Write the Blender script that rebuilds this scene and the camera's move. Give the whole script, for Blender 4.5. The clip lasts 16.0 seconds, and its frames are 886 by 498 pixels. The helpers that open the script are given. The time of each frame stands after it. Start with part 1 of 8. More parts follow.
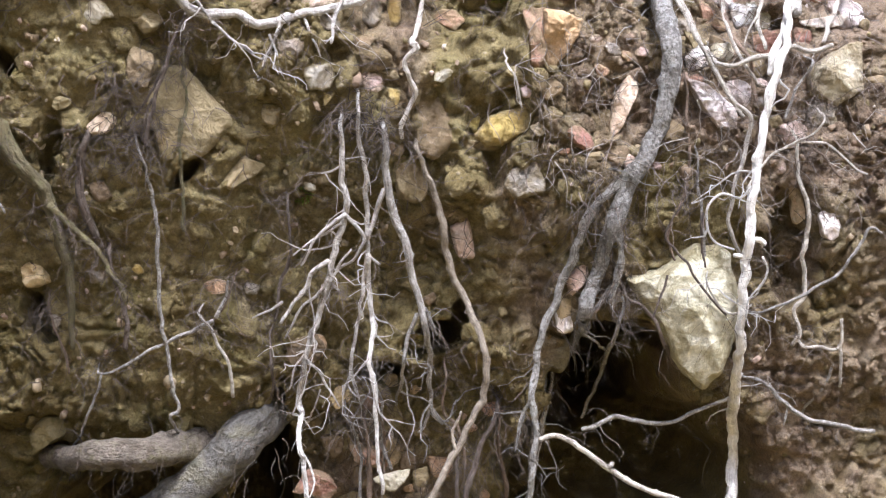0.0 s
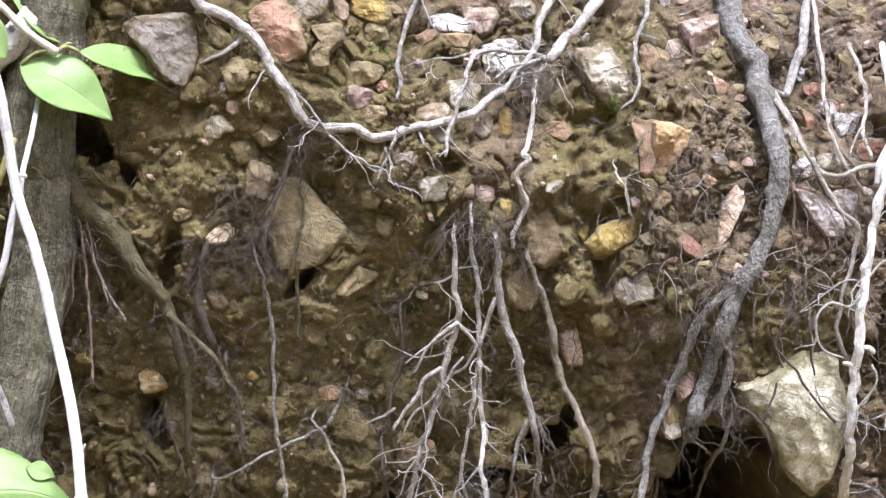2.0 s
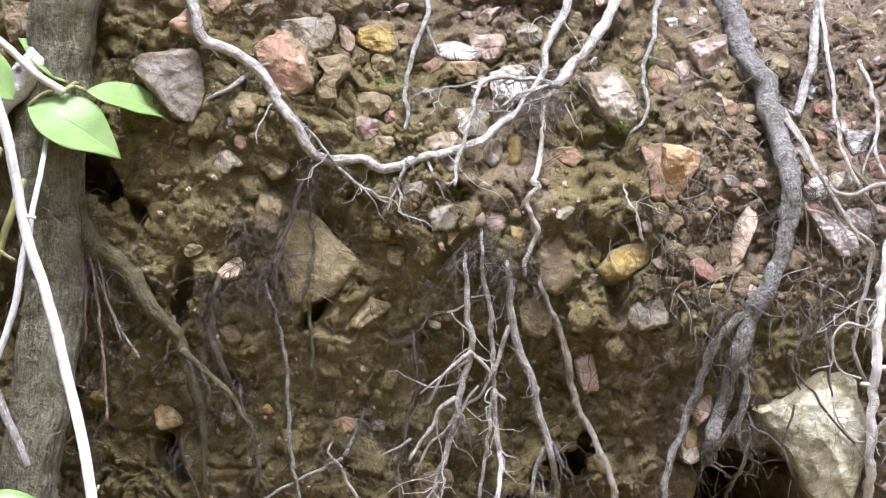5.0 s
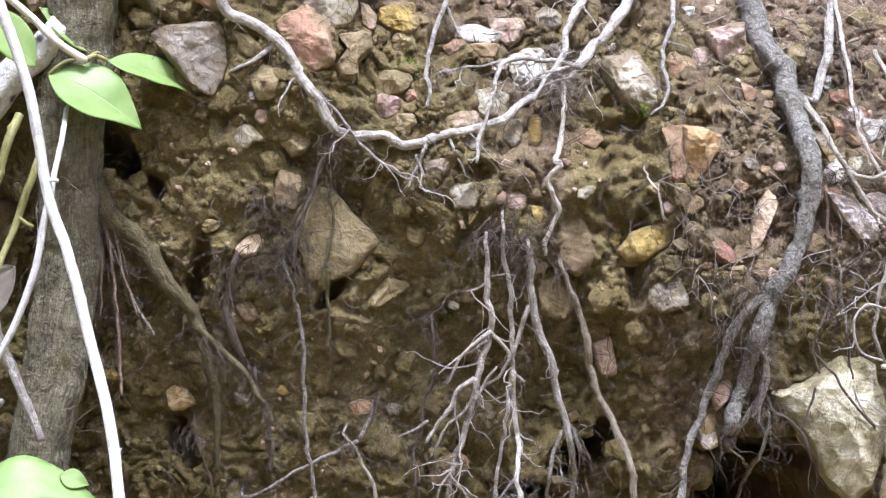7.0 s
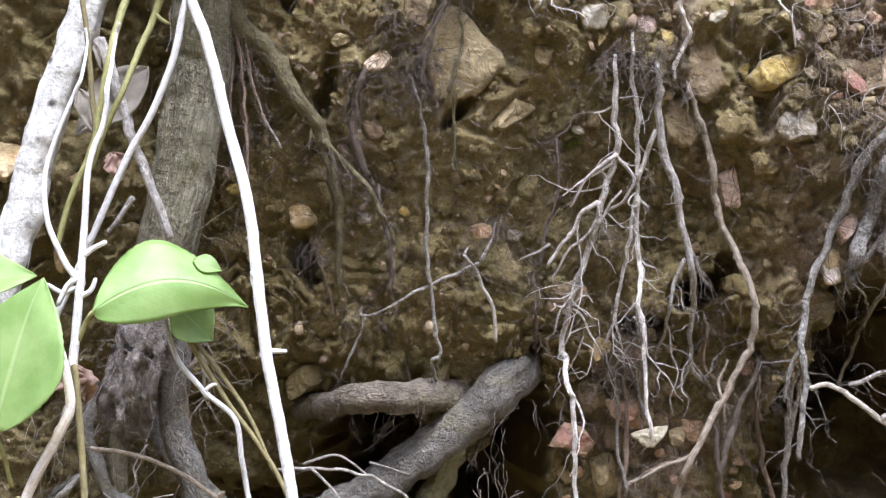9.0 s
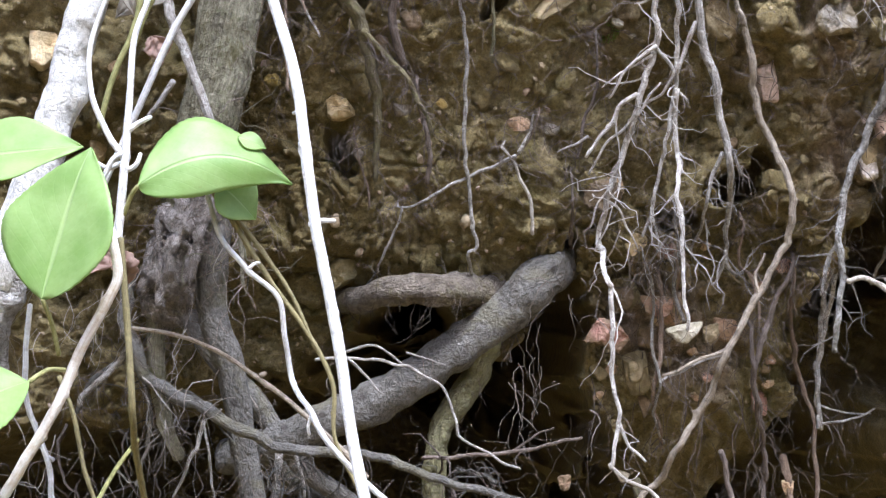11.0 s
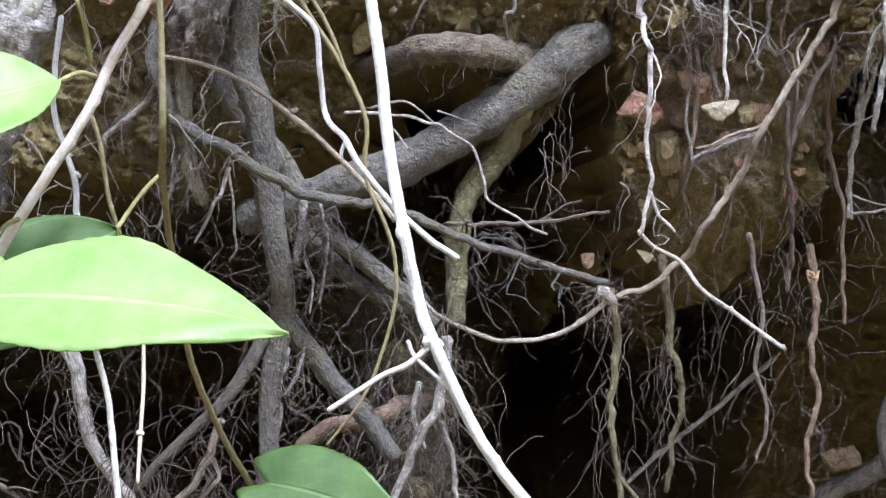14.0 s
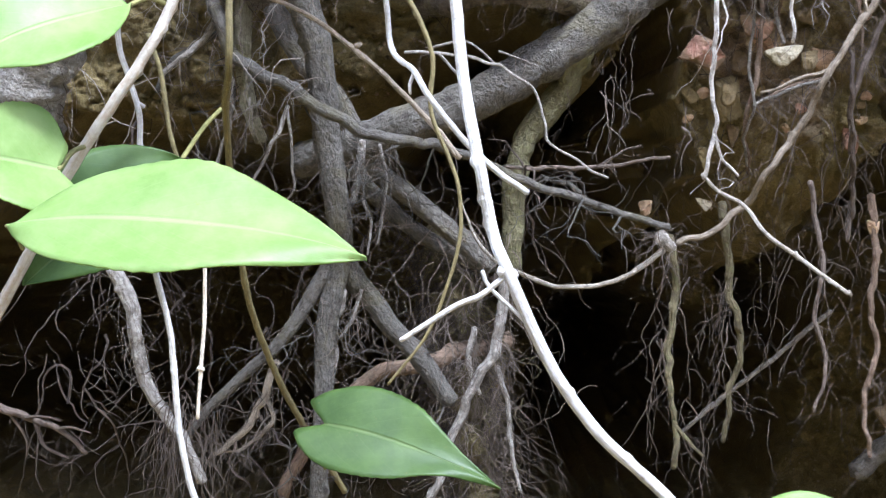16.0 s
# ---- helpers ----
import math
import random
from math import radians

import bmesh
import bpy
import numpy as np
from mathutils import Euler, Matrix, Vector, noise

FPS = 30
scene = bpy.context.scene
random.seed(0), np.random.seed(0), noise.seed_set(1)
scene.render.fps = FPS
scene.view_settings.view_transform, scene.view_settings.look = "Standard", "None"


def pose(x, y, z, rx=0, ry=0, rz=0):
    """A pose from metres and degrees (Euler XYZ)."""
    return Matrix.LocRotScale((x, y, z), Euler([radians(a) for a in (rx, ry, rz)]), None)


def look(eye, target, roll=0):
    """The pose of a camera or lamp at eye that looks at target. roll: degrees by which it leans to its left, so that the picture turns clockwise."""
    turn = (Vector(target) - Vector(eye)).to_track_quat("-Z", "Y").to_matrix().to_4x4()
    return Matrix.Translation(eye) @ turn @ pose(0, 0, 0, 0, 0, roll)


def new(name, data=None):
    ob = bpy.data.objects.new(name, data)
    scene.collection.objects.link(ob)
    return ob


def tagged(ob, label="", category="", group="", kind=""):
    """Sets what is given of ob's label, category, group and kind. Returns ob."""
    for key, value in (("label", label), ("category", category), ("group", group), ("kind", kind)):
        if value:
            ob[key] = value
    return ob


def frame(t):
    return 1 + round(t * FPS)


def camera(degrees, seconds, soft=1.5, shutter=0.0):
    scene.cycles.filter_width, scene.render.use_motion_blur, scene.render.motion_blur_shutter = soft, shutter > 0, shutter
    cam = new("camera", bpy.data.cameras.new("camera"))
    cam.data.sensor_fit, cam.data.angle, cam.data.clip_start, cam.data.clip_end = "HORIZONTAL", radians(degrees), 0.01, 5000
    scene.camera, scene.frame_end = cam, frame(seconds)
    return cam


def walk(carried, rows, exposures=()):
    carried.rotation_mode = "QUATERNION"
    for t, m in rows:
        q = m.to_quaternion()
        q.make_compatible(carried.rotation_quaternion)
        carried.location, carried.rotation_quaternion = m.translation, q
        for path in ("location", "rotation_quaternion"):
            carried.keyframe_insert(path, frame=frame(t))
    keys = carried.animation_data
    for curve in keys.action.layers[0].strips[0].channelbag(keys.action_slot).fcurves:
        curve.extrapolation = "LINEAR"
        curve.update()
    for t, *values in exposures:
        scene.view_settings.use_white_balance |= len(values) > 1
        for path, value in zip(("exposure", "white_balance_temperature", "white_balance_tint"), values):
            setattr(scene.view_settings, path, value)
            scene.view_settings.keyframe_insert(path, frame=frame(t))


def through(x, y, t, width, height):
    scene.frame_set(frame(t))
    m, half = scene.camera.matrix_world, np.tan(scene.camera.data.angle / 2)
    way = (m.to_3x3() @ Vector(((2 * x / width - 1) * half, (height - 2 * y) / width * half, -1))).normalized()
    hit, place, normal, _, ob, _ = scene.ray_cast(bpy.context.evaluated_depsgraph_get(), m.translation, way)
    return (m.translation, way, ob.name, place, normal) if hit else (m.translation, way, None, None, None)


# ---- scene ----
# ---- camera ----
cam = camera(32.0, 16.0, soft=1.15)


def shot(x, y, z, yaw, pitch, roll):
    """Camera pose from its place, its turn to the right, its upward tilt and its roll, in degrees."""
    return pose(x, y, z) @ pose(0, 0, 0, 0, 0, -yaw) @ pose(0, 0, 0, 90 + pitch, 0, 0) @ pose(0, 0, 0, 0, 0, roll)


walk(cam, [
    (0.0, shot(0.02570, -0.72741, -0.01672, 3.620, -1.514, 0.903)),
    (0.5, shot(0.02347, -0.73530, -0.00653, 3.304, -0.560, 0.500)),
    (1.0, shot(0.01060, -0.74168, -0.00466, 2.810, 0.461, 0.801)),
    (1.5, shot(0.01079, -0.74330, -0.00011, 2.571, 1.355, 0.899)),
    (2.0, shot(-0.00415, -0.73768, -0.00069, 1.799, 1.150, 0.867)),
    (2.5, shot(0.00019, -0.73490, 0.00026, 0.719, 0.523, 0.598)),
    (3.0, shot(0.00012, -0.73270, 0.00087, 0.039, 0.052, 0.275)),
    (3.5, shot(-0.00000, -0.73233, -0.00000, -0.001, -0.001, -0.024)),
    (4.0, shot(0.00026, -0.73560, 0.00388, -0.052, 0.626, -0.275)),
    (4.5, shot(0.00135, -0.73497, 0.00691, 0.872, 1.408, -0.393)),
    (4.7, shot(0.00466, -0.73643, 0.01013, 0.689, 1.404, -0.512)),
    (6.8, shot(-0.02446, -0.72532, -0.04478, 2.636, 5.147, -0.422)),
    (7.0, shot(-0.02460, -0.72806, -0.03315, 2.307, 4.109, 0.014)),
    (7.5, shot(-0.03349, -0.72740, -0.05408, 1.855, 4.804, 0.700)),
    (8.0, shot(-0.04099, -0.72312, -0.07389, 0.873, 4.664, 1.230)),
    (8.5, shot(-0.04790, -0.71939, -0.08815, 0.749, 4.265, 1.374)),
    (9.0, shot(-0.05263, -0.72150, -0.10806, 0.072, 3.483, 1.932)),
    (9.5, shot(-0.05478, -0.72272, -0.12585, -0.358, 1.944, 2.140)),
    (9.7, shot(-0.06456, -0.71849, -0.12903, 0.015, 1.855, 1.963)),
    (11.8, shot(-0.07104, -0.71956, -0.15687, 0.309, 2.574, 2.763)),
    (12.0, shot(-0.06773, -0.71921, -0.16308, 0.206, 2.268, 3.166)),
    (12.5, shot(-0.06681, -0.70942, -0.19888, 0.422, 1.077, 4.414)),
    (13.0, shot(-0.06669, -0.70611, -0.20275, 0.733, -1.185, 4.822)),
    (13.5, shot(-0.06823, -0.70533, -0.20657, 0.671, -1.673, 4.965)),
    (14.0, shot(-0.08158, -0.70614, -0.20549, 0.641, -1.631, 5.306)),
    (14.5, shot(-0.09571, -0.70610, -0.22206, 0.630, -1.520, 5.692)),
    (15.0, shot(-0.09835, -0.70631, -0.22269, 0.422, -1.928, 5.469)),
    (15.5, shot(-0.09867, -0.70286, -0.22450, 0.233, -2.230, 5.517)),
    (16.0, shot(-0.09931, -0.69850, -0.22375, 0.155, -2.475, 5.945))
], exposures=[(0.0, 0.70, 5400, 14), (1.5, 0.54, 5380, 14), (7.0, 0.50, 5340, 14), (9.5, 0.63, 5300, 14), (12.5, 0.66, 5060, 13), (16.0, 0.59, 5080, 11)])

# ---- light: bright hazy sky, its low part cut off by an added slope ----
world = bpy.data.worlds.new("sky")
scene.world = world
world.use_nodes = True
wn = world.node_tree
sky = wn.nodes.new("ShaderNodeTexSky")
sky.sky_type, sky.sun_disc = "NISHITA", False
SUN_UP, SUN_ROUND = 64.0, 165.0
sky.sun_elevation, sky.sun_rotation = radians(SUN_UP), radians(SUN_ROUND)
sky.air_density, sky.dust_density = 0.75, 5.0
wn.links.new(sky.outputs[0], wn.nodes["Background"].inputs[0])
wn.nodes["Background"].inputs[1].default_value = 0.255
sun = new("sun", bpy.data.lights.new("sun", "SUN"))
sun.data.energy, sun.data.angle, sun.data.color = 4.4, radians(11), (1.0, 0.97, 0.93)
_a = radians(SUN_ROUND)
sun.matrix_world = look(Vector((math.sin(_a) * math.cos(radians(SUN_UP)), math.cos(_a) * math.cos(radians(SUN_UP)), math.sin(radians(SUN_UP)))) * 4, (0, 0, 0))

# ---- shape of the earth bank ----
def sstep(a, b, v):
    s = np.clip((v - a) / (b - a), 0, 1)
    return s * s * (3 - 2 * s)


def ledge(x):
    """Height of the lip under which the bank is washed out."""
    return -0.124 + 0.012 * sstep(-0.02, 0.02, x) + 0.024 * sstep(0.03, 0.075, x) - 0.003 * np.sin(x * 70)


def blob(x, z, cx, cz, rx, rz, lean=0.0):
    """1 inside a soft leaning ellipse, 0 outside."""
    u, v = (x - cx - lean * (z - cz)) / rx, (z - cz) / rz
    return 1 - sstep(0.55, 1.25, np.sqrt(u * u + v * v))


def bank_form(x, z):
    """Large form of the bank: y of its face (away from the viewer is +y)."""
    top = np.clip(z - 0.055, 0, None)
    y = -0.029 + 0.235 * np.clip(0.055 - z, -0.02, 0.18) + 0.09 * sstep(0.135, 0.09, x) * np.clip(-0.01 - z, 0, 0.12)
    y = y + (-0.14 + 0.70 * sstep(-0.10, 0.05, x)) * top + 0.5 * np.clip(z - 0.16, 0, None) * sstep(-0.1, 0.1, x)
    y = y + 0.20 * sstep(0.08, 0.22, x) * np.clip(z + 0.02, 0, 0.4)
    y = y + 0.020 * sstep(0.006, -0.012, z - ledge(x)) * sstep(0.125, 0.095, x)
    y = y + 0.085 * sstep(-0.165, -0.27, z) * sstep(0.0, 0.03, x)
    y = y + 0.30 * sstep(-0.215, -0.285, z - 0.012 * np.sin(x * 75)) * sstep(0.0, 0.03, x)
    hollow = np.maximum.reduce([
        blob(x, z, -0.12, -0.305, 0.14, 0.11), blob(x, z, -0.081, -0.153, 0.021, 0.0125),
        blob(x, z, -0.25, -0.33, 0.13, 0.10), blob(x, z, -0.010, -0.160, 0.014, 0.040, 0.15),
        blob(x, z, -0.068, -0.207, 0.070, 0.046), blob(x, z, -0.225, -0.265, 0.10, 0.05),
        blob(x, z, -0.03, -0.37, 0.16, 0.085), blob(x, z, -0.30, -0.42, 0.25, 0.12)])
    y = y + 0.75 * hollow
    y = y + 0.34 * blob(x, z, 0.158, -0.104, 0.031, 0.030, 0.1) + 0.14 * blob(x, z, 0.172, -0.145, 0.06, 0.042)
    y = y + 0.25 * blob(x, z, 0.135, -0.25, 0.028, 0.09, -0.1)
    y = y + 0.016 * blob(x, z, 0.090, 0.052, 0.017, 0.040)
    # unseen floor and forward slope, added to keep bounce light out of the hollows
    shut = sstep(-0.425, -0.455, z)
    return y * (1 - shut) + shut * (-0.04 - 1.1 * np.clip(-0.44 - z, 0, None))


PITS = [(-0.147, 0.062, 0.012, 0.014, 0.04, -0.5), (-0.126, 0.046, 0.004, 0.008, 0.02, -0.3),
        (-0.047, -0.002, 0.0035, 0.008, 0.02, 0.5), (-0.117, -0.072, 0.006, 0.012, 0.03, -0.4),
        (0.071, -0.079, 0.013, 0.009, 0.05, 0.6), (0.082, -0.067, 0.006, 0.006, 0.03, 0),
        (0.043, -0.096, 0.012, 0.006, 0.04, 0.8), (-0.108, 0.007, 0.005, 0.016, 0.018, 0.1),
        (0.095, 0.012, 0.006, 0.022, 0.012, 0.1), (0.225, 0.06, 0.012, 0.02, 0.02, 0.2), (0.178, 0.10, 0.02, 0.012, 0.012, 0.2),
        (0.235, -0.03, 0.012, 0.03, 0.02, 0), (0.02, 0.052, 0.006, 0.006, 0.01, 0)]


def pits(x, z):
    y = 0 * x
    for cx, cz, rx, rz, d, lean in PITS:
        y = y + d * blob(x, z, cx, cz, rx, rz, lean)
    return y


# ---- materials ----
def shader(name):
    m = bpy.data.materials.new(name)
    m.use_nodes = True
    t = m.node_tree
    return m, t, t.nodes["Principled BSDF"]


def node(t, kind, ins=(), operation="", data_type="", blend_type="", feature=""):
    n = t.nodes.new("ShaderNode" + kind)
    if operation:
        n.operation = operation
    if data_type:
        n.data_type = data_type
    if blend_type:
        n.blend_type = blend_type
    if feature:
        n.feature = feature
    for k, v in dict(ins).items():
        if isinstance(v, bpy.types.NodeSocket):
            t.links.new(v, n.inputs[k])
        else:
            n.inputs[k].default_value = v
    return n


def ramp(t, fac, stops):
    n = node(t, "ValToRGB", {0: fac})
    els = n.color_ramp.elements
    while len(els) < len(stops):
        els.new(0.5)
    for e, (p, c) in zip(els, stops):
        e.position, e.color = p, (*c, 1)
    return n.outputs[0]


def mix(t, fac, a, b, how="MIX"):
    n = node(t, "Mix", data_type="RGBA", blend_type=how)
    for i, v in ((0, fac), (6, a), (7, b)):
        if isinstance(v, bpy.types.NodeSocket):
            t.links.new(v, n.inputs[i])
        else:
            n.inputs[i].default_value = v if i == 0 else (*v, 1)
    return n.outputs[2]


def maths(t, how, a, b=0.0):
    return node(t, "Math", {0: a, 1: b}, operation=how).outputs[0]


def noise_of(t, where, scale, detail=4.0, rough=0.6, warp=0.0):
    return node(t, "TexNoise", {"Vector": where, "Scale": scale, "Detail": detail, "Roughness": rough, "Distortion": warp}).outputs[0]


def bumped(t, bsdf, height, strength, distance):
    b = node(t, "Bump", {"Height": height, "Strength": strength, "Distance": distance})
    t.links.new(b.outputs[0], bsdf.inputs["Normal"])


def soil_material(name="loam", blotch=1.0):
    m, t, p = shader(name)
    at = node(t, "NewGeometry").outputs["Position"]
    xyz = node(t, "SeparateXYZ", {0: at})
    broad = noise_of(t, at, 14, 3, 0.55, 0.4)
    mid = noise_of(t, at, 85, 7, 0.68, 0.6)
    fine = noise_of(t, at, 700, 5, 0.75)
    olive = ramp(t, mid, [(0.30, (0.135, 0.099, 0.036)), (0.43, (0.215, 0.160, 0.058)), (0.55, (0.275, 0.213, 0.088)), (0.72, (0.36, 0.29, 0.14))])
    red = ramp(t, mid, [(0.30, (0.13, 0.084, 0.056)), (0.5, (0.265, 0.187, 0.115)), (0.72, (0.46, 0.355, 0.25))])
    # reddish gravelly loam lies high on the right and in the foot of the bank
    side = maths(t, "ADD", maths(t, "MULTIPLY", xyz.outputs[0], 2.6 * blotch), maths(t, "MULTIPLY", xyz.outputs[2], 2.9 * blotch))
    side = maths(t, "ADD", side, maths(t, "MULTIPLY", maths(t, "SUBTRACT", broad, 0.5), 2.6))
    for spot, spread, olive_by in (((0.091, 0.0, 0.045), (38.0, 0.0, 20.0), 0.8), ((0.188, 0.0, -0.012), (34.0, 0.0, 40.0), 0.8), ((0.045, 0.0, -0.155), (24.0, 0.0, 26.0), -0.75)) if blotch else ():  # olive patches, and a rusty one
        near = node(t, "VectorMath", {0: node(t, "VectorMath", {0: at, 1: spot}, operation="SUBTRACT").outputs[0], 1: spread}, operation="MULTIPLY").outputs[0]
        near = node(t, "VectorMath", {0: near}, operation="LENGTH").outputs["Value"]
        side = maths(t, "SUBTRACT", side, node(t, "MapRange", {0: near, 1: 0.5, 2: 1.5, 3: olive_by, 4: 0.0}).outputs[0])
    side = node(t, "MapRange", {0: side, 1: 0.12, 2: 0.62}).outputs[0]
    col = mix(t, side, olive, red)
    moss = node(t, "MapRange", {0: noise_of(t, at, 24, 4, 0.6), 1: 0.52, 2: 0.72}).outputs[0]
    col = mix(t, maths(t, "MULTIPLY", moss, 0.35), col, (0.17, 0.165, 0.035))
    grit = ramp(t, fine, [(0.3, (0.45, 0.45, 0.45)), (0.5, (1, 1, 1)), (0.72, (1.35, 1.3, 1.2))])
    col = mix(t, 0.8, col, grit, "MULTIPLY")
    cell = node(t, "TexVoronoi", {"Vector": at, "Scale": 260.0, "Randomness": 1.0}, feature="F1")
    specks = node(t, "MapRange", {0: cell.outputs[0], 1: 0.18, 2: 0.30, 3: 1.0, 4: 0.0}).outputs[0]
    pick = node(t, "SeparateXYZ", {0: cell.outputs[1]}).outputs[0]
    specks = maths(t, "MULTIPLY", specks, maths(t, "GREATER_THAN", pick, 0.86))
    col = mix(t, maths(t, "MULTIPLY", specks, 0.6), col, (0.46, 0.37, 0.25))
    t.links.new(col, p.inputs["Base Color"])
    t.links.new(node(t, "MapRange", {0: mid, 1: 0.3, 2: 0.7, 3: 0.48, 4: 0.9}).outputs[0], p.inputs["Roughness"])
    p.inputs["Specular IOR Level"].default_value = 0.3
    h = maths(t, "ADD", maths(t, "MULTIPLY", noise_of(t, at, 190, 8, 0.72, 0.3), 1.0), maths(t, "MULTIPLY", fine, 0.4))
    h = maths(t, "ADD", h, maths(t, "MULTIPLY", specks, 0.25))
    bumped(t, p, h, 1.0, 0.0048)
    return m


def stone_material(name, dark, light, stain, rough=0.75, stainy=0.5, earthy=0.75):
    m, t, p = shader(name)
    at = node(t, "TexCoord").outputs["Object"]
    rnd = node(t, "ObjectInfo").outputs["Random"]
    at = node(t, "VectorMath", {0: at, 1: node(t, "CombineXYZ", {0: rnd, 1: rnd, 2: rnd}).outputs[0]}, operation="ADD").outputs[0]
    a = noise_of(t, at, 110, 7, 0.66, 0.6)
    b = noise_of(t, at, 600, 5, 0.7)
    col = ramp(t, a, [(0.28, dark), (0.66, light)])
    s = node(t, "MapRange", {0: noise_of(t, at, 34, 4, 0.6, 0.8), 1: 0.5, 2: 0.66}).outputs[0]
    col = mix(t, maths(t, "MULTIPLY", s, stainy), col, stain)
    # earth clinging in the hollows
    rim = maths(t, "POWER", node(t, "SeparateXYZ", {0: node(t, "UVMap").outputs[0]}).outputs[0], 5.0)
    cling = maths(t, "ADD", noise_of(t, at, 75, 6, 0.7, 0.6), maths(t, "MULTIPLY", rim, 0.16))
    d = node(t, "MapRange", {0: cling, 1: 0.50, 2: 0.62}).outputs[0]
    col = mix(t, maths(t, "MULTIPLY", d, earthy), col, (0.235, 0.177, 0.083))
    col = mix(t, 0.55, col, ramp(t, b, [(0.3, (0.6, 0.6, 0.6)), (0.7, (1.25, 1.25, 1.25))]), "MULTIPLY")
    hue = node(t, "HueSaturation", {"Hue": maths(t, "ADD", maths(t, "MULTIPLY", rnd, 0.03), 0.485), "Value": maths(t, "ADD", maths(t, "MULTIPLY", rnd, 0.35), 0.82), "Color": col})
    t.links.new(hue.outputs[0], p.inputs["Base Color"])
    p.inputs["Roughness"].default_value = rough
    bumped(t, p, maths(t, "ADD", a, maths(t, "MULTIPLY", b, 0.3)), 1.0, 0.0036)
    return m


def bark_material(name, dark, light, lichen=None, rough=0.8, grain=1.0, depth=0.0012, spots=0.0, mud=0.6, moss=0.0, weave=(60.0, 5.0)):
    """Bark that runs along the stem: u along it in metres, v round it."""
    m, t, p = shader(name)
    uv = node(t, "UVMap").outputs[0]
    at = node(t, "TexCoord").outputs["Object"]
    rnd = node(t, "ObjectInfo").outputs["Random"]
    long = node(t, "Mapping", {0: uv, 3: (weave[0], weave[1], 1.0)}).outputs[0]
    fibre = node(t, "TexNoise", {"Vector": long, "Scale": 3.0 * grain, "Detail": 6.0, "Roughness": 0.65}).outputs[0]
    ring = node(t, "Mapping", {0: uv, 3: (300.0, 3.0, 1.0)}).outputs[0]
    rings = node(t, "TexNoise", {"Vector": ring, "Scale": 1.0, "Detail": 3.0}).outputs[0]
    blot = noise_of(t, at, 240, 6, 0.68, 0.5)
    fleck = noise_of(t, at, 850, 3, 0.6)
    f = maths(t, "ADD", maths(t, "MULTIPLY", fibre, 0.55), maths(t, "MULTIPLY", blot, 0.45))
    f = maths(t, "ADD", maths(t, "MULTIPLY", f, 0.85), maths(t, "MULTIPLY", fleck, 0.15))
    col = ramp(t, f, [(0.38, dark), (0.60, light)])
    if lichen:
        l = node(t, "MapRange", {0: noise_of(t, at, 330, 4, 0.6), 1: 0.54, 2: 0.62}).outputs[0]
        col = mix(t, maths(t, "MULTIPLY", l, 0.65), col, lichen)
    soil = node(t, "MapRange", {0: noise_of(t, at, 110, 6, 0.75, 0.5), 1: 0.53, 2: 0.62}).outputs[0]
    col = mix(t, maths(t, "MULTIPLY", soil, mud), col, (0.11, 0.085, 0.055))
    if moss:
        g = node(t, "MapRange", {0: noise_of(t, at, 38, 5, 0.7, 0.6), 1: 0.53, 2: 0.62}).outputs[0]
        col = mix(t, maths(t, "MULTIPLY", g, moss), col, (0.19, 0.165, 0.06))
    if spots:
        cell = node(t, "TexVoronoi", {"Vector": at, "Scale": 85.0}, feature="F1")
        s = node(t, "MapRange", {0: cell.outputs[0], 1: 0.10, 2: 0.22, 3: spots, 4: 0.0}).outputs[0]
        col = mix(t, s, col, (0.05, 0.04, 0.03))
    hue = node(t, "HueSaturation", {"Value": maths(t, "ADD", maths(t, "MULTIPLY", rnd, 0.4), 0.8), "Color": col})
    t.links.new(hue.outputs[0], p.inputs["Base Color"])
    p.inputs["Roughness"].default_value = rough
    p.inputs["Specular IOR Level"].default_value = 0.35
    h = maths(t, "ADD", maths(t, "MULTIPLY", fibre, 0.6), maths(t, "ADD", maths(t, "MULTIPLY", rings, 0.12), maths(t, "ADD", maths(t, "MULTIPLY", blot, 0.8), maths(t, "MULTIPLY", fleck, 0.3))))
    bumped(t, p, h, 1.0, depth * 1.7)
    return m


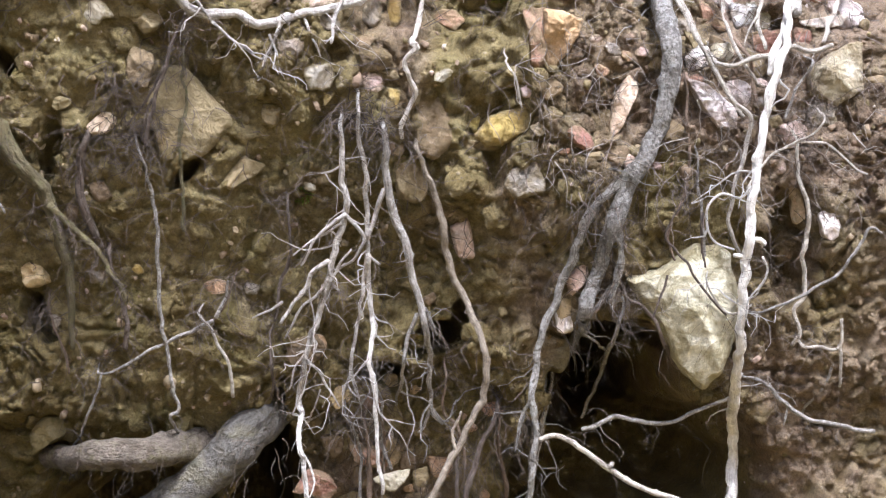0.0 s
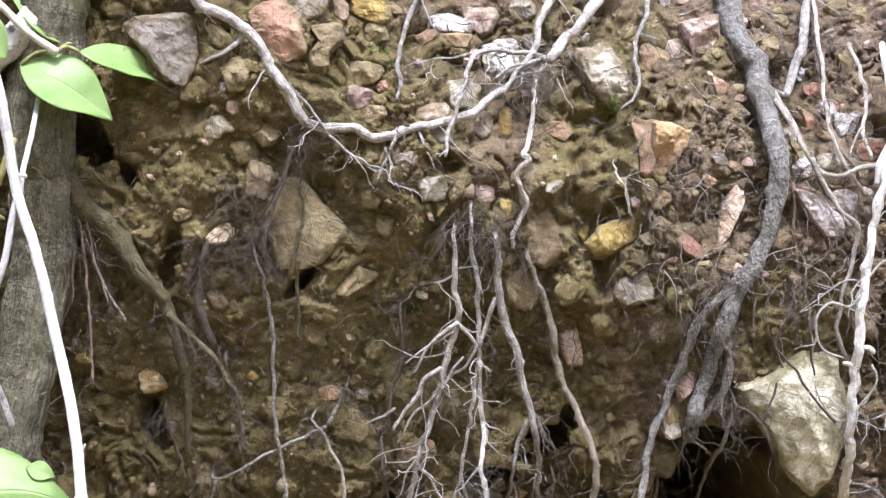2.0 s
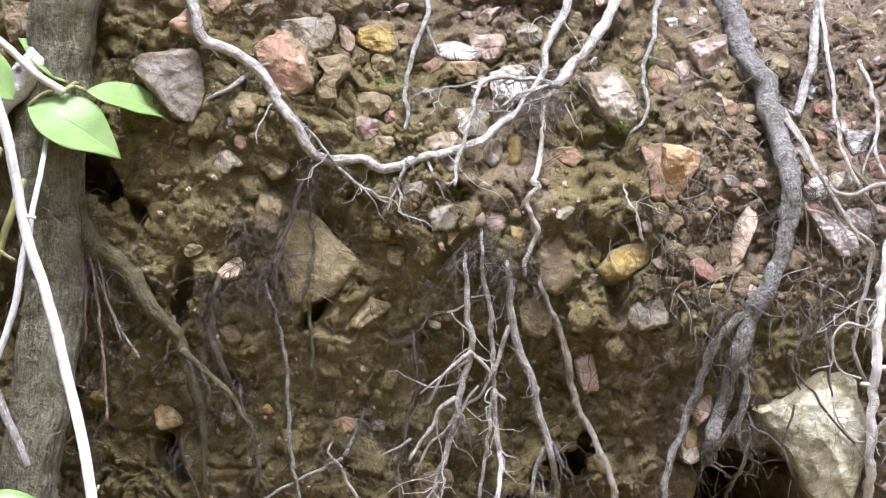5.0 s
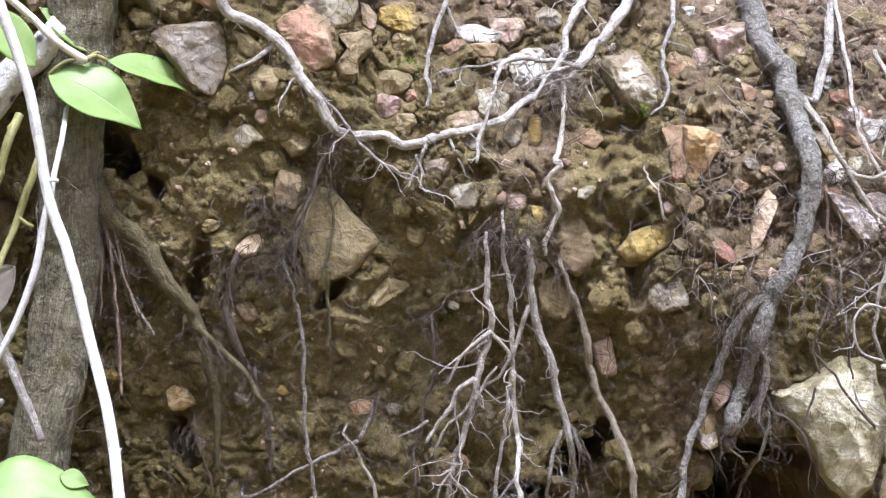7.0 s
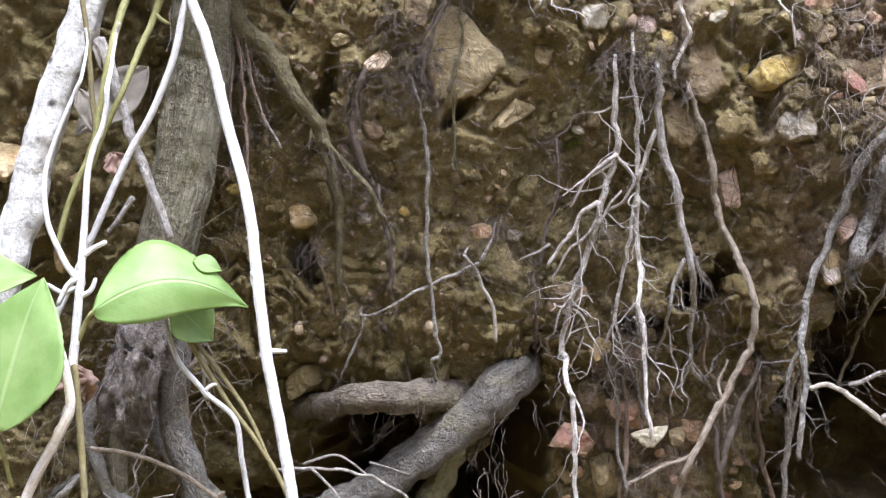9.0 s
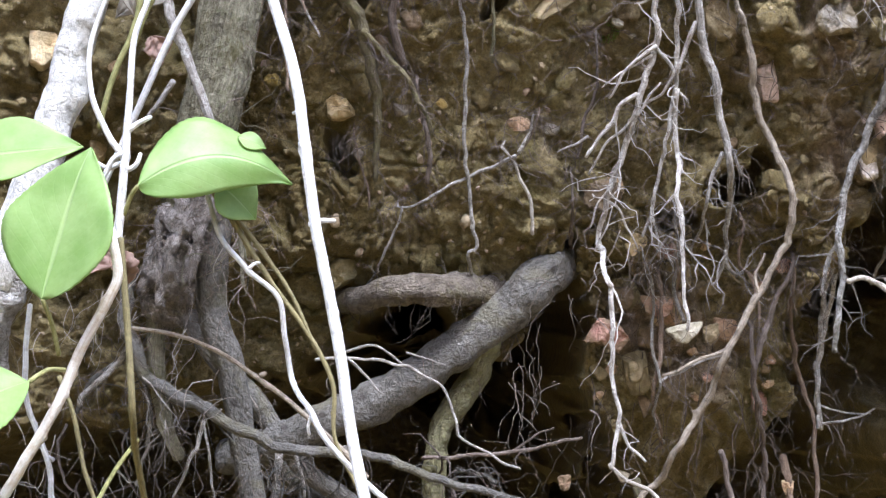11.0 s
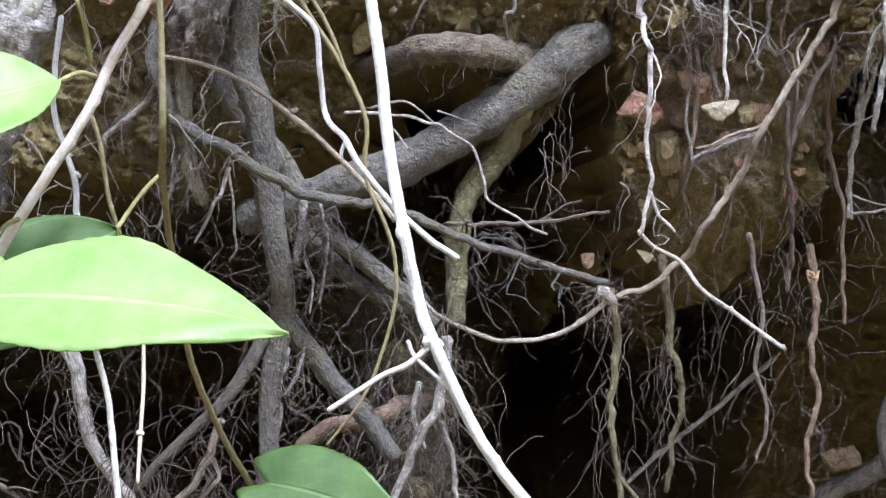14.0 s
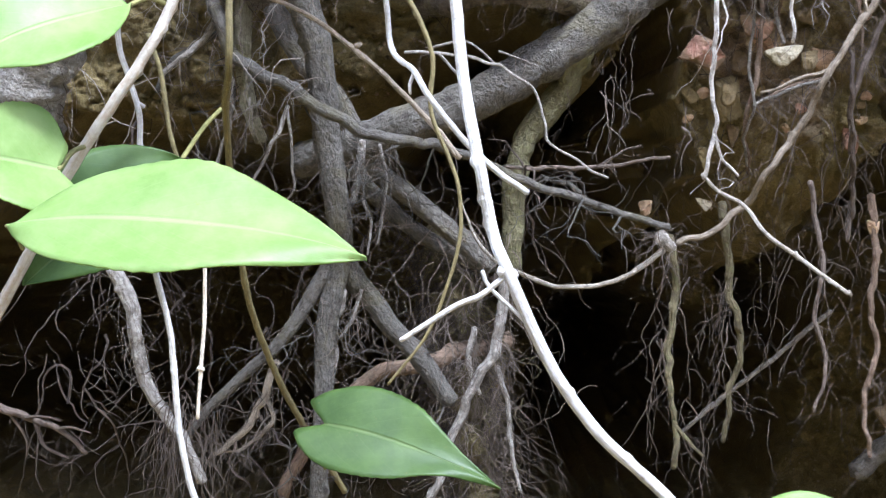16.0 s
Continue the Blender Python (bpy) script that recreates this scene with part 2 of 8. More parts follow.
def leaf_material(name, dark, light, rib, through=(0.42, 0.58, 0.18), rough=0.44):
    m, t, p = shader(name)
    uv = node(t, "UVMap").outputs[0]
    at = node(t, "TexCoord").outputs["Object"]
    xy = node(t, "SeparateXYZ", {0: uv})
    off = maths(t, "ABSOLUTE", maths(t, "SUBTRACT", xy.outputs[1], 0.5))
    # side veins slant forward from the midrib
    v = maths(t, "SUBTRACT", maths(t, "MULTIPLY", xy.outputs[0], 9.0), maths(t, "MULTIPLY", off, 7.0))
    v = maths(t, "ABSOLUTE", maths(t, "SUBTRACT", maths(t, "FRACT", v), 0.5))
    vein = node(t, "MapRange", {0: v, 1: 0.0, 2: 0.07, 3: 1.0, 4: 0.0}).outputs[0]
    mid = node(t, "MapRange", {0: off, 1: 0.008, 2: 0.028, 3: 1.0, 4: 0.0}).outputs[0]
    col = ramp(t, noise_of(t, at, 60, 5, 0.65), [(0.36, dark), (0.64, light)])
    col = mix(t, maths(t, "MULTIPLY", vein, 0.05), col, rib)
    col = mix(t, maths(t, "MULTIPLY", mid, 0.5), col, rib)
    spot = node(t, "MapRange", {0: noise_of(t, at, 260, 3, 0.6), 1: 0.68, 2: 0.74}).outputs[0]
    col = mix(t, maths(t, "MULTIPLY", spot, 0.4), col, (0.30, 0.26, 0.08))
    t.links.new(col, p.inputs["Base Color"])
    p.inputs["Roughness"].default_value = rough
    p.inputs["Specular IOR Level"].default_value = 0.42
    h = maths(t, "ADD", maths(t, "MULTIPLY", vein, -0.06), maths(t, "ADD", maths(t, "MULTIPLY", mid, -1.0), maths(t, "MULTIPLY", noise_of(t, at, 190, 3, 0.5), 0.6)))
    bumped(t, p, h, 0.5, 0.0008)
    thin = node(t, "BsdfTranslucent", {0: mix(t, 0.5, col, through)})
    both = node(t, "MixShader", {0: 0.4, 1: p.outputs[0], 2: thin.outputs[0]})
    t.links.new(both.outputs[0], t.nodes["Material Output"].inputs[0])
    return m


def pebble_material():
    m, t, p = shader("gravel")
    at = node(t, "NewGeometry").outputs["Position"]
    rnd = node(t, "NewGeometry").outputs["Random Per Island"]
    col = ramp(t, rnd, [(0.0, (0.15, 0.112, 0.05)), (0.35, (0.27, 0.21, 0.095)), (0.6, (0.25, 0.17, 0.11)), (0.82, (0.36, 0.28, 0.16)), (0.94, (0.45, 0.32, 0.24)), (1.0, (0.6, 0.52, 0.42))])
    n = noise_of(t, at, 300, 5, 0.7)
    col = mix(t, 0.8, col, ramp(t, n, [(0.3, (0.5, 0.48, 0.45)), (0.7, (1.2, 1.2, 1.2))]), "MULTIPLY")
    t.links.new(col, p.inputs["Base Color"])
    p.inputs["Roughness"].default_value = 0.85
    bumped(t, p, n, 0.6, 0.002)
    return m


LOAM = soil_material()
LOAM_FAR = soil_material("outer_loam", 0.0)
GRAVEL = pebble_material()
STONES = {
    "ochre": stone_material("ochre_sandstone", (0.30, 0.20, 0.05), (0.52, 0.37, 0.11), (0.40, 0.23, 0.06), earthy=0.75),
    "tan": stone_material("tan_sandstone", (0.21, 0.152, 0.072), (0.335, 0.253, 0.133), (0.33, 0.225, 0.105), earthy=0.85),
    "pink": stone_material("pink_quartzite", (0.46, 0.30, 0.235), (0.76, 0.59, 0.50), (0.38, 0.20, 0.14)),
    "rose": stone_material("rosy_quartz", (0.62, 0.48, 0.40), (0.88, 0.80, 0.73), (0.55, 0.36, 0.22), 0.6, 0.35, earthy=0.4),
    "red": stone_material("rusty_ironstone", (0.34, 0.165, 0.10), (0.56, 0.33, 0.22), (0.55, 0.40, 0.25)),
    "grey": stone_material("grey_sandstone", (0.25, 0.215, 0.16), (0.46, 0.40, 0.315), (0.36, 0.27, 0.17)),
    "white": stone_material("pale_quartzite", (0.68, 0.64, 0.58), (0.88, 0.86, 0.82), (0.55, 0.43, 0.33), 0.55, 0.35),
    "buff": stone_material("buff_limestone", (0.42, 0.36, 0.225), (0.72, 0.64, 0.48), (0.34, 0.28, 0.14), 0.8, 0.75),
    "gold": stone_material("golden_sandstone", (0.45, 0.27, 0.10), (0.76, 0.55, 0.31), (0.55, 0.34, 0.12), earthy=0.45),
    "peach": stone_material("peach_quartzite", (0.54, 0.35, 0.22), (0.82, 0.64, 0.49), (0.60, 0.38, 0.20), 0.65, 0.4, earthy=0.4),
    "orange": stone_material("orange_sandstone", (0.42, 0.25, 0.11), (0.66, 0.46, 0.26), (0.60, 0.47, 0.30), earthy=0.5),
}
BARKS = {
    "grey": bark_material("grey_root_bark", (0.17, 0.148, 0.122), (0.47, 0.425, 0.37), (0.58, 0.55, 0.48)),
    "ashen": bark_material("ashen_root_bark", (0.29, 0.245, 0.195), (0.68, 0.62, 0.54), (0.76, 0.72, 0.65), mud=0.45),
    "crust": bark_material("earth_crusted_bark", (0.10, 0.078, 0.055), (0.29, 0.235, 0.175), (0.26, 0.22, 0.15), grain=1.6, depth=0.0034, spots=0.8, mud=0.9, moss=0.5),
    "thick": bark_material("lenticelled_root_bark", (0.09, 0.08, 0.065), (0.225, 0.205, 0.172), (0.22, 0.20, 0.165), grain=1.8, depth=0.0026, spots=0.7, mud=0.4, moss=0.3),
    "rough": bark_material("cracked_root_bark", (0.21, 0.185, 0.152), (0.54, 0.495, 0.43), (0.60, 0.57, 0.51), grain=1.3, depth=0.0042, spots=0.4, mud=0.5, moss=0.25, weave=(110.0, 4.0)),
    "pale": bark_material("pale_root_bark", (0.34, 0.28, 0.21), (0.66, 0.60, 0.50)),
    "white": bark_material("bleached_root_bark", (0.43, 0.38, 0.31), (0.74, 0.70, 0.63), rough=0.65, depth=0.0008, mud=0.35),
    "tan": bark_material("tan_root_bark", (0.20, 0.157, 0.11), (0.44, 0.365, 0.27)),
    "dark": bark_material("dark_root_bark", (0.075, 0.055, 0.042), (0.22, 0.17, 0.135)),
    "brown": bark_material("brown_root_bark", (0.13, 0.085, 0.055), (0.30, 0.215, 0.15)),
    "moss": bark_material("mossy_root_bark", (0.13, 0.11, 0.055), (0.30, 0.25, 0.13), (0.20, 0.20, 0.08), depth=0.002),
    "mossy": bark_material("moss_covered_bark", (0.11, 0.097, 0.048), (0.27, 0.245, 0.125), (0.25, 0.24, 0.10), depth=0.002, mud=0.3, moss=0.9),
    "darkmoss": bark_material("earthy_mossy_bark", (0.095, 0.076, 0.036), (0.215, 0.175, 0.085), (0.17, 0.16, 0.06), depth=0.002),
    "stem": bark_material("stem_bark", (0.16, 0.138, 0.078), (0.50, 0.45, 0.30), (0.29, 0.28, 0.15), grain=2.2, depth=0.0046, moss=0.8, weave=(13.0, 8.0)),
    "flake": bark_material("flaking_bark", (0.17, 0.14, 0.11), (0.47, 0.40, 0.345), (0.55, 0.48, 0.42), depth=0.004, mud=0.6, weave=(60.0, 12.0)),
    "pale_stem": bark_material("pale_speckled_bark", (0.46, 0.43, 0.37), (0.78, 0.75, 0.69), (0.34, 0.33, 0.27), depth=0.001, spots=0.9, mud=0.2),
    "vine": bark_material("bleached_vine", (0.52, 0.465, 0.39), (0.86, 0.845, 0.81), rough=0.55, depth=0.0006, mud=0.2, weave=(14.0, 6.0)),
    "cane": bark_material("tan_cane", (0.54, 0.44, 0.31), (0.80, 0.72, 0.57), rough=0.6, depth=0.0004, mud=0.15),
    "straw": bark_material("bleached_tan_cane", (0.56, 0.43, 0.28), (0.88, 0.83, 0.74), rough=0.6, depth=0.0004, mud=0.1, weave=(12.0, 3.0)),
    "green": bark_material("green_cane", (0.17, 0.16, 0.05), (0.34, 0.32, 0.12), rough=0.55, depth=0.0003, mud=0.15),
    "olive": bark_material("olive_brown_cane", (0.13, 0.105, 0.045), (0.27, 0.225, 0.10), rough=0.6, depth=0.0004, mud=0.2),
    "ash": bark_material("pale_rootlet", (0.34, 0.28, 0.21), (0.64, 0.57, 0.48), mud=0.3),
    "hair": bark_material("rootlet", (0.14, 0.106, 0.08), (0.35, 0.285, 0.225)),
    "darkhair": bark_material("dark_rootlet", (0.075, 0.055, 0.04), (0.22, 0.17, 0.125)),
}
LEAF = leaf_material("fresh_leaf", (0.24, 0.37, 0.09), (0.37, 0.50, 0.17), (0.55, 0.65, 0.30), (0.52, 0.62, 0.19))
LEAF_PALE = leaf_material("bleached_dead_leaf", (0.27, 0.23, 0.175), (0.43, 0.385, 0.31), (0.36, 0.31, 0.25), (0.35, 0.30, 0.22), 0.85)
LEAF_DEAD = leaf_material("withered_leaf", (0.30, 0.19, 0.14), (0.46, 0.32, 0.25), (0.38, 0.26, 0.2), (0.45, 0.30, 0.2), 0.8)
LEAF_DARK = leaf_material("dark_green_leaf", (0.072, 0.128, 0.03), (0.13, 0.21, 0.052), (0.26, 0.34, 0.13), (0.24, 0.36, 0.09))


# ---- building helpers ----
def lattice(ix, iy, iz, seed):
    h = (ix * 73856093) ^ (iy * 19349663) ^ (iz * 83492791) ^ (seed * 2654435761)
    h = (h ^ (h >> 13)) * 1274126177 & 0x7FFFFFFF
    h = h ^ (h >> 16)
    return (h & 0xFFFF) / 32767.5 - 1


def fuzz(x, y, z, seed=0):
    """Smooth value noise, -1 to 1, on arrays."""
    x, y, z = np.broadcast_arrays(np.asarray(x, float), np.asarray(y, float), np.asarray(z, float))
    i = [np.floor(v).astype(np.int64) for v in (x, y, z)]
    f = [v - np.floor(v) for v in (x, y, z)]
    u = [v * v * v * (v * (6 * v - 15) + 10) for v in f]
    out = 0
    for a in (0, 1):
        for b in (0, 1):
            for c in (0, 1):
                w = (u[0] if a else 1 - u[0]) * (u[1] if b else 1 - u[1]) * (u[2] if c else 1 - u[2])
                out = out + w * lattice(i[0] + a, i[1] + b, i[2] + c, seed)
    return out


def bank_relief(x, z):
    """Clods with sharp creases, small ledges and crumbs on the bank's face; lower means nearer to the viewer."""
    wx, wz = x + 0.010 * fuzz(x * 45, 0, z * 45, 5), z + 0.010 * fuzz(x * 45, 0, z * 45, 6)
    wx, wz = wx + 0.0036 * fuzz(x * 170, 2, z * 170, 25), wz + 0.0036 * fuzz(x * 170, 2, z * 170, 26)
    rough = 0.5 + 0.5 * fuzz(x * 18, 4, z * 18, 20)  # smooth washed patches and rough crumbly ones
    y = 0.010 * fuzz(wx * 20, 0, wz * 24, 1)
    y = y - 0.0075 * np.abs(fuzz(wx * 40, 0, wz * 46, 2)) + 0.0026
    y = y - 0.0052 * np.abs(fuzz(wx * 82, 0, wz * 88, 3)) * (0.5 + 0.7 * rough) + 0.0020
    y = y - 0.0044 * np.abs(fuzz(wx * 160, 0, wz * 190, 4)) * (0.3 + rough)
    y = y - 0.0021 * np.abs(fuzz(wx * 380, 0, wz * 420, 8)) * (0.4 + rough)
    y = y + 0.0006 * fuzz(x * 800, 0, z * 800, 10)
    # thin washed-out layers
    step = wz * 120 + 2.2 * fuzz(wx * 26, 5, wz * 26, 30) + 0.8 * fuzz(wx * 80, 5, wz * 80, 31)
    y = y + 0.0010 * (step - np.floor(step)) ** 2 * sstep(-0.1, 0.4, fuzz(x * 24, 6, z * 24, 32))
    return y + 0.0024 * sstep(0.5, 0.75, fuzz(wx * 70, 0, wz * 80, 12)) * (1.2 - rough)


def bank_face(x, z):
    x, z = np.asarray(x, float), np.asarray(z, float)
    wx, wz = x + 0.007 * fuzz(x * 55, 1, z * 55, 15) + 0.003 * fuzz(x * 160, 1, z * 160, 17), z + 0.007 * fuzz(x * 55, 1, z * 55, 16) + 0.003 * fuzz(x * 160, 1, z * 160, 18)
    return bank_form(wx, wz) + bank_relief(x, z) + pits(x + 0.3 * (wx - x), z + 0.3 * (wz - z))


def mesh_of(name, verts, faces, mat, uvs=None, smooth=True):
    me = bpy.data.meshes.new(name)
    me.from_pydata([tuple(v) for v in verts], [], [tuple(int(i) for i in f) for f in faces])
    if uvs is not None:
        layer = me.uv_layers.new(name="UVMap")
        loops = np.zeros(len(me.loops), np.int32)
        me.loops.foreach_get("vertex_index", loops)
        layer.data.foreach_set("uv", np.asarray(uvs, float)[loops].ravel())
    me.polygons.foreach_set("use_smooth", [smooth] * len(me.polygons))
    me.materials.append(mat)
    me.update()
    return me


def part(name, me, parent=None, label=""):
    ob = new(name, me)
    if parent is not None:
        ob.parent = parent
        ob.matrix_parent_inverse = parent.matrix_basis.inverted()
    return tagged(ob, label) if label else ob


def spline(points, step):
    """Points along a smooth curve through the given ones."""
    p = np.array(points, float)
    p = np.vstack([2 * p[0] - p[1], p, 2 * p[-1] - p[-2]])
    out = []
    for a, b, c, d in zip(p, p[1:], p[2:], p[3:]):
        n = max(2, int(np.linalg.norm(c - b) / step))
        s = np.linspace(0, 1, n, endpoint=False)[:, None]
        out.append(0.5 * (2 * b + (c - a) * s + (2 * a - 5 * b + 4 * c - d) * s ** 2 + (3 * b - a - 3 * c + d) * s ** 3))
    return np.vstack(out + [p[-2:-1]])


def tube(line, radii, sides, knobby=0.0, seed=0, caps=True):
    """A closed tube round a line: vertices, faces, uvs (metres along, turns round)."""
    line, n = np.asarray(line, float), len(line)
    tan = np.gradient(line, axis=0)
    tan /= np.linalg.norm(tan, axis=1)[:, None] + 1e-12
    side = np.cross(tan, (0.13, -0.95, 0.21))
    side /= np.linalg.norm(side, axis=1)[:, None] + 1e-12
    up = np.cross(side, tan)
    along = np.r_[0, np.cumsum(np.linalg.norm(np.diff(line, axis=0), axis=1))]
    k = np.arange(sides + 1)
    ang = 2 * np.pi * k / sides
    r = np.asarray(radii, float)[:, None] * np.ones((1, sides + 1))
    if knobby:
        a0 = ang * (k < sides)
        r = r * (1 + knobby * (fuzz(along[:, None] * 130 + seed, np.cos(a0) * 0.8, np.sin(a0) * 0.8, seed) * min(1.0, 0.6 + 0.0012 / float(np.mean(radii))) + 0.6 * fuzz(along[:, None] * 330, np.cos(a0) * 1.5, np.sin(a0) * 1.5, seed + 1)))
        rng = np.random.RandomState(seed + 3)
        big = float(np.mean(radii))
        if big > 0.004:  # ridges that run along thick stems
            r = r * (1 + 0.09 * fuzz(along[:, None] * 28 + seed, np.cos(a0) * 2.6, np.sin(a0) * 2.6, seed + 5) + 0.05 * fuzz(along[:, None] * 60, np.cos(a0) * 5.0, np.sin(a0) * 5.0, seed + 6))
        if big > 0.012:  # furrowed bark
            r = r * (1 + 0.07 * fuzz(along[:, None] * 35, np.cos(a0) * 8.0, np.sin(a0) * 8.0, seed + 9))
        for _ in range(int(min(1.0, knobby / 0.12) * along[-1] / (0.008 + 2.5 * big))):  # stubs of shed side roots
            s, a1, h = rng.uniform(0, along[-1]), rng.uniform(0, 2 * np.pi), rng.uniform(0.2, 0.75) * min(1.0, 0.0032 / big)
            r = r * (1 + h * np.exp(-((along[:, None] - s) / (0.0006 + 0.35 * big)) ** 2 - ((np.angle(np.exp(1j * (a0 - a1)))) / 0.55) ** 2))
        r[:, -1] = r[:, 0]
    v = line[:, None] + r[..., None] * (np.cos(ang)[None, :, None] * side[:, None] + np.sin(ang)[None, :, None] * up[:, None])
    uv = np.stack([np.repeat(along[:, None], sides + 1, 1) + seed * 0.37, np.repeat((k / sides)[None], n, 0)], -1)
    w = sides + 1
    faces = [(i * w + j, i * w + j + 1, (i + 1) * w + j + 1, (i + 1) * w + j) for i in range(n - 1) for j in range(sides)]
    v, uv = v.reshape(-1, 3), uv.reshape(-1, 2)
    if caps:
        v = np.vstack([v, line[0] - tan[0] * r[0, 0] * 0.5, line[-1] + tan[-1] * r[-1, 0] * 0.6])
        uv = np.vstack([uv, uv[0], uv[-1]])
        faces += [(n * w, j + 1, j) for j in range(sides)] + [(n * w + 1, (n - 1) * w + j, (n - 1) * w + j + 1) for j in range(sides)]
    return v, faces, uv


def joined(pieces):
    vs, fs, us, at = [], [], [], 0
    for v, f, u in pieces:
        vs.append(v), us.append(u)
        fs += [tuple(i + at for i in q) for q in f]
        at += len(v)
    return np.vstack(vs), fs, np.vstack(us)


def stem_line(points, r0, r1, seed, wiggle=1.0):
    """A slightly crooked line through the points, with its radii."""
    step = max(0.0014, min(0.003, r0 * 0.7))
    line = spline(points, step)
    along = np.r_[0, np.cumsum(np.linalg.norm(np.diff(line, axis=0), axis=1))]
    amp = 0.6 * wiggle * min(0.0022, 0.0008 + 0.25 * r0)
    for j, s in ((0, 11), (1, 12), (2, 13)):
        line[:, j] += amp * (fuzz(along * 75, seed, s) + 0.5 * fuzz(along * 190, seed, s + 5)) * np.clip(along / 0.01, 0, 1)
    marks = np.arange(0, along[-1] + 0.02, max(0.006, 3.0 * r0))
    rng = np.random.RandomState(seed + 17)
    for j in range(3):
        kink = rng.uniform(-1, 1, len(marks)) * wiggle * min(0.0014, 0.0004 + 0.2 * r0)
        line[:, j] += np.interp(along, marks, kink) * np.clip(along / 0.01, 0, 1)
    f = along / along[-1]
    return line, r0 + (r1 - r0) * f


def hairs(rng, starts, aims, length, r, sides=3, curl=0.45, sag=0.25, forks=0.6):
    """Fine kinked rootlets from the given starts, some of them forked."""
    out = []
    todo = [(s, a, length * rng.uniform(0.3, 1.35), r * rng.uniform(0.55, 1.5), True) for s, a in zip(starts, aims)]
    for s, a, L, rr, forkable in todo:
        n = max(4, int(L / 0.0042))
        d = Vector(a).normalized()
        drift = Vector((rng.gauss(0, 0.35), rng.gauss(0, 0.2), rng.gauss(0, 0.3)))
        pts, p = [Vector(s)], Vector(s)
        for k in range(n):
            d = (d + 0.35 * drift + Vector((rng.gauss(0, curl), rng.gauss(0, curl * 0.5), rng.gauss(0, curl) - sag))).normalized()
            p = p + d * (L / n)
            pts.append(p.copy())
            if forkable and k > 0 and rng.random() < forks / n * 1.6:
                todo.append((p.copy(), d + Vector((rng.gauss(0, 1), rng.gauss(0, 0.5), rng.gauss(0, 1))), L * rng.uniform(0.25, 0.6), rr * 0.7, False))
        out.append(tube(np.array([tuple(q) for q in pts]), np.linspace(rr, rr * 0.3, n + 1), sides, 0, rng.randint(0, 99), caps=False))
    return out


def clear_of_bank(line, radii, skip):
    """Lifts the part of a root that would be swallowed by clods just clear of the earth."""
    face = bank_face(line[:, 0], line[:, 2])
    want = face - 0.45 * radii
    along = np.r_[0, np.cumsum(np.linalg.norm(np.diff(line, axis=0), axis=1))]
    sunk = (line[:, 1] > want) & (line[:, 1] < want + 0.025) & (face < 0.06) & (along > skip) & (along < along[-1] - 0.004)
    lift = np.where(sunk, line[:, 1] - want, 0.0)
    k = np.ones(7) / 7
    lift = np.maximum(lift, np.convolve(np.pad(lift, 3, mode="edge"), k, mode="valid"))
    line[:, 1] -= np.convolve(np.pad(lift, 3, mode="edge"), k, mode="valid")
    return line


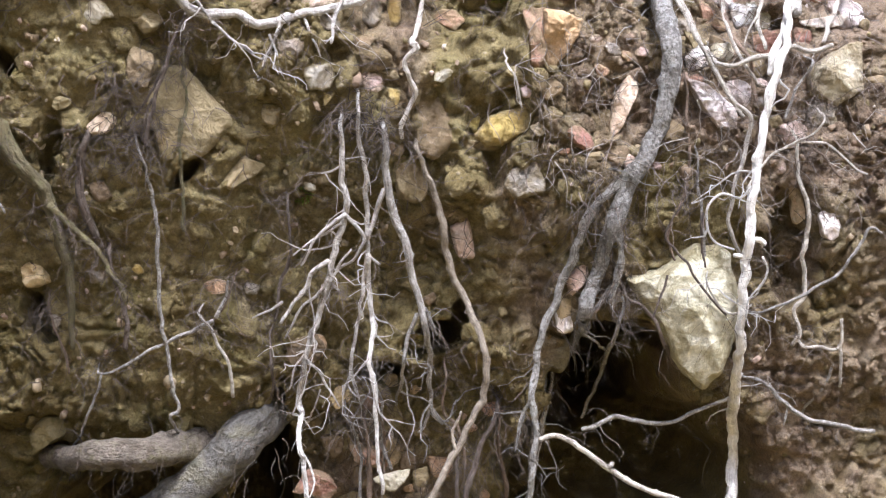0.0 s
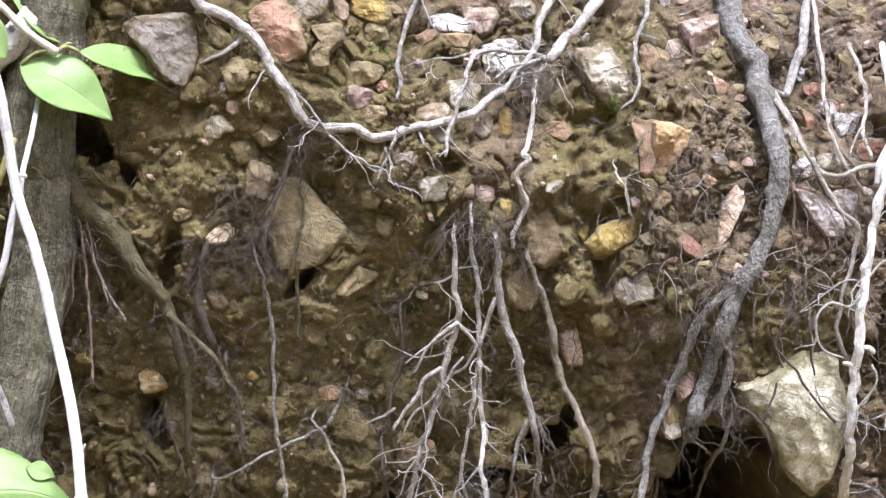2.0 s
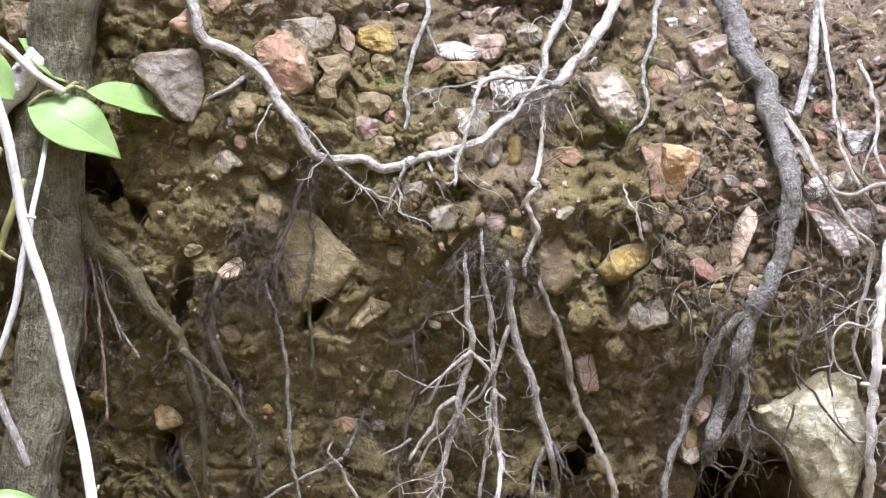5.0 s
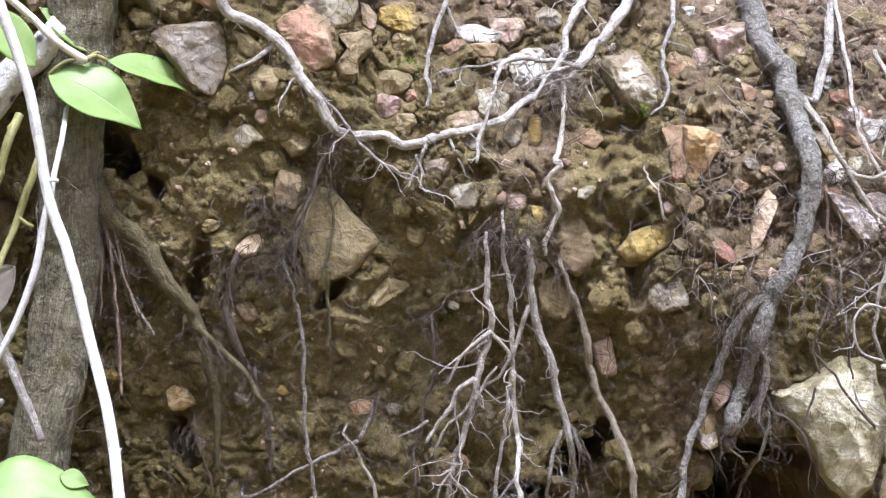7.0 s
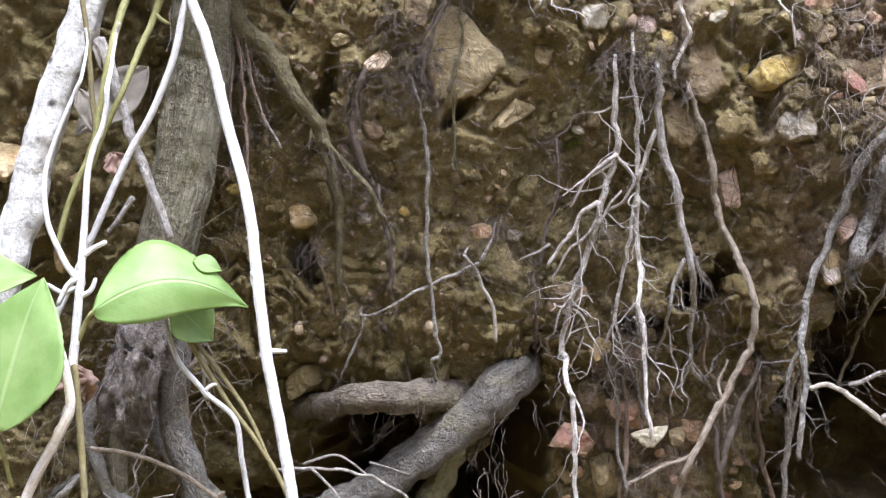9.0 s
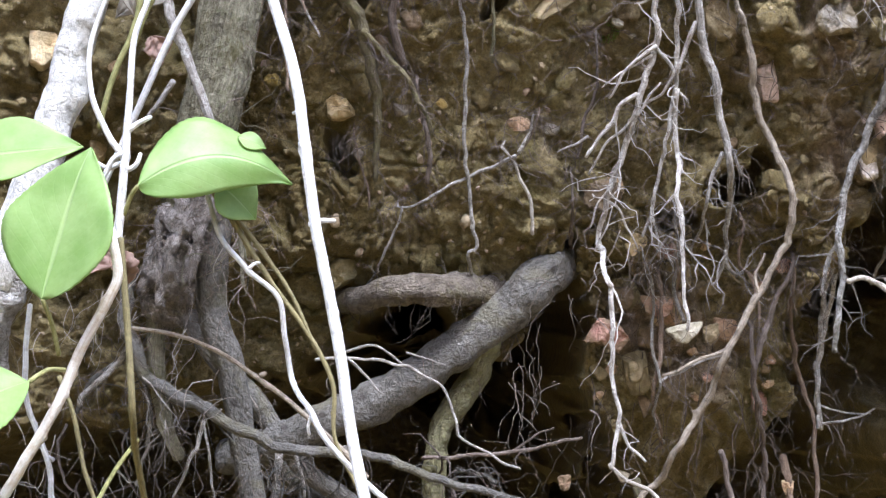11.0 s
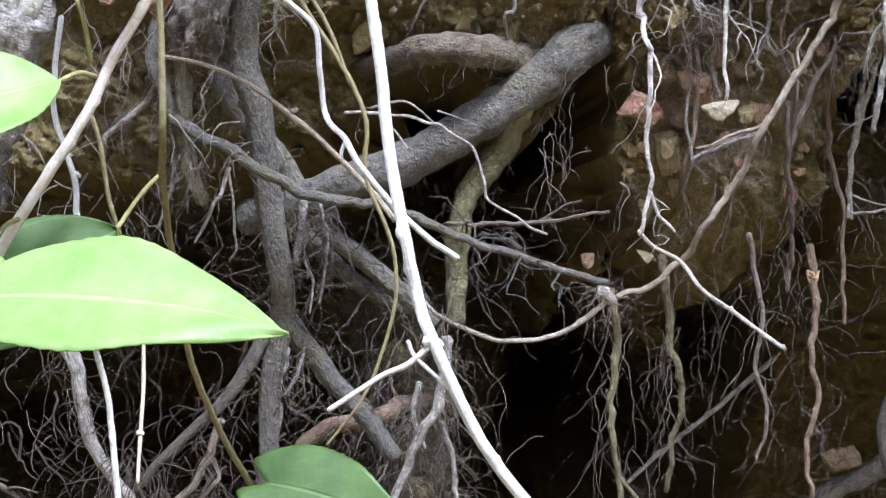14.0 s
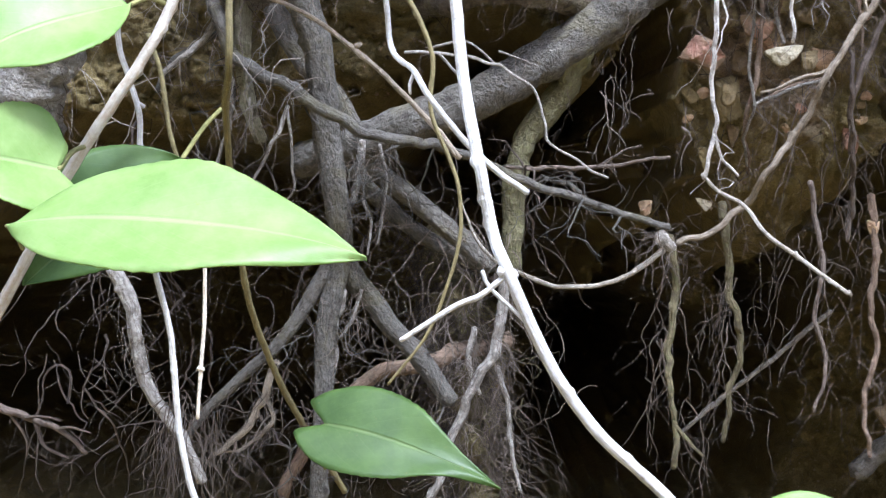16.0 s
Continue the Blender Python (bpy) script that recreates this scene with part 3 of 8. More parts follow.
def root(label, bark, points, r0, r1, branches=(), fuzzy=0, seed=0, name="root", category="root", wiggle=1.0, knobby=0.13, group="", hair=0.018, buried=False, twigs=0, twig=0.035):
    """A root or stem: its own mesh, each branch a part, and its rootlets another."""
    rng = random.Random(seed * 7 + 3)
    sides = 72 if r0 > 0.012 else 28 if r0 > 0.006 else 16 if r0 > 0.004 else 10 if r0 > 0.0022 else 7
    points = [list(p) for p in points]
    if buried:  # the first two points lie inside the earth
        for k, d in ((0, 0.012), (1, 0.0005)):
            points[k][1] = max(points[k][1], float(bank_face(points[k][0], points[k][2])) + d)
    line, radii = stem_line(points, r0, r1, seed, wiggle)
    if buried:
        along = np.r_[0, np.cumsum(np.linalg.norm(np.diff(line, axis=0), axis=1))]
        radii = radii * (0.12 + 0.88 * np.clip((along - 0.016) / 0.065, 0, 1) ** 0.8)
    line = clear_of_bank(line, radii, 0.028 if buried else 0.0)
    v, f, u = tube(line, radii, sides, knobby, seed)
    ob = new(name, mesh_of(name, v, f, BARKS[bark], u))
    tagged(ob, label, category, group)
    lines = [(line, radii)]
    for i, (pts, b0, b1) in enumerate(branches):
        l, r = stem_line(pts, b0, b1, seed * 31 + i + 1, wiggle)
        l = clear_of_bank(l, r, 0.0)
        v, f, u = tube(l, r, 8 if b0 > 0.0015 else 6, knobby, seed + i)
        part("branch", mesh_of("branch", v, f, BARKS[bark], u), ob)
        lines.append((l, r))
    if twigs:  # kinked side roots
        starts, aims = [], []
        for _ in range(twigs):
            l, r = rng.choices(lines, [len(q) for q, _ in lines])[0]
            k = rng.randrange(len(l) // 6, len(l) - 1)
            a = Vector(l[k + 1] - l[k]).normalized() * 0.7 + Vector((rng.choice((-1, 1)) * rng.uniform(0.35, 1.0), rng.uniform(-0.25, 0.1), rng.gauss(-0.15, 0.3)))
            starts.append(l[k]), aims.append(a)
        v, f, u = joined(hairs(rng, starts, aims, twig, 0.00045, sides=5, curl=0.55, sag=0.22, forks=0.8))
        tagged(part("side_root", mesh_of("side_root", v, f, BARKS[bark], u), ob), kind="stuff")
    if fuzzy:
        starts, aims = [], []
        for _ in range(fuzzy):
            l, r = rng.choice(lines)
            k = rng.randrange(len(l))
            a = Vector((rng.gauss(0, 1), -abs(rng.gauss(0, 0.5)), rng.gauss(-0.3, 0.8)))
            starts.append(l[k] + np.array(a.normalized()) * r[k] * 0.6), aims.append(a)
        for _ in range(30 if buried else 0):  # a collar of rootlets where it leaves the earth
            k = int(np.searchsorted(along, rng.uniform(0.022, 0.05)))
            starts.append(line[min(k, len(line) - 1)] + np.array((rng.gauss(0, 0.0035), -0.001, rng.gauss(0, 0.002))))
            aims.append(Vector((rng.gauss(0, 1), -0.4, rng.gauss(0, 0.8))))
        v, f, u = joined(hairs(rng, starts, aims, hair, min(0.0003, 0.00014 + r0 * 0.02)))
        tagged(part("root_hair", mesh_of("root_hair", v, f, BARKS["hair" if bark in ("pale", "white", "tan", "grey", "stem", "ashen") else "darkhair"], u), ob), kind="stuff")
    return ob


PLACED = []


def press(x, z, y, loop):
    """Pushes the bank back round a stone that is set in it, so that its rim stands free of the clods."""
    reach = 1.3 * np.abs(loop).max()
    c = slice(*np.searchsorted(gx, (x - reach, x + reach)))
    r = slice(*np.searchsorted(gz, (z - reach, z + reach)))
    dx, dz = X[r, c] - x, Z[r, c] - z
    a = np.arctan2(loop[:, 1], loop[:, 0])
    k = np.argsort(a)
    rim = np.interp(np.arctan2(dz, dx), a[k], np.hypot(loop[:, 0], loop[:, 1])[k], period=2 * math.pi)
    q = np.hypot(dx, dz) / rim
    Y[r, c] = np.where(q < 1.22, np.maximum(Y[r, c], y + 0.0003 + 0.0022 * fuzz(X[r, c] * 140, 3, Z[r, c] * 140, 9) - 0.005 * np.clip((q - 0.9) / 0.3, 0, 1)), Y[r, c])


def stone(label, kind, x, y, z, outline, thick, seed=0, sunk=None, hold=False):
    """An angular stone seen by its outline (offsets from its middle), set in the bank and standing a little proud of it."""
    rng = random.Random(seed * 13 + 5)
    o = np.array(outline, float)
    ang = np.arctan2(o[:, 1], o[:, 0])
    o = o[np.argsort(ang)]
    n = 90 if np.abs(o).max() > 0.0095 else 48
    loop = []
    m = len(o)
    soft = 0.45 if np.abs(o).max() > 0.0095 else 0.85
    for i in range(m):
        a, b, c, d = o[i - 1], o[i], o[(i + 1) % m], o[(i + 2) % m]
        for s in np.linspace(0, 1, n // m + 1, endpoint=False):
            straight = b + (c - b) * s
            curved = 0.5 * (2 * b + (c - a) * s + (2 * a - 5 * b + 4 * c - d) * s ** 2 + (3 * b - a - 3 * c + d) * s ** 3)
            loop.append(soft * curved + (1 - soft) * straight)
    loop = np.array(loop)
    n = len(loop)
    size = np.abs(o).max()
    cuts = [(rng.uniform(-0.7, 0.7), rng.uniform(-0.7, 0.7), rng.uniform(0.55, 0.95)) for _ in range(5)]
    # front centre to the widest ring, then back into the earth
    rings = [(r, (1 - r ** 3.0) ** 0.6) for r in (np.linspace(0.08, 0.97, 15) if size > 0.0095 else (0.16, 0.32, 0.48, 0.64, 0.78, 0.89, 0.96))] + [(1.0, 0.0), (0.97, -0.35), (0.85, -0.7), (0.5, -1.0)]
    v = np.vstack([[(0, -1, 0)]] + [np.stack([loop[:, 0] * r, np.full(n, -d), loop[:, 1] * r], -1) for r, d in rings] + [[(0, 1, 0)]])
    front = -v[:, 1]
    for cx, cz, d in cuts:  # flat facets on the front
        front = np.where(front > 0, np.minimum(front, np.maximum(d - cx * v[:, 0] / size - cz * v[:, 2] / size, 0.12 + 0.2 * front)), front)
    v[:, 1] = -front * thick
    u = v / size
    v *= (1 + (0.07 if size > 0.0095 else 0.14) * fuzz(u[:, 0] * 2 + seed, u[:, 1] * 2, u[:, 2] * 2, seed) + 0.05 * fuzz(u[:, 0] * 5, u[:, 1] * 5 + seed, u[:, 2] * 5, seed + 1) + 0.02 * fuzz(u[:, 0] * 12, u[:, 1] * 12 + seed, u[:, 2] * 12, seed + 2))[:, None]
    chip = np.abs(fuzz(u[:, 0] * 3 + seed, u[:, 1] * 3, u[:, 2] * 3, seed + 7)) + 0.5 * np.abs(fuzz(u[:, 0] * 7, u[:, 1] * 7, u[:, 2] * 7 + seed, seed + 8))
    v[:, 1] += 0.12 * thick * (chip - 0.3) * (front > 0)
    rim = np.r_[0.0, np.repeat([r for r, _ in rings], n), 1.0]
    k = len(rings)
    faces = [(0, 1 + (j + 1) % n, 1 + j) for j in range(n)]
    for i in range(k - 1):
        faces += [(1 + i * n + j, 1 + i * n + (j + 1) % n, 1 + (i + 1) * n + (j + 1) % n, 1 + (i + 1) * n + j) for j in range(n)]
    faces += [(len(v) - 1, 1 + (k - 1) * n + j, 1 + (k - 1) * n + (j + 1) % n) for j in range(n)]
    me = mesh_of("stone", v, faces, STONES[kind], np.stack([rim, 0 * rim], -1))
    me.set_sharp_from_angle(angle=0.7)
    ob = new("stone", me)
    face = float(np.mean(bank_face(x + 0.8 * o[:, 0], z + 0.8 * o[:, 1])))
    if sunk is not None:  # lapped by the earth
        y = face + sunk
        press(x, z, y - 0.002, 0.78 * loop)
    elif hold:
        press(x, z, y, loop)
    elif face < 0.07:
        y = face - 0.0005
        press(x, z, y, loop)
    PLACED.append((x, z, size))
    ob.location = (x, y, z)
    return tagged(ob, label, "stone", "stones in the bank")


def leaf_mesh(base, tip, width, facing, mat, bend=0.12, fold=0.18, heart=0.0, shape=0.9, seed=0, twist=0.0, crumple=0.0, arch=0.0, lop=1.0):
    """A pointed oval leaf from base to tip, its upper face turned to facing, arched and folded along the midrib."""
    base, tip, facing = Vector(base), Vector(tip), Vector(facing).normalized()
    ax = tip - base
    L = ax.length
    ax.normalize()
    side = ax.cross(facing).normalized()
    up = side.cross(ax).normalized()
    nu, nv = 40, 16
    verts, uvs = [], []
    for i in range(nu + 1):
        s = i / nu
        w = width * 0.5 * (math.sin(math.pi * s ** shape) ** 0.85) * (1 - 0.35 * s * s) * 1.15
        if heart:
            w = width * 0.5 * float(np.interp(s, (0, 0.02, 0.06, 0.14, 0.24, 0.34, 0.46, 0.6, 0.75, 0.88, 1), (0.55, 0.72, 0.86, 0.97, 1, 0.96, 0.82, 0.54, 0.28, 0.12, 0)))
        if crumple:
            w *= 1 + crumple * 0.5 * math.sin(s * 11 + seed * 2) + crumple * 0.3 * math.sin(s * 29 + seed)
        for j in range(nv + 1):
            q = 2 * j / nv - 1
            back = -heart * L * 0.13 * (abs(q) ** 1.2 - 0.8 * abs(q) ** 4) * 2.2 * max(0, 1 - s * 3.2)
            ripple = 0.007 * L * abs(q) ** 2 * math.sin(s * 17 + q * 2 + seed) + 0.008 * L * math.sin(s * 7 + 3 * q + seed)
            lift = bend * L * (4 * s * (1 - s)) + fold * w * (abs(q) ** 1.4) + ripple + twist * w * q * (s - 0.3) + crumple * width * (0.5 * math.sin(s * 8 + q * 3 + seed) * math.sin(q * 4 - s * 5 + seed * 3) + 0.2 * math.sin(s * 21 - q * 9 + seed))
            edge = w * q * (lop if q < 0 else 2 - lop) * (1 + 0.012 * math.sin(s * 120 + seed))
            p = base + ax * (s * L + back) + side * (edge + arch * L * 4 * s * (1 - s)) + up * lift
            verts.append(p), uvs.append((s, (q + 1) / 2))
    w1 = nv + 1
    faces = [(i * w1 + j, i * w1 + j + 1, (i + 1) * w1 + j + 1, (i + 1) * w1 + j) for i in range(nu) for j in range(nv)]
    me = mesh_of("leaf", verts, faces, mat, uvs)
    return me


def leaf_on(parent, base, tip, width, facing, dark=False, dead=False, petiole=None, name="leaf", label="", **kw):
    ob = part(name, leaf_mesh(base, tip, width, facing, LEAF_PALE if dead == "pale" else LEAF_DEAD if dead else LEAF_DARK if dark else LEAF, **kw), parent, label)
    th = ob.modifiers.new("thickness", "SOLIDIFY")
    th.thickness, th.offset = 0.0005, 0
    if petiole:
        line = spline([petiole, tuple((Vector(petiole) + Vector(base)) / 2 + Vector((0, 0, 0.002))), base], 0.002)
        v, f, u = tube(line, np.full(len(line), 0.0009), 7)
        part("petiole", mesh_of("petiole", v, f, BARKS["green"], u), ob)
    return ob


# ---- the bank, the floor below it and an added slope behind the camera ----
def graded(lo, a, b, hi, step, grow=1.25):
    mid = list(np.arange(a, b, step))
    left, right, s, p = [], [], step, a
    while p > lo:
        s *= grow
        p -= s
        left.append(p)
    s, p = step, mid[-1]
    while p < hi:
        s *= grow
        p += s
        right.append(p)
    return np.array(left[::-1] + mid + right)


gx, gz = graded(-12, -0.37, 0.31, 12, 0.00105), graded(-0.62, -0.41, 0.19, 0.75, 0.00105)
X, Z = np.meshgrid(gx, gz)
far = np.maximum(np.abs(X) - 0.45, 0)
Y = bank_face(X, Z) * np.clip(1 - far, 0, 1)
# the slope above leans back
Y = Y + 0.5 * np.clip(Z - 0.25, 0, None)
nz, nx = X.shape
idx = np.arange(nz * nx).reshape(nz, nx)
quads = np.stack([idx[:-1, :-1], idx[:-1, 1:], idx[1:, 1:], idx[1:, :-1]], -1).reshape(-1, 4)
me = bpy.data.meshes.new("earth_bank")
me.vertices.add(nz * nx)
me.vertices.foreach_set("co", np.stack([X, Y, Z], -1).ravel())
me.loops.add(quads.size)
me.loops.foreach_set("vertex_index", quads.ravel().astype(np.int32))
me.polygons.add(len(quads))
me.polygons.foreach_set("loop_start", np.arange(0, quads.size, 4, dtype=np.int32))
me.polygons.foreach_set("use_smooth", np.ones(len(quads), bool))
me.materials.append(LOAM)
me.update(calc_edges=True)
bank = tagged(new("earth_bank", me), "crumbling ochre-brown earth bank with hollows and gravel", "earth bank", kind="structure")


def sheet(name, label, pts, n, amp, scale, kind="structure"):
    """A rough earth sheet between four corners."""
    a, b, c, d = (np.array(p, float) for p in pts)
    u, v = np.meshgrid(np.linspace(0, 1, n), np.linspace(0, 1, n))
    u, v = u[..., None], v[..., None]
    p = a * (1 - u) * (1 - v) + b * u * (1 - v) + c * u * v + d * (1 - u) * v
    p[..., 2] += amp * fuzz(p[..., 0] * scale, p[..., 1] * scale, p[..., 2] * scale, 3)
    i = np.arange(n * n).reshape(n, n)
    f = np.stack([i[:-1, :-1], i[:-1, 1:], i[1:, 1:], i[1:, :-1]], -1).reshape(-1, 4)
    return tagged(new(name, mesh_of(name, p.reshape(-1, 3), f, LOAM_FAR)), label, "ground", kind=kind)


sheet("ground", "bare brown earth floor below the bank", [(-400, -400, -0.6), (400, -400, -0.6), (400, 0.9, -0.6), (-400, 0.9, -0.6)], 60, 0.0, 1)
sheet("ground_upper", "level earth above the bank", [(-12, 0.2, 0.76), (12, 0.2, 0.76), (12, 30, 1.2), (-12, 30, 1.2)], 40, 0.03, 1)
# unseen slope, added behind the camera so that light comes from above
sheet("added_slope", "plain earth slope added behind the camera to cut off low skylight", [(-12, -1.9, -0.62), (12, -1.9, -0.62), (12, -4.2, 1.9), (-12, -4.2, 1.9)], 60, 0.06, 1.5)


def gravel(seed, count, box, sizes, name, label, fine=1, mat=None, category="gravel", keep=1.1, flat=1.0):
    """Small angular bits pressed into the face of the bank."""
    rng = random.Random(seed)
    ico = bmesh.new()
    bmesh.ops.create_icosphere(ico, subdivisions=fine, radius=1)
    bv, bf = np.array([v.co for v in ico.verts]), [[v.index for v in f.verts] for f in ico.faces]
    ico.free()
    vs, fs, at = [], [], 0
    xs = np.array([rng.uniform(box[0], box[1]) for _ in range(count)])
    zs = np.array([rng.uniform(box[2], box[3]) for _ in range(count)])
    ys = bank_face(xs, zs)
    for x, y, z in zip(xs, ys, zs):
        if y > 0.09 or any((x - a) ** 2 + (z - b) ** 2 < (keep * r) ** 2 for a, b, r in PLACED):
            continue
        s = sizes[0] * (sizes[1] / sizes[0]) ** (rng.random() ** 2.2)
        sc = np.array([s * rng.uniform(0.7, 1.3), s * 0.7, s * rng.uniform(0.5, 1.1)])
        turn = np.array(Euler((rng.uniform(-3, 3), rng.uniform(-3, 3), rng.uniform(-3, 3))).to_matrix())
        jag = fuzz(bv[:, 0] * 1.6 + at, bv[:, 1] * 1.3, bv[:, 2] * 1.3, 40)[:, None]
        v = bv * (1 + 0.6 * jag + 0.10 * np.array([[rng.uniform(-1, 1)] for _ in bv]))
        v = np.clip(v, -0.7 - 0.3 * rng.random(), 0.7 + 0.3 * rng.random()) * sc
        v = v @ turn.T * (1, flat, 1) + (x, y + s * 0.1, z)
        vs.append(v)
        fs += [tuple(i + at for i in f) for f in bf]
        at += len(v)
    me = mesh_of(name, np.vstack(vs), fs, mat or GRAVEL, smooth=fine > 1)
    return tagged(new(name, me), label, category, kind="stuff")


# ---- roots, stones, stems and leaves ----

# roots high on the bank
root("pale grey root arching down and along the bank", "ashen", [(-0.0984, -0.0533, 0.1383), (-0.0938, -0.0509, 0.1224), (-0.0878, -0.0496, 0.1176), (-0.0768, -0.0473, 0.1141), (-0.0695, -0.0451, 0.1081), (-0.0622, -0.0428, 0.0944), (-0.0522, -0.0409, 0.0831), (-0.0473, -0.0397, 0.0705), (-0.041, -0.0387, 0.0675), (-0.0296, -0.0377, 0.0667), (-0.022, -0.037, 0.0675), (-0.0131, -0.0365, 0.0629), (-0.0016, -0.0354, 0.0668), (0.0139, -0.0334, 0.0712), (0.0268, -0.0315, 0.0747), (0.0375, -0.0264, 0.0829), (0.0469, -0.0222, 0.0899), (0.0579, -0.0171, 0.0989), (0.0661, -0.0143, 0.104)], 0.00264, 0.00175, [
    ([(-0.0533, -0.043, 0.0867), (-0.0483, -0.0423, 0.0817), (-0.0433, -0.0419, 0.0766), (-0.0396, -0.041, 0.0708), (-0.0346, -0.0398, 0.064)], 0.00082, 0.00047),
    ([(-0.0347, -0.0379, 0.0642), (-0.0246, -0.037, 0.0557), (-0.0145, -0.0356, 0.0489), (-0.0055, -0.0348, 0.0455)], 0.00070, 0.00035),
    ([(-0.0041, -0.0359, 0.0642), (-0.008, -0.037, 0.0551), (-0.0114, -0.0353, 0.0476), (-0.0151, -0.0333, 0.0392)], 0.00094, 0.00047),
    ([(-0.0092, -0.0377, 0.0589), (-0.0055, -0.0368, 0.05), (-0.0038, -0.0349, 0.0419)], 0.00070, 0.00035),
    ([(-0.0036, -0.0364, 0.068), (-0.0052, -0.0374, 0.0602), (-0.0093, -0.0374, 0.0526), (-0.0145, -0.036, 0.0463)], 0.00071, 0.00035),
    ([(0.0049, -0.0345, 0.0694), (0.0087, -0.0357, 0.0615), (0.0137, -0.0359, 0.0505)], 0.00083, 0.00035),
    ([(-0.0709, -0.0436, 0.1096), (-0.0771, -0.0443, 0.1032), (-0.0834, -0.0447, 0.0981), (-0.091, -0.0449, 0.0943)], 0.00156, 0.00067)], fuzzy=40, seed=2, twigs=14, twig=0.022)
root("dark fibrous root sinking from a fork into the bank", "dark", [(-0.0467, -0.0076, 0.0903), (-0.0467, -0.0206, 0.0733), (-0.0467, -0.0376, 0.0643), (-0.0507, -0.0361, 0.0554), (-0.0556, -0.0334, 0.0441), (-0.0597, -0.0308, 0.0327), (-0.0621, -0.0277, 0.0199), (-0.0647, -0.0253, 0.0096)], 0.00129, 0.00091, [
    ([(-0.0556, -0.0325, 0.0442), (-0.061, -0.0304, 0.0353), (-0.0664, -0.028, 0.0251), (-0.0718, -0.0262, 0.0174)], 0.00071, 0.00036),
    ([(-0.0611, -0.0292, 0.0302), (-0.0666, -0.0261, 0.0173), (-0.0655, -0.0243, 0.0096)], 0.00071, 0.00036)], fuzzy=60, seed=3, buried=True)
root("slender grey root hanging down the face of the bank", "grey", [(-0.0679, 0.0034, 0.0366), (-0.0679, -0.0096, 0.0196), (-0.0679, -0.0266, 0.0106), (-0.0624, -0.0225, -0.0069), (-0.06, -0.0177, -0.0271), (-0.0604, -0.0129, -0.0476), (-0.0592, -0.008, -0.0683), (-0.0556, -0.0019, -0.0943), (-0.0507, 0.0027, -0.114), (-0.0549, 0.0036, -0.1177), (-0.0503, 0.0231, -0.1334), (-0.0473, 0.0253, -0.1516)], 0.00106, 0.00082, fuzzy=14, seed=4, group="hanging roots", buried=True)
root("grey root coming down from above to a knot", "ashen", [(0.1019, 0.0122, 0.1543), (0.0952, 0.004, 0.1418), (0.0857, -0.0063, 0.1251), (0.0742, -0.0135, 0.1126), (0.067, -0.0189, 0.1028)], 0.00290, 0.00231, [
    ([(0.067, -0.0189, 0.1028), (0.0592, -0.0179, 0.1046), (0.0487, -0.0169, 0.1064), (0.0381, -0.0171, 0.1072), (0.0314, -0.02, 0.1034), (0.0285, -0.0256, 0.0935), (0.0248, -0.0318, 0.0824), (0.0202, -0.0373, 0.0698), (0.0177, -0.0409, 0.0552)], 0.00150, 0.00067),
    ([(0.0758, 0.008, 0.1508), (0.0713, 0.0011, 0.1386), (0.0641, -0.008, 0.1223), (0.0594, -0.0154, 0.1092), (0.0508, -0.0233, 0.095), (0.0439, -0.0281, 0.0866)], 0.00241, 0.00091),
    ([(0.0383, -0.015, 0.1075), (0.0276, -0.0178, 0.105), (0.0143, -0.0221, 0.1019), (0.0012, -0.0268, 0.0987)], 0.00073, 0.00036),
    ([(0.0631, -0.0186, 0.1034), (0.0563, -0.0202, 0.1006), (0.047, -0.0218, 0.0978), (0.0403, -0.0244, 0.0936)], 0.00097, 0.00048),
    ([(0.0656, -0.0199, 0.1011), (0.06, -0.0225, 0.0963), (0.0521, -0.0241, 0.0936)], 0.00085, 0.00036)], fuzzy=90, seed=5, hair=0.022, twigs=16, twig=0.025)
root("knotty pale root twisting down the bank", "pale", [(0.0598, 0.0141, 0.1272), (0.0598, 0.0011, 0.1102), (0.0598, -0.0159, 0.1012), (0.0606, -0.0238, 0.087), (0.0595, -0.0277, 0.0801), (0.0569, -0.0328, 0.0679), (0.0535, -0.0361, 0.0579), (0.0562, -0.0368, 0.0543), (0.0514, -0.0355, 0.0485), (0.053, -0.0339, 0.0416), (0.0561, -0.0323, 0.035), (0.0532, -0.0298, 0.0242), (0.0499, -0.0272, 0.0134)], 0.00157, 0.00103, fuzzy=22, seed=6, wiggle=1.6, knobby=0.3, buried=True)
root("long tan root sweeping down across the foot of the bank", "tan", [(0.0575, 0.0035, 0.0364), (0.0575, -0.0095, 0.0194), (0.0575, -0.0265, 0.0104), (0.0649, -0.0225, -0.0068), (0.0707, -0.0176, -0.0274), (0.0725, -0.0145, -0.0405), (0.081, -0.0102, -0.059), (0.0874, -0.015, -0.0744), (0.0908, -0.015, -0.0901), (0.0905, -0.01, -0.1065), (0.0885, -0.01, -0.1089), (0.0788, -0.01, -0.1301), (0.0641, -0.01, -0.1593), (0.0569, 0, -0.1831), (0.0457, 0, -0.2022), (0.0383, 0.01, -0.2187), (0.0264, 0.01, -0.2329), (0.0087, 0.01, -0.241)], 0.00176, 0.00150, [
    ([(0.0788, -0.01, -0.1314), (0.0772, -0.01, -0.1224), (0.0808, -0.01, -0.1118)], 0.00096, 0.00048),
    ([(0.0674, -0.005, -0.1555), (0.0519, -0.005, -0.1626), (0.0365, -0.005, -0.1697)], 0.00096, 0.00060)], fuzzy=30, seed=7, group="hanging roots", name="root", buried=True)
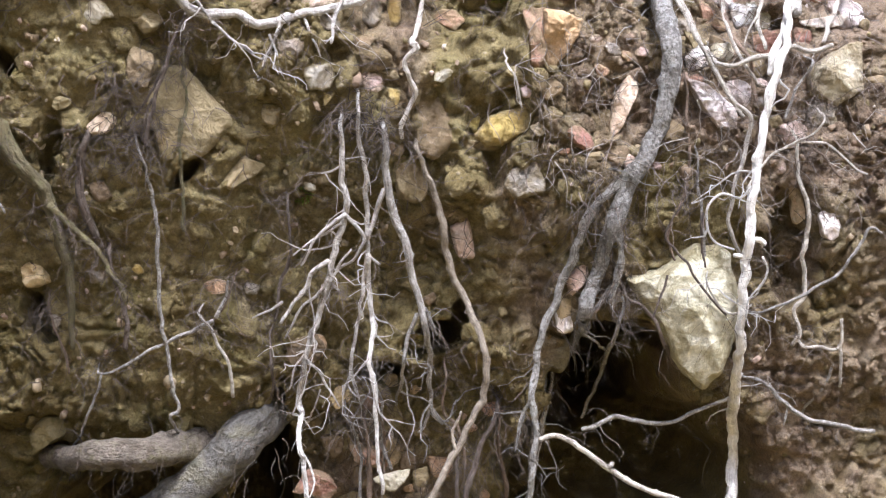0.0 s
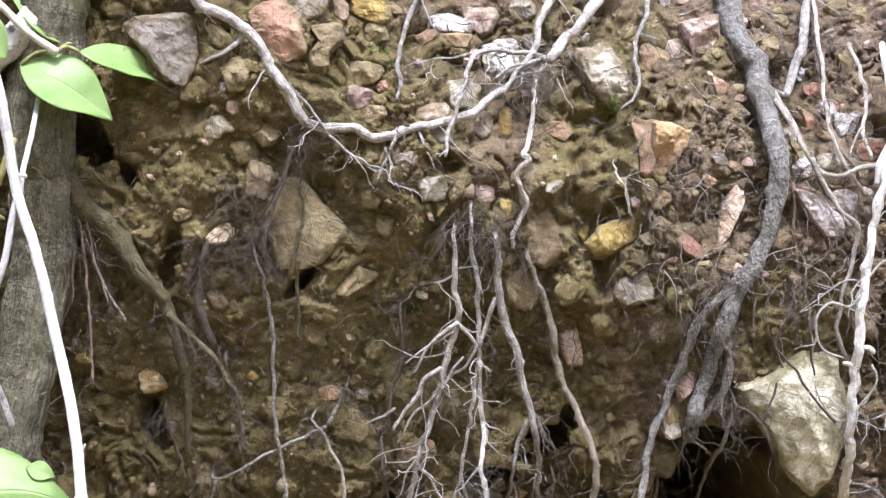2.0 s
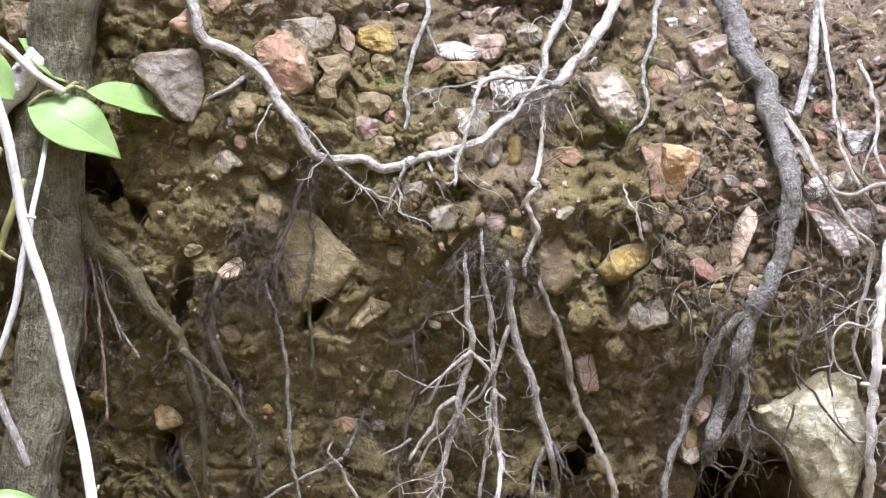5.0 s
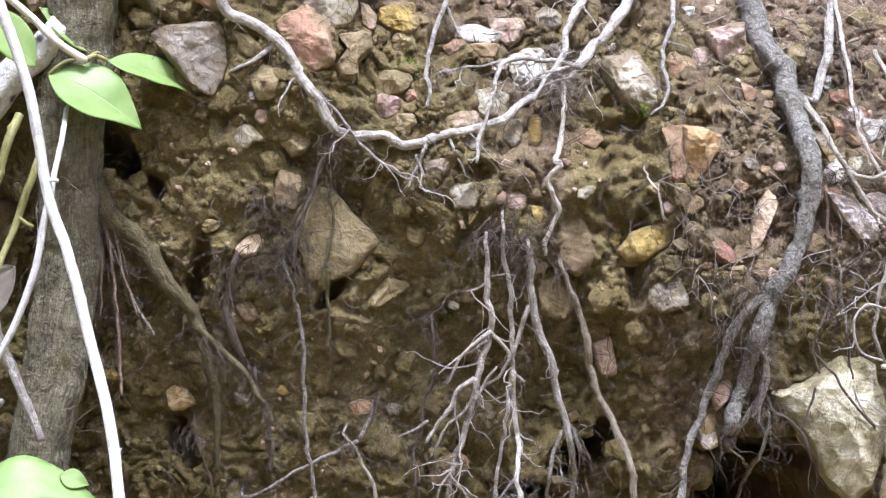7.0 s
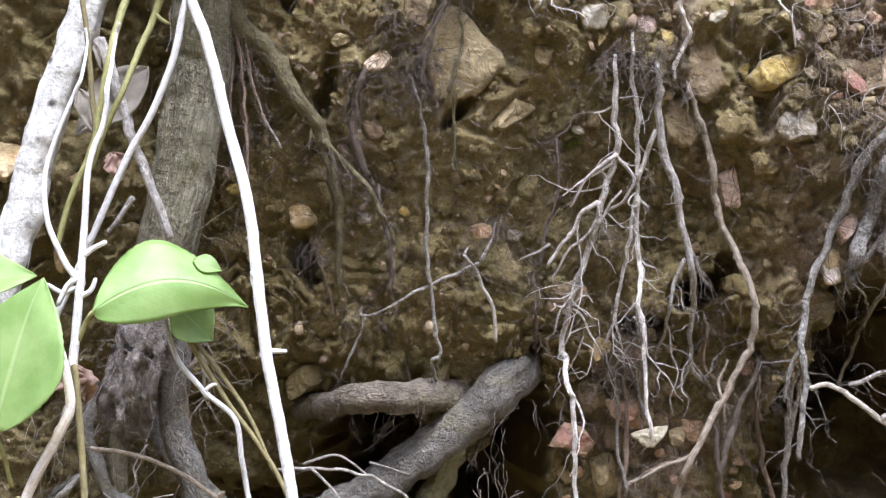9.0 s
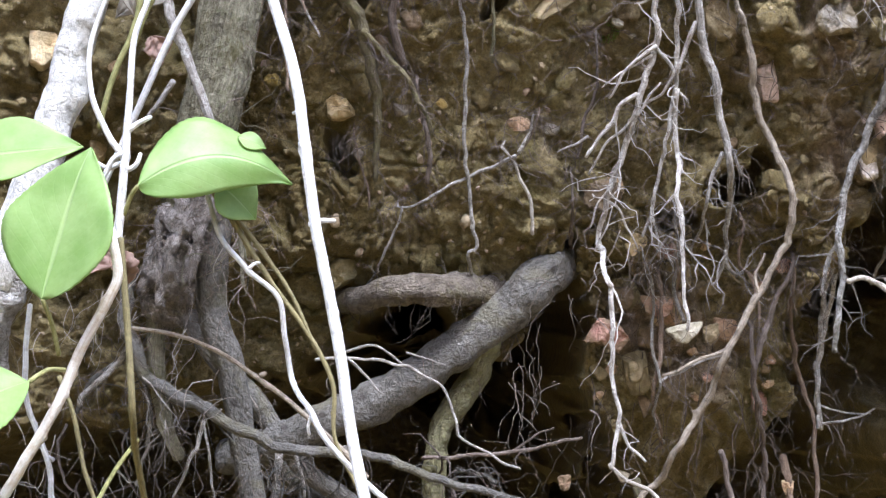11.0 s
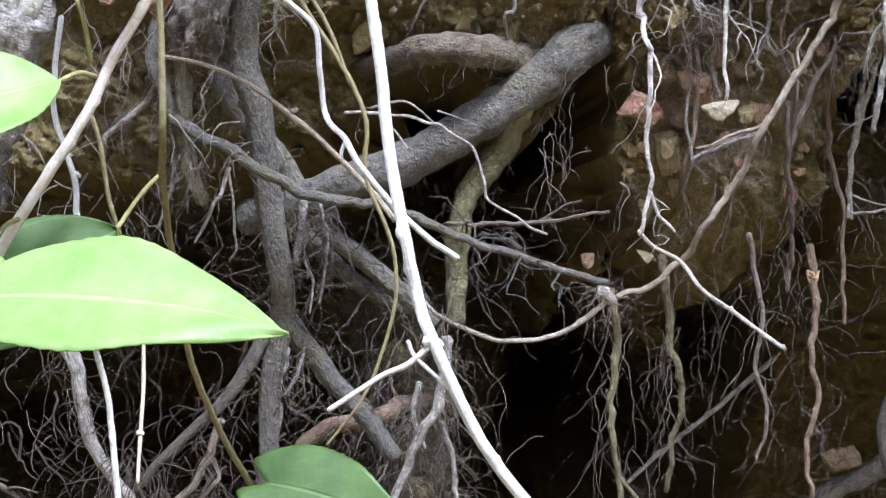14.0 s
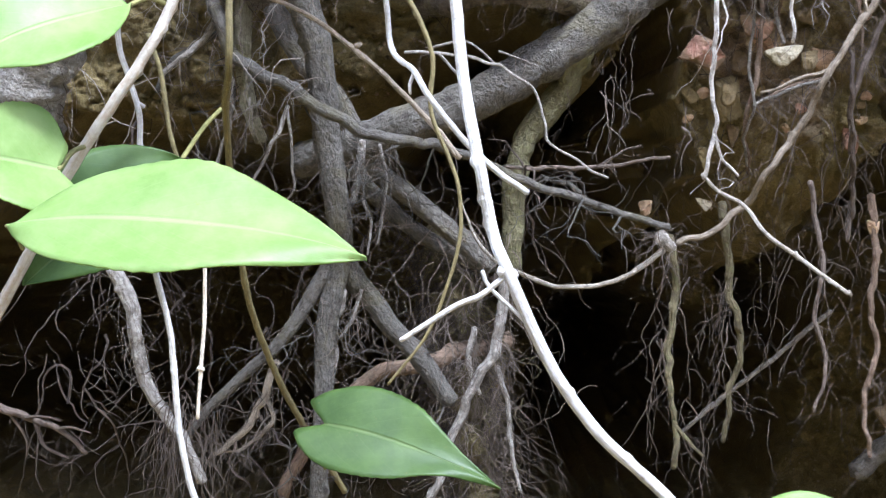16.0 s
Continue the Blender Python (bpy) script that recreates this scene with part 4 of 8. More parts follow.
root("grey root forking downward into many thin ends", "ashen", [(0.0234, -0.0029, 0.0467), (0.0234, -0.0159, 0.0297), (0.0234, -0.0329, 0.0207), (0.0244, -0.0281, 0.0001), (0.0257, -0.0233, -0.0203), (0.0208, -0.0196, -0.0359), (0.0174, -0.0159, -0.0516), (0.0129, -0.0116, -0.0702), (0.0078, -0.0071, -0.0891), (0.0053, -0.0027, -0.1081), (0.0066, -0.03, -0.1277), (0.0075, -0.03, -0.13), (0.0095, -0.03, -0.1502), (0.0108, -0.03, -0.1753), (0.0144, -0.03, -0.1903), (0.0108, -0.03, -0.211)], 0.00186, 0.00089, [
    ([(0.0257, -0.0253, -0.0203), (0.0189, -0.0242, -0.025), (0.0125, -0.023, -0.0303), (0.0087, -0.0213, -0.0373), (0.0049, -0.0198, -0.0439)], 0.00106, 0.00047),
    ([(0.0183, -0.0203, -0.0416), (0.0114, -0.0192, -0.0464), (0.0076, -0.0173, -0.0543), (0.0012, -0.0154, -0.0623), (-0.0032, -0.0136, -0.0703)], 0.00119, 0.00072),
    ([(0.0257, -0.0232, -0.0208), (0.0309, -0.022, -0.0259), (0.0339, -0.0206, -0.0318), (0.0306, -0.0191, -0.0384), (0.023, -0.0173, -0.0458), (0.0179, -0.0156, -0.053)], 0.00106, 0.00048),
    ([(0.0173, -0.0162, -0.0503), (0.0205, -0.0156, -0.0529), (0.0236, -0.015, -0.0555)], 0.00084, 0.00048),
    ([(0.0129, -0.0116, -0.0702), (0.0108, -0.0097, -0.0783), (0.0078, -0.0081, -0.085)], 0.00072, 0.00036),
    ([(0.0244, -0.0287, 0.0026), (0.0198, -0.0281, 0), (0.0148, -0.0277, -0.0016)], 0.00070, 0.00035),
    ([(0.0237, -0.0244, -0.0242), (0.0164, -0.0233, -0.0287), (0.0095, -0.0223, -0.0329), (0.0023, -0.0209, -0.0392)], 0.00071, 0.00036),
    ([(0.0191, -0.0182, -0.0463), (0.0141, -0.0157, -0.0569), (0.0063, -0.0141, -0.0636), (-0.0014, -0.0107, -0.0783)], 0.00071, 0.00048),
    ([(0.0159, -0.0157, -0.0569), (0.023, -0.0188, -0.0437), (0.0285, -0.0207, -0.0358)], 0.00072, 0.00047),
    ([(0.0091, -0.0094, -0.0836), (0.0026, -0.0075, -0.0917), (0.0005, -0.005, -0.1026)], 0.00060, 0.00036),
    ([(-0.0028, -0.0137, -0.0611), (-0.008, -0.0129, -0.0646), (-0.0157, -0.0118, -0.0692)], 0.00072, 0.00036),
    ([(0.0154, -0.02, -0.1912), (0.0203, -0.02, -0.1999), (0.0277, -0.02, -0.2073)], 0.00094, 0.00059),
    ([(0.0077, -0.0051, -0.0893), (0.013, -0.0042, -0.0933), (0.0184, -0.0019, -0.1028), (0.0238, 0.0008, -0.1111)], 0.00073, 0.00037),
    ([(0.0043, 0.05, -0.129), (0.0105, 0.0068, -0.116), (0.0144, -0.0019, -0.1028)], 0.00078, 0.00037)], fuzzy=80, seed=8, group="hanging roots", twigs=22, buried=True)
root("grey root hanging beside a forked one", "ashen", [(0.03, -0.0035, 0.0576), (0.03, -0.0165, 0.0406), (0.03, -0.0335, 0.0316), (0.0311, -0.0291, 0.0129), (0.0352, -0.0256, -0.0022), (0.035, -0.0207, -0.0228), (0.0363, -0.0171, -0.0383), (0.0335, -0.0133, -0.0542), (0.0312, -0.009, -0.0729), (0.0293, -0.0051, -0.0891), (0.0251, -0.0013, -0.1055)], 0.00162, 0.00070, [
    ([(0.0363, -0.0191, -0.0383), (0.0384, -0.0129, -0.0646), (0.0377, -0.024, -0.0871), (0.0406, -0.024, -0.1077), (0.0422, -0.024, -0.1285), (0.044, -0.024, -0.1479)], 0.00131, 0.00083),
    ([(0.0429, -0.0261, -0.0085), (0.0401, -0.024, -0.0175), (0.0369, -0.0209, -0.0305)], 0.00130, 0.00095),
    ([(0.0371, -0.0188, -0.0396), (0.0416, -0.018, -0.0429)], 0.00072, 0.00060),
    ([(0.0288, -0.0045, -0.0918), (0.0317, -0.0019, -0.1027), (0.0345, 0.0025, -0.1112)], 0.00073, 0.00037),
    ([(0.0396, -0.002, -0.1026), (0.0344, 0.0006, -0.1096), (0.0306, 0.0124, -0.118)], 0.00061, 0.00037)], fuzzy=50, seed=9, group="hanging roots", twigs=16, buried=True)
root("smooth dark grey root hanging from the bank", "grey", [(0.0414, -0.0024, 0.0445), (0.0414, -0.0154, 0.0275), (0.0414, -0.0324, 0.0185), (0.0441, -0.0276, -0.0021), (0.047, -0.0234, -0.02), (0.0538, -0.0204, -0.0328), (0.0559, -0.0173, -0.0459), (0.0611, -0.0136, -0.0617), (0.064, -0.0104, -0.075), (0.068, 0.0089, -0.0928), (0.0675, 0.0185, -0.113), (0.0746, 0.0203, -0.121)], 0.00279, 0.00097, [
    ([(0.0593, -0.0126, -0.0657), (0.0554, -0.0098, -0.0778), (0.0531, -0.0066, -0.0913), (0.0516, 0.0185, -0.1132)], 0.00108, 0.00063),
    ([(0.0629, -0.0133, -0.063), (0.0679, -0.0111, -0.0723), (0.0694, -0.0101, -0.0763)], 0.00096, 0.00048),
    ([(0.0681, 0.0188, -0.1145), (0.065, 0.0208, -0.123), (0.0618, 0.0213, -0.1259)], 0.00101, 0.00051)], fuzzy=24, seed=10, group="hanging roots", wiggle=0.7, twigs=12, buried=True)
root("thick grey root with cracked bark coming down the bank", "rough", [(0.1553, 0.0296, 0.1577), (0.1579, 0.0196, 0.1416), (0.1595, 0.0052, 0.1195), (0.1663, -0.0032, 0.1046), (0.1701, -0.0208, 0.0782), (0.1706, -0.0318, 0.056), (0.1694, -0.0301, 0.0297), (0.162, -0.0288, 0.0112), (0.1533, -0.027, -0.0074), (0.1481, -0.0246, -0.0234), (0.1461, -0.0174, -0.037), (0.1424, -0.0139, -0.052), (0.137, -0.01, -0.0685), (0.1418, 0.06, -0.0869)], 0.00604, 0.00195, [
    ([(0.1498, -0.0252, -0.0207), (0.1527, -0.0221, -0.0341), (0.1513, -0.0189, -0.0475), (0.148, -0.016, -0.0598)], 0.00175, 0.00106),
    ([(0.1573, -0.0261, 0.0032), (0.1456, -0.0252, -0.0076), (0.1356, -0.0225, -0.0237), (0.1275, -0.0168, -0.048), (0.1192, -0.012, -0.0725), (0.1154, -0.012, -0.0913), (0.113, -0.015, -0.1057), (0.1158, -0.015, -0.1189), (0.1141, -0.015, -0.1374), (0.1133, -0.015, -0.1559)], 0.00233, 0.00127),
    ([(0.1555, -0.0219, 0.0005), (0.146, -0.0225, 0.0017), (0.1381, -0.0222, -0.0024)], 0.00086, 0.00037),
    ([(0.1541, -0.0182, -0.0422), (0.143, -0.0136, -0.0614), (0.1327, -0.0117, -0.0697)], 0.00098, 0.00074),
    ([(0.113, -0.015, -0.1057), (0.1078, -0.015, -0.1137), (0.1055, -0.015, -0.1295)], 0.00097, 0.00048)], fuzzy=55, seed=11, hair=0.02, wiggle=0.8, knobby=0.3, twigs=24, twig=0.03)
root("thin grey root trailing under a white stone", "grey", [(0.1549, 0.0165, -0.0359), (0.1549, 0.0035, -0.0529), (0.1549, -0.0135, -0.0619), (0.1517, -0.01, -0.0768), (0.1564, 0.048, -0.0961), (0.1509, 0.048, -0.1105), (0.1468, 0.048, -0.122)], 0.00157, 0.00088, [
    ([(0.1578, 0.0398, -0.0881), (0.1471, 0.0017, -0.0805), (0.1369, -0.0106, -0.0742)], 0.00091, 0.00049)], fuzzy=20, seed=12, buried=True)
root("bleached white root hanging free of the bank", "white", [(0.2294, -0.0222, 0.0898), (0.2234, -0.0376, 0.0671), (0.2177, -0.0437, 0.0461), (0.2131, -0.0431, 0.0283), (0.2112, -0.0424, 0.0081), (0.208, -0.0416, -0.0149), (0.2079, -0.0384, -0.0328), (0.207, -0.0335, -0.0535), (0.2075, -0.0285, -0.0746), (0.2116, -0.0044, -0.1036), (0.2199, 0.0291, -0.1359), (0.2158, 0.0207, -0.1625)], 0.00172, 0.00282, [
    ([(0.2068, -0.0393, -0.0289), (0.2128, -0.0393, -0.0288), (0.2156, -0.0387, -0.0314)], 0.00157, 0.00113),
    ([(0.2057, -0.0375, -0.0367), (0.2017, -0.0376, -0.0359)], 0.00146, 0.00101),
    ([(0.2071, -0.044, -0.0047), (0.2022, -0.0438, -0.0099), (0.1931, -0.044, -0.0088), (0.1874, -0.0438, -0.0139), (0.1873, -0.0427, -0.0228), (0.1917, -0.0409, -0.0304), (0.2009, -0.0404, -0.0328)], 0.00058, 0.00047),
    ([(0.2142, -0.0395, -0.0365), (0.2168, -0.038, -0.0429), (0.213, -0.0355, -0.0533), (0.208, -0.0349, -0.056)], 0.00059, 0.00036),
    ([(0.2114, -0.0323, -0.0587), (0.2039, -0.0313, -0.0628), (0.1971, -0.0319, -0.0602), (0.1897, -0.0347, -0.0485), (0.1906, -0.0359, -0.0433)], 0.00059, 0.00035)], fuzzy=22, seed=13, twigs=10, group="hanging roots", wiggle=1, knobby=0.3)
root("thin pale root looping over stones", "pale", [(0.1731, -0.0206, 0.0861), (0.1784, -0.0276, 0.0749), (0.185, -0.0344, 0.0589), (0.1985, -0.0341, 0.0363), (0.2089, -0.0331, 0.0258), (0.2077, -0.0326, 0.0109), (0.202, -0.0319, -0.0072), (0.2011, -0.0307, -0.0227), (0.2054, -0.028, -0.0344)], 0.00115, 0.00091, fuzzy=16, seed=14)
root("thin pale root crossing the upper bank", "pale", [(0.1927, -0.0033, 0.0768), (0.1927, -0.0163, 0.0598), (0.1927, -0.0333, 0.0508), (0.2012, -0.0325, 0.0498), (0.2117, -0.0321, 0.0534), (0.221, -0.0314, 0.0562), (0.228, -0.0294, 0.0599), (0.2383, -0.0302, 0.0585), (0.247, -0.0292, 0.0604)], 0.00141, 0.00114, fuzzy=10, seed=15, buried=True)
root("thin brown root hanging on the upper bank", "brown", [(0.1998, -0.0085, 0.0884), (0.2009, -0.0219, 0.0684), (0.2088, -0.0282, 0.0537), (0.212, -0.0274, 0.0344)], 0.00105, 0.00091, fuzzy=14, seed=16)
root("crooked pale root hanging on the bank", "pale", [(0.2324, 0.0033, 0.0427), (0.2324, -0.0097, 0.0257), (0.2324, -0.0267, 0.0167), (0.2351, -0.026, -0.0014), (0.2384, -0.0254, -0.0196), (0.2372, -0.0218, -0.0354), (0.2408, -0.0174, -0.054), (0.2361, -0.0155, -0.0622), (0.2398, -0.0129, -0.0729), (0.2363, -0.0115, -0.079)], 0.00143, 0.00094, fuzzy=16, seed=17, group="hanging roots", buried=True)
root("thin grey twig of root reaching outward", "grey", [(0.2117, -0.0013, -0.0367), (0.2117, -0.0143, -0.0537), (0.2117, -0.0313, -0.0627), (0.2345, -0.0336, -0.0532), (0.2519, -0.0361, -0.0425), (0.2597, -0.0392, -0.0294), (0.263, -0.0407, -0.023), (0.2684, -0.0403, -0.0247)], 0.00107, 0.00068, fuzzy=6, seed=18, buried=True)
root("bent pale root end in the bank", "pale", [(0.2414, 0.0173, -0.0523), (0.2414, 0.0043, -0.0693), (0.2414, -0.0127, -0.0783), (0.2509, -0.0126, -0.0787), (0.2583, -0.0124, -0.0795), (0.2586, -0.0156, -0.0659)], 0.00158, 0.00093, [
    ([(0.259, -0.0127, -0.0781), (0.262, -0.0102, -0.089), (0.2619, -0.0077, -0.0995)], 0.00098, 0.00074)], fuzzy=10, seed=19, buried=True)
root("dim grey root lying under the overhang", "grey", [(0.2117, 0.0164, -0.0671), (0.2117, 0.0034, -0.0841), (0.2117, -0.0136, -0.0931), (0.2227, -0.0133, -0.0971), (0.2357, -0.011, -0.1066), (0.2487, -0.0091, -0.1148), (0.278, -0.0078, -0.1202)], 0.00134, 0.00107, [
    ([(0.2357, -0.011, -0.1066), (0.2347, -0.0087, -0.1163)], 0.00074, 0.00049)], fuzzy=10, seed=20, buried=True)
root("dim root crossing a hollow", "grey", [(0.1394, 0, -0.1209), (0.1583, 0, -0.1154), (0.1801, 0, -0.1174), (0.1964, 0, -0.111), (0.2127, 0, -0.1041)], 0.00118, 0.00095, fuzzy=14, seed=21)
root("broken pale root reaching out over the hollow", "pale", [(0.1166, -0.02, -0.1229), (0.1245, -0.02, -0.1213), (0.1364, -0.02, -0.1272), (0.1485, -0.02, -0.1358), (0.1632, -0.02, -0.1447), (0.1819, -0.02, -0.1507), (0.198, -0.02, -0.156)], 0.00126, 0.00139, [
    ([(0.1493, -0.02, -0.1358), (0.1511, -0.02, -0.1337)], 0.00161, 0.00092)], fuzzy=4, seed=22, wiggle=0.5)
root("thin grey root lying across the lower bank", "grey", [(-0.0884, 0.0306, -0.0704), (-0.0884, 0.0176, -0.0874), (-0.0884, 0.0006, -0.0964), (-0.0767, -0.0001, -0.0935), (-0.0637, -0.0023, -0.084), (-0.0507, -0.0036, -0.0785), (-0.0352, -0.0055, -0.0703)], 0.00097, 0.00092, [
    ([(-0.087, -0.0013, -0.0971), (-0.0907, 0.002, -0.1108), (-0.0962, 0.0084, -0.1218), (-0.1012, 0.0239, -0.1309), (-0.1083, 0.0253, -0.1403)], 0.00060, 0.00050),
    ([(-0.0339, -0.0059, -0.069), (-0.0289, -0.008, -0.0598), (-0.0278, -0.0099, -0.052)], 0.00096, 0.00048)], fuzzy=12, seed=23, buried=True)
root("small pale root end hanging from the bank", "pale", [(-0.0404, 0.02, -0.0424), (-0.0404, 0.007, -0.0594), (-0.0404, -0.01, -0.0684), (-0.0364, -0.0089, -0.073), (-0.0318, -0.0068, -0.082), (-0.0268, -0.0044, -0.0923), (-0.0257, -0.001, -0.1067)], 0.00120, 0.00092, fuzzy=4, seed=24, buried=True)
root("slender root hanging at the upper edge of the bank", "grey", [(0.0069, -0.0044, 0.1487), (0.006, -0.0097, 0.1369), (0.0027, -0.016, 0.1252), (-0.0026, -0.0245, 0.1082), (-0.0035, -0.0296, 0.0945), (-0.004, -0.0347, 0.0805)], 0.00130, 0.00079, [
    ([(0.0059, -0.0109, 0.1341), (0.0106, -0.0151, 0.1201), (0.0145, -0.0163, 0.1146)], 0.00073, 0.00036)], fuzzy=24, seed=25)
root("slender root hanging among upper stones", "grey", [(0.1213, 0.0182, 0.1526), (0.1155, 0.0035, 0.1307), (0.1075, -0.0122, 0.1067), (0.1087, -0.0211, 0.091), (0.0996, -0.0288, 0.0798)], 0.00134, 0.00068, [
    ([(0.1115, -0.0045, 0.1186), (0.1209, -0.004, 0.1159)], 0.00074, 0.00037)], fuzzy=24, seed=26)
root("grey side root on the upper bank", "grey", [(0.2082, 0.0491, 0.1583), (0.2011, 0.0304, 0.1348), (0.1925, 0.0123, 0.1125), (0.1813, -0.0064, 0.0897)], 0.00280, 0.00201, [
    ([(0.1813, -0.0064, 0.0897), (0.1756, -0.0055, 0.0925), (0.1716, -0.0054, 0.0939)], 0.00148, 0.00099)], fuzzy=18, seed=27, wiggle=0.6)
root("thin pale root running down the upper bank", "pale", [(0.207, 0.0442, 0.1573), (0.2035, 0.0167, 0.1214), (0.2008, -0.0021, 0.0969), (0.199, -0.0176, 0.0764), (0.2039, -0.0274, 0.0572), (0.2141, -0.0276, 0.0415)], 0.00114, 0.00080, fuzzy=10, seed=28)
root("pale root slanting behind a thick one", "pale", [(0.1734, 0.0206, 0.1194), (0.1734, 0.0076, 0.1024), (0.1734, -0.0094, 0.0934), (0.1821, -0.0217, 0.0735), (0.1902, -0.0296, 0.0519), (0.2009, -0.0279, 0.0363), (0.2075, -0.0272, 0.0272)], 0.00135, 0.00092, fuzzy=12, seed=29, buried=True)
root("grey upper root standing out from the bank", "grey", [(0.2468, 0.04, 0.1591), (0.2426, 0.0176, 0.129), (0.2382, -0.0041, 0.1006), (0.2319, -0.0234, 0.0752)], 0.00333, 0.00259, fuzzy=14, seed=30)
root("dark thin root on the upper bank", "dark", [(0.2075, 0.0478, 0.1567), (0.2035, 0.0244, 0.1264), (0.2017, 0.0051, 0.101), (0.2008, -0.013, 0.0769)], 0.00129, 0.00071, [
    ([(0.2139, 0.0257, 0.1268), (0.2045, 0.0226, 0.1238), (0.1995, 0.0261, 0.1294)], 0.00066, 0.00039)], fuzzy=30, seed=31)
root("thin drooping root by a pale stone", "brown", [(0.1787, 0.0015, 0.0726), (0.1787, -0.0115, 0.0556), (0.1787, -0.0285, 0.0466), (0.181, -0.0266, 0.0235), (0.182, -0.0245, -0.0049), (0.1739, -0.0214, -0.0285), (0.1845, -0.0171, -0.0468)], 0.00095, 0.00058, fuzzy=20, seed=32, buried=True)
root("thin upright root against the big white stone", "grey", [(0.1855, 0.0026, 0.0367), (0.1855, -0.0104, 0.0197), (0.1855, -0.0274, 0.0107), (0.1877, -0.0262, -0.0074), (0.1906, -0.0235, -0.0282), (0.1913, -0.0197, -0.044)], 0.00107, 0.00069, fuzzy=8, seed=33, buried=True)
root("thin pale root winding between upper stones", "pale", [(0.2177, 0.0137, 0.1187), (0.2197, -0.0004, 0.1001), (0.2203, -0.0096, 0.088), (0.2148, -0.0204, 0.0733), (0.2171, -0.0284, 0.0581)], 0.00110, 0.00081, [
    ([(0.215, -0.0197, 0.0748), (0.2097, -0.0236, 0.0676), (0.2073, -0.0281, 0.0593)], 0.00061, 0.00036)], fuzzy=14, seed=34)
root("white root slanting down to a knot", "white", [(0.2306, 0.0025, 0.1171), (0.2289, -0.0138, 0.0957), (0.2285, -0.0249, 0.081), (0.2234, -0.0338, 0.0668), (0.2174, -0.0396, 0.0558), (0.2157, -0.0397, 0.0455)], 0.00157, 0.00182, fuzzy=8, seed=35, wiggle=0.6)
root("pale root slanting over the upper bank", "pale", [(0.2818, 0.0194, 0.1236), (0.2722, 0.0073, 0.1076), (0.2611, -0.0057, 0.0906), (0.2527, -0.0148, 0.0786), (0.2451, -0.0242, 0.0623)], 0.00136, 0.00093, [
    ([(0.2557, 0.0058, 0.1057), (0.259, -0.0034, 0.0936), (0.2617, -0.0124, 0.0817)], 0.00063, 0.00037)], fuzzy=14, seed=36)
root("grey root end by a limestone block", "grey", [(0.2382, -0.0019, 0.0781), (0.2382, -0.0149, 0.0611), (0.2382, -0.0319, 0.0521), (0.2331, -0.0316, 0.0437), (0.228, -0.0313, 0.0345), (0.2247, -0.031, 0.0266)], 0.00108, 0.00069, fuzzy=10, seed=37, buried=True)
root("thin pale root crossing in front of the bank", "pale", [(0.2405, -0.013, 0.0536), (0.2405, -0.026, 0.0366), (0.2405, -0.043, 0.0276), (0.2352, -0.0428, 0.0198), (0.2262, -0.0426, 0.014), (0.2145, -0.0424, 0.0087), (0.2057, -0.0419, -0.0063)], 0.00083, 0.00057, [
    ([(0.2288, -0.0426, 0.0158), (0.2419, -0.0426, 0.0142), (0.2525, -0.0423, 0.0071), (0.2606, -0.0421, 0.0007)], 0.00059, 0.00048)], fuzzy=6, seed=38, buried=True)
root("short reddish dark root", "brown", [(0.2401, 0.0054, 0.0412), (0.2401, -0.0076, 0.0242), (0.2401, -0.0246, 0.0152), (0.2456, -0.0244, 0.0094), (0.2505, -0.0242, 0.0042), (0.2547, -0.0241, 0.0005)], 0.00133, 0.00082, fuzzy=6, seed=39, buried=True)
root("dark thread of root lying on the limestone", "dark", [(0.178, -0.0102, 0.0169), (0.178, -0.0232, -0.0001), (0.178, -0.0402, -0.0091), (0.1738, -0.0395, -0.0182), (0.1705, -0.0374, -0.0286), (0.1775, -0.0355, -0.0364), (0.1853, -0.0331, -0.0469), (0.1933, -0.0309, -0.0561), (0.1996, -0.0291, -0.0635)], 0.00071, 0.00058, [
    ([(0.1721, -0.0334, -0.0456), (0.1707, -0.0315, -0.0536), (0.1674, -0.0289, -0.0648)], 0.00060, 0.00048),
    ([(0.1861, -0.0396, -0.0168), (0.1863, -0.0371, -0.0298), (0.1886, -0.0343, -0.0416)], 0.00071, 0.00048)], fuzzy=10, seed=40, buried=True)
root("dark root clinging to the edge of the limestone", "dark", [(0.1558, 0.0072, -0.0304), (0.1558, -0.0058, -0.0474), (0.1558, -0.0228, -0.0564), (0.165, -0.0211, -0.0636), (0.1737, -0.0183, -0.0757), (0.1833, 0, -0.0884), (0.1971, 0.0153, -0.0975)], 0.00121, 0.00098, fuzzy=24, seed=41, buried=True)
root("brown root below the limestone", "brown", [(0.2066, 0.0093, -0.0392), (0.2066, -0.0037, -0.0562), (0.2066, -0.0207, -0.0652), (0.1946, -0.0205, -0.0664), (0.1912, -0.0183, -0.0756), (0.1997, -0.017, -0.081), (0.2082, -0.0154, -0.0879)], 0.00085, 0.00059, fuzzy=14, seed=42, buried=True)
root("thin pale root dropping from the limestone", "pale", [(0.1493, 0.0052, -0.0006), (0.1493, -0.0078, -0.0176), (0.1493, -0.0248, -0.0266), (0.1538, -0.0223, -0.0371), (0.1525, -0.0198, -0.0479), (0.149, -0.0167, -0.0613)], 0.00084, 0.00058, fuzzy=8, seed=43, buried=True)
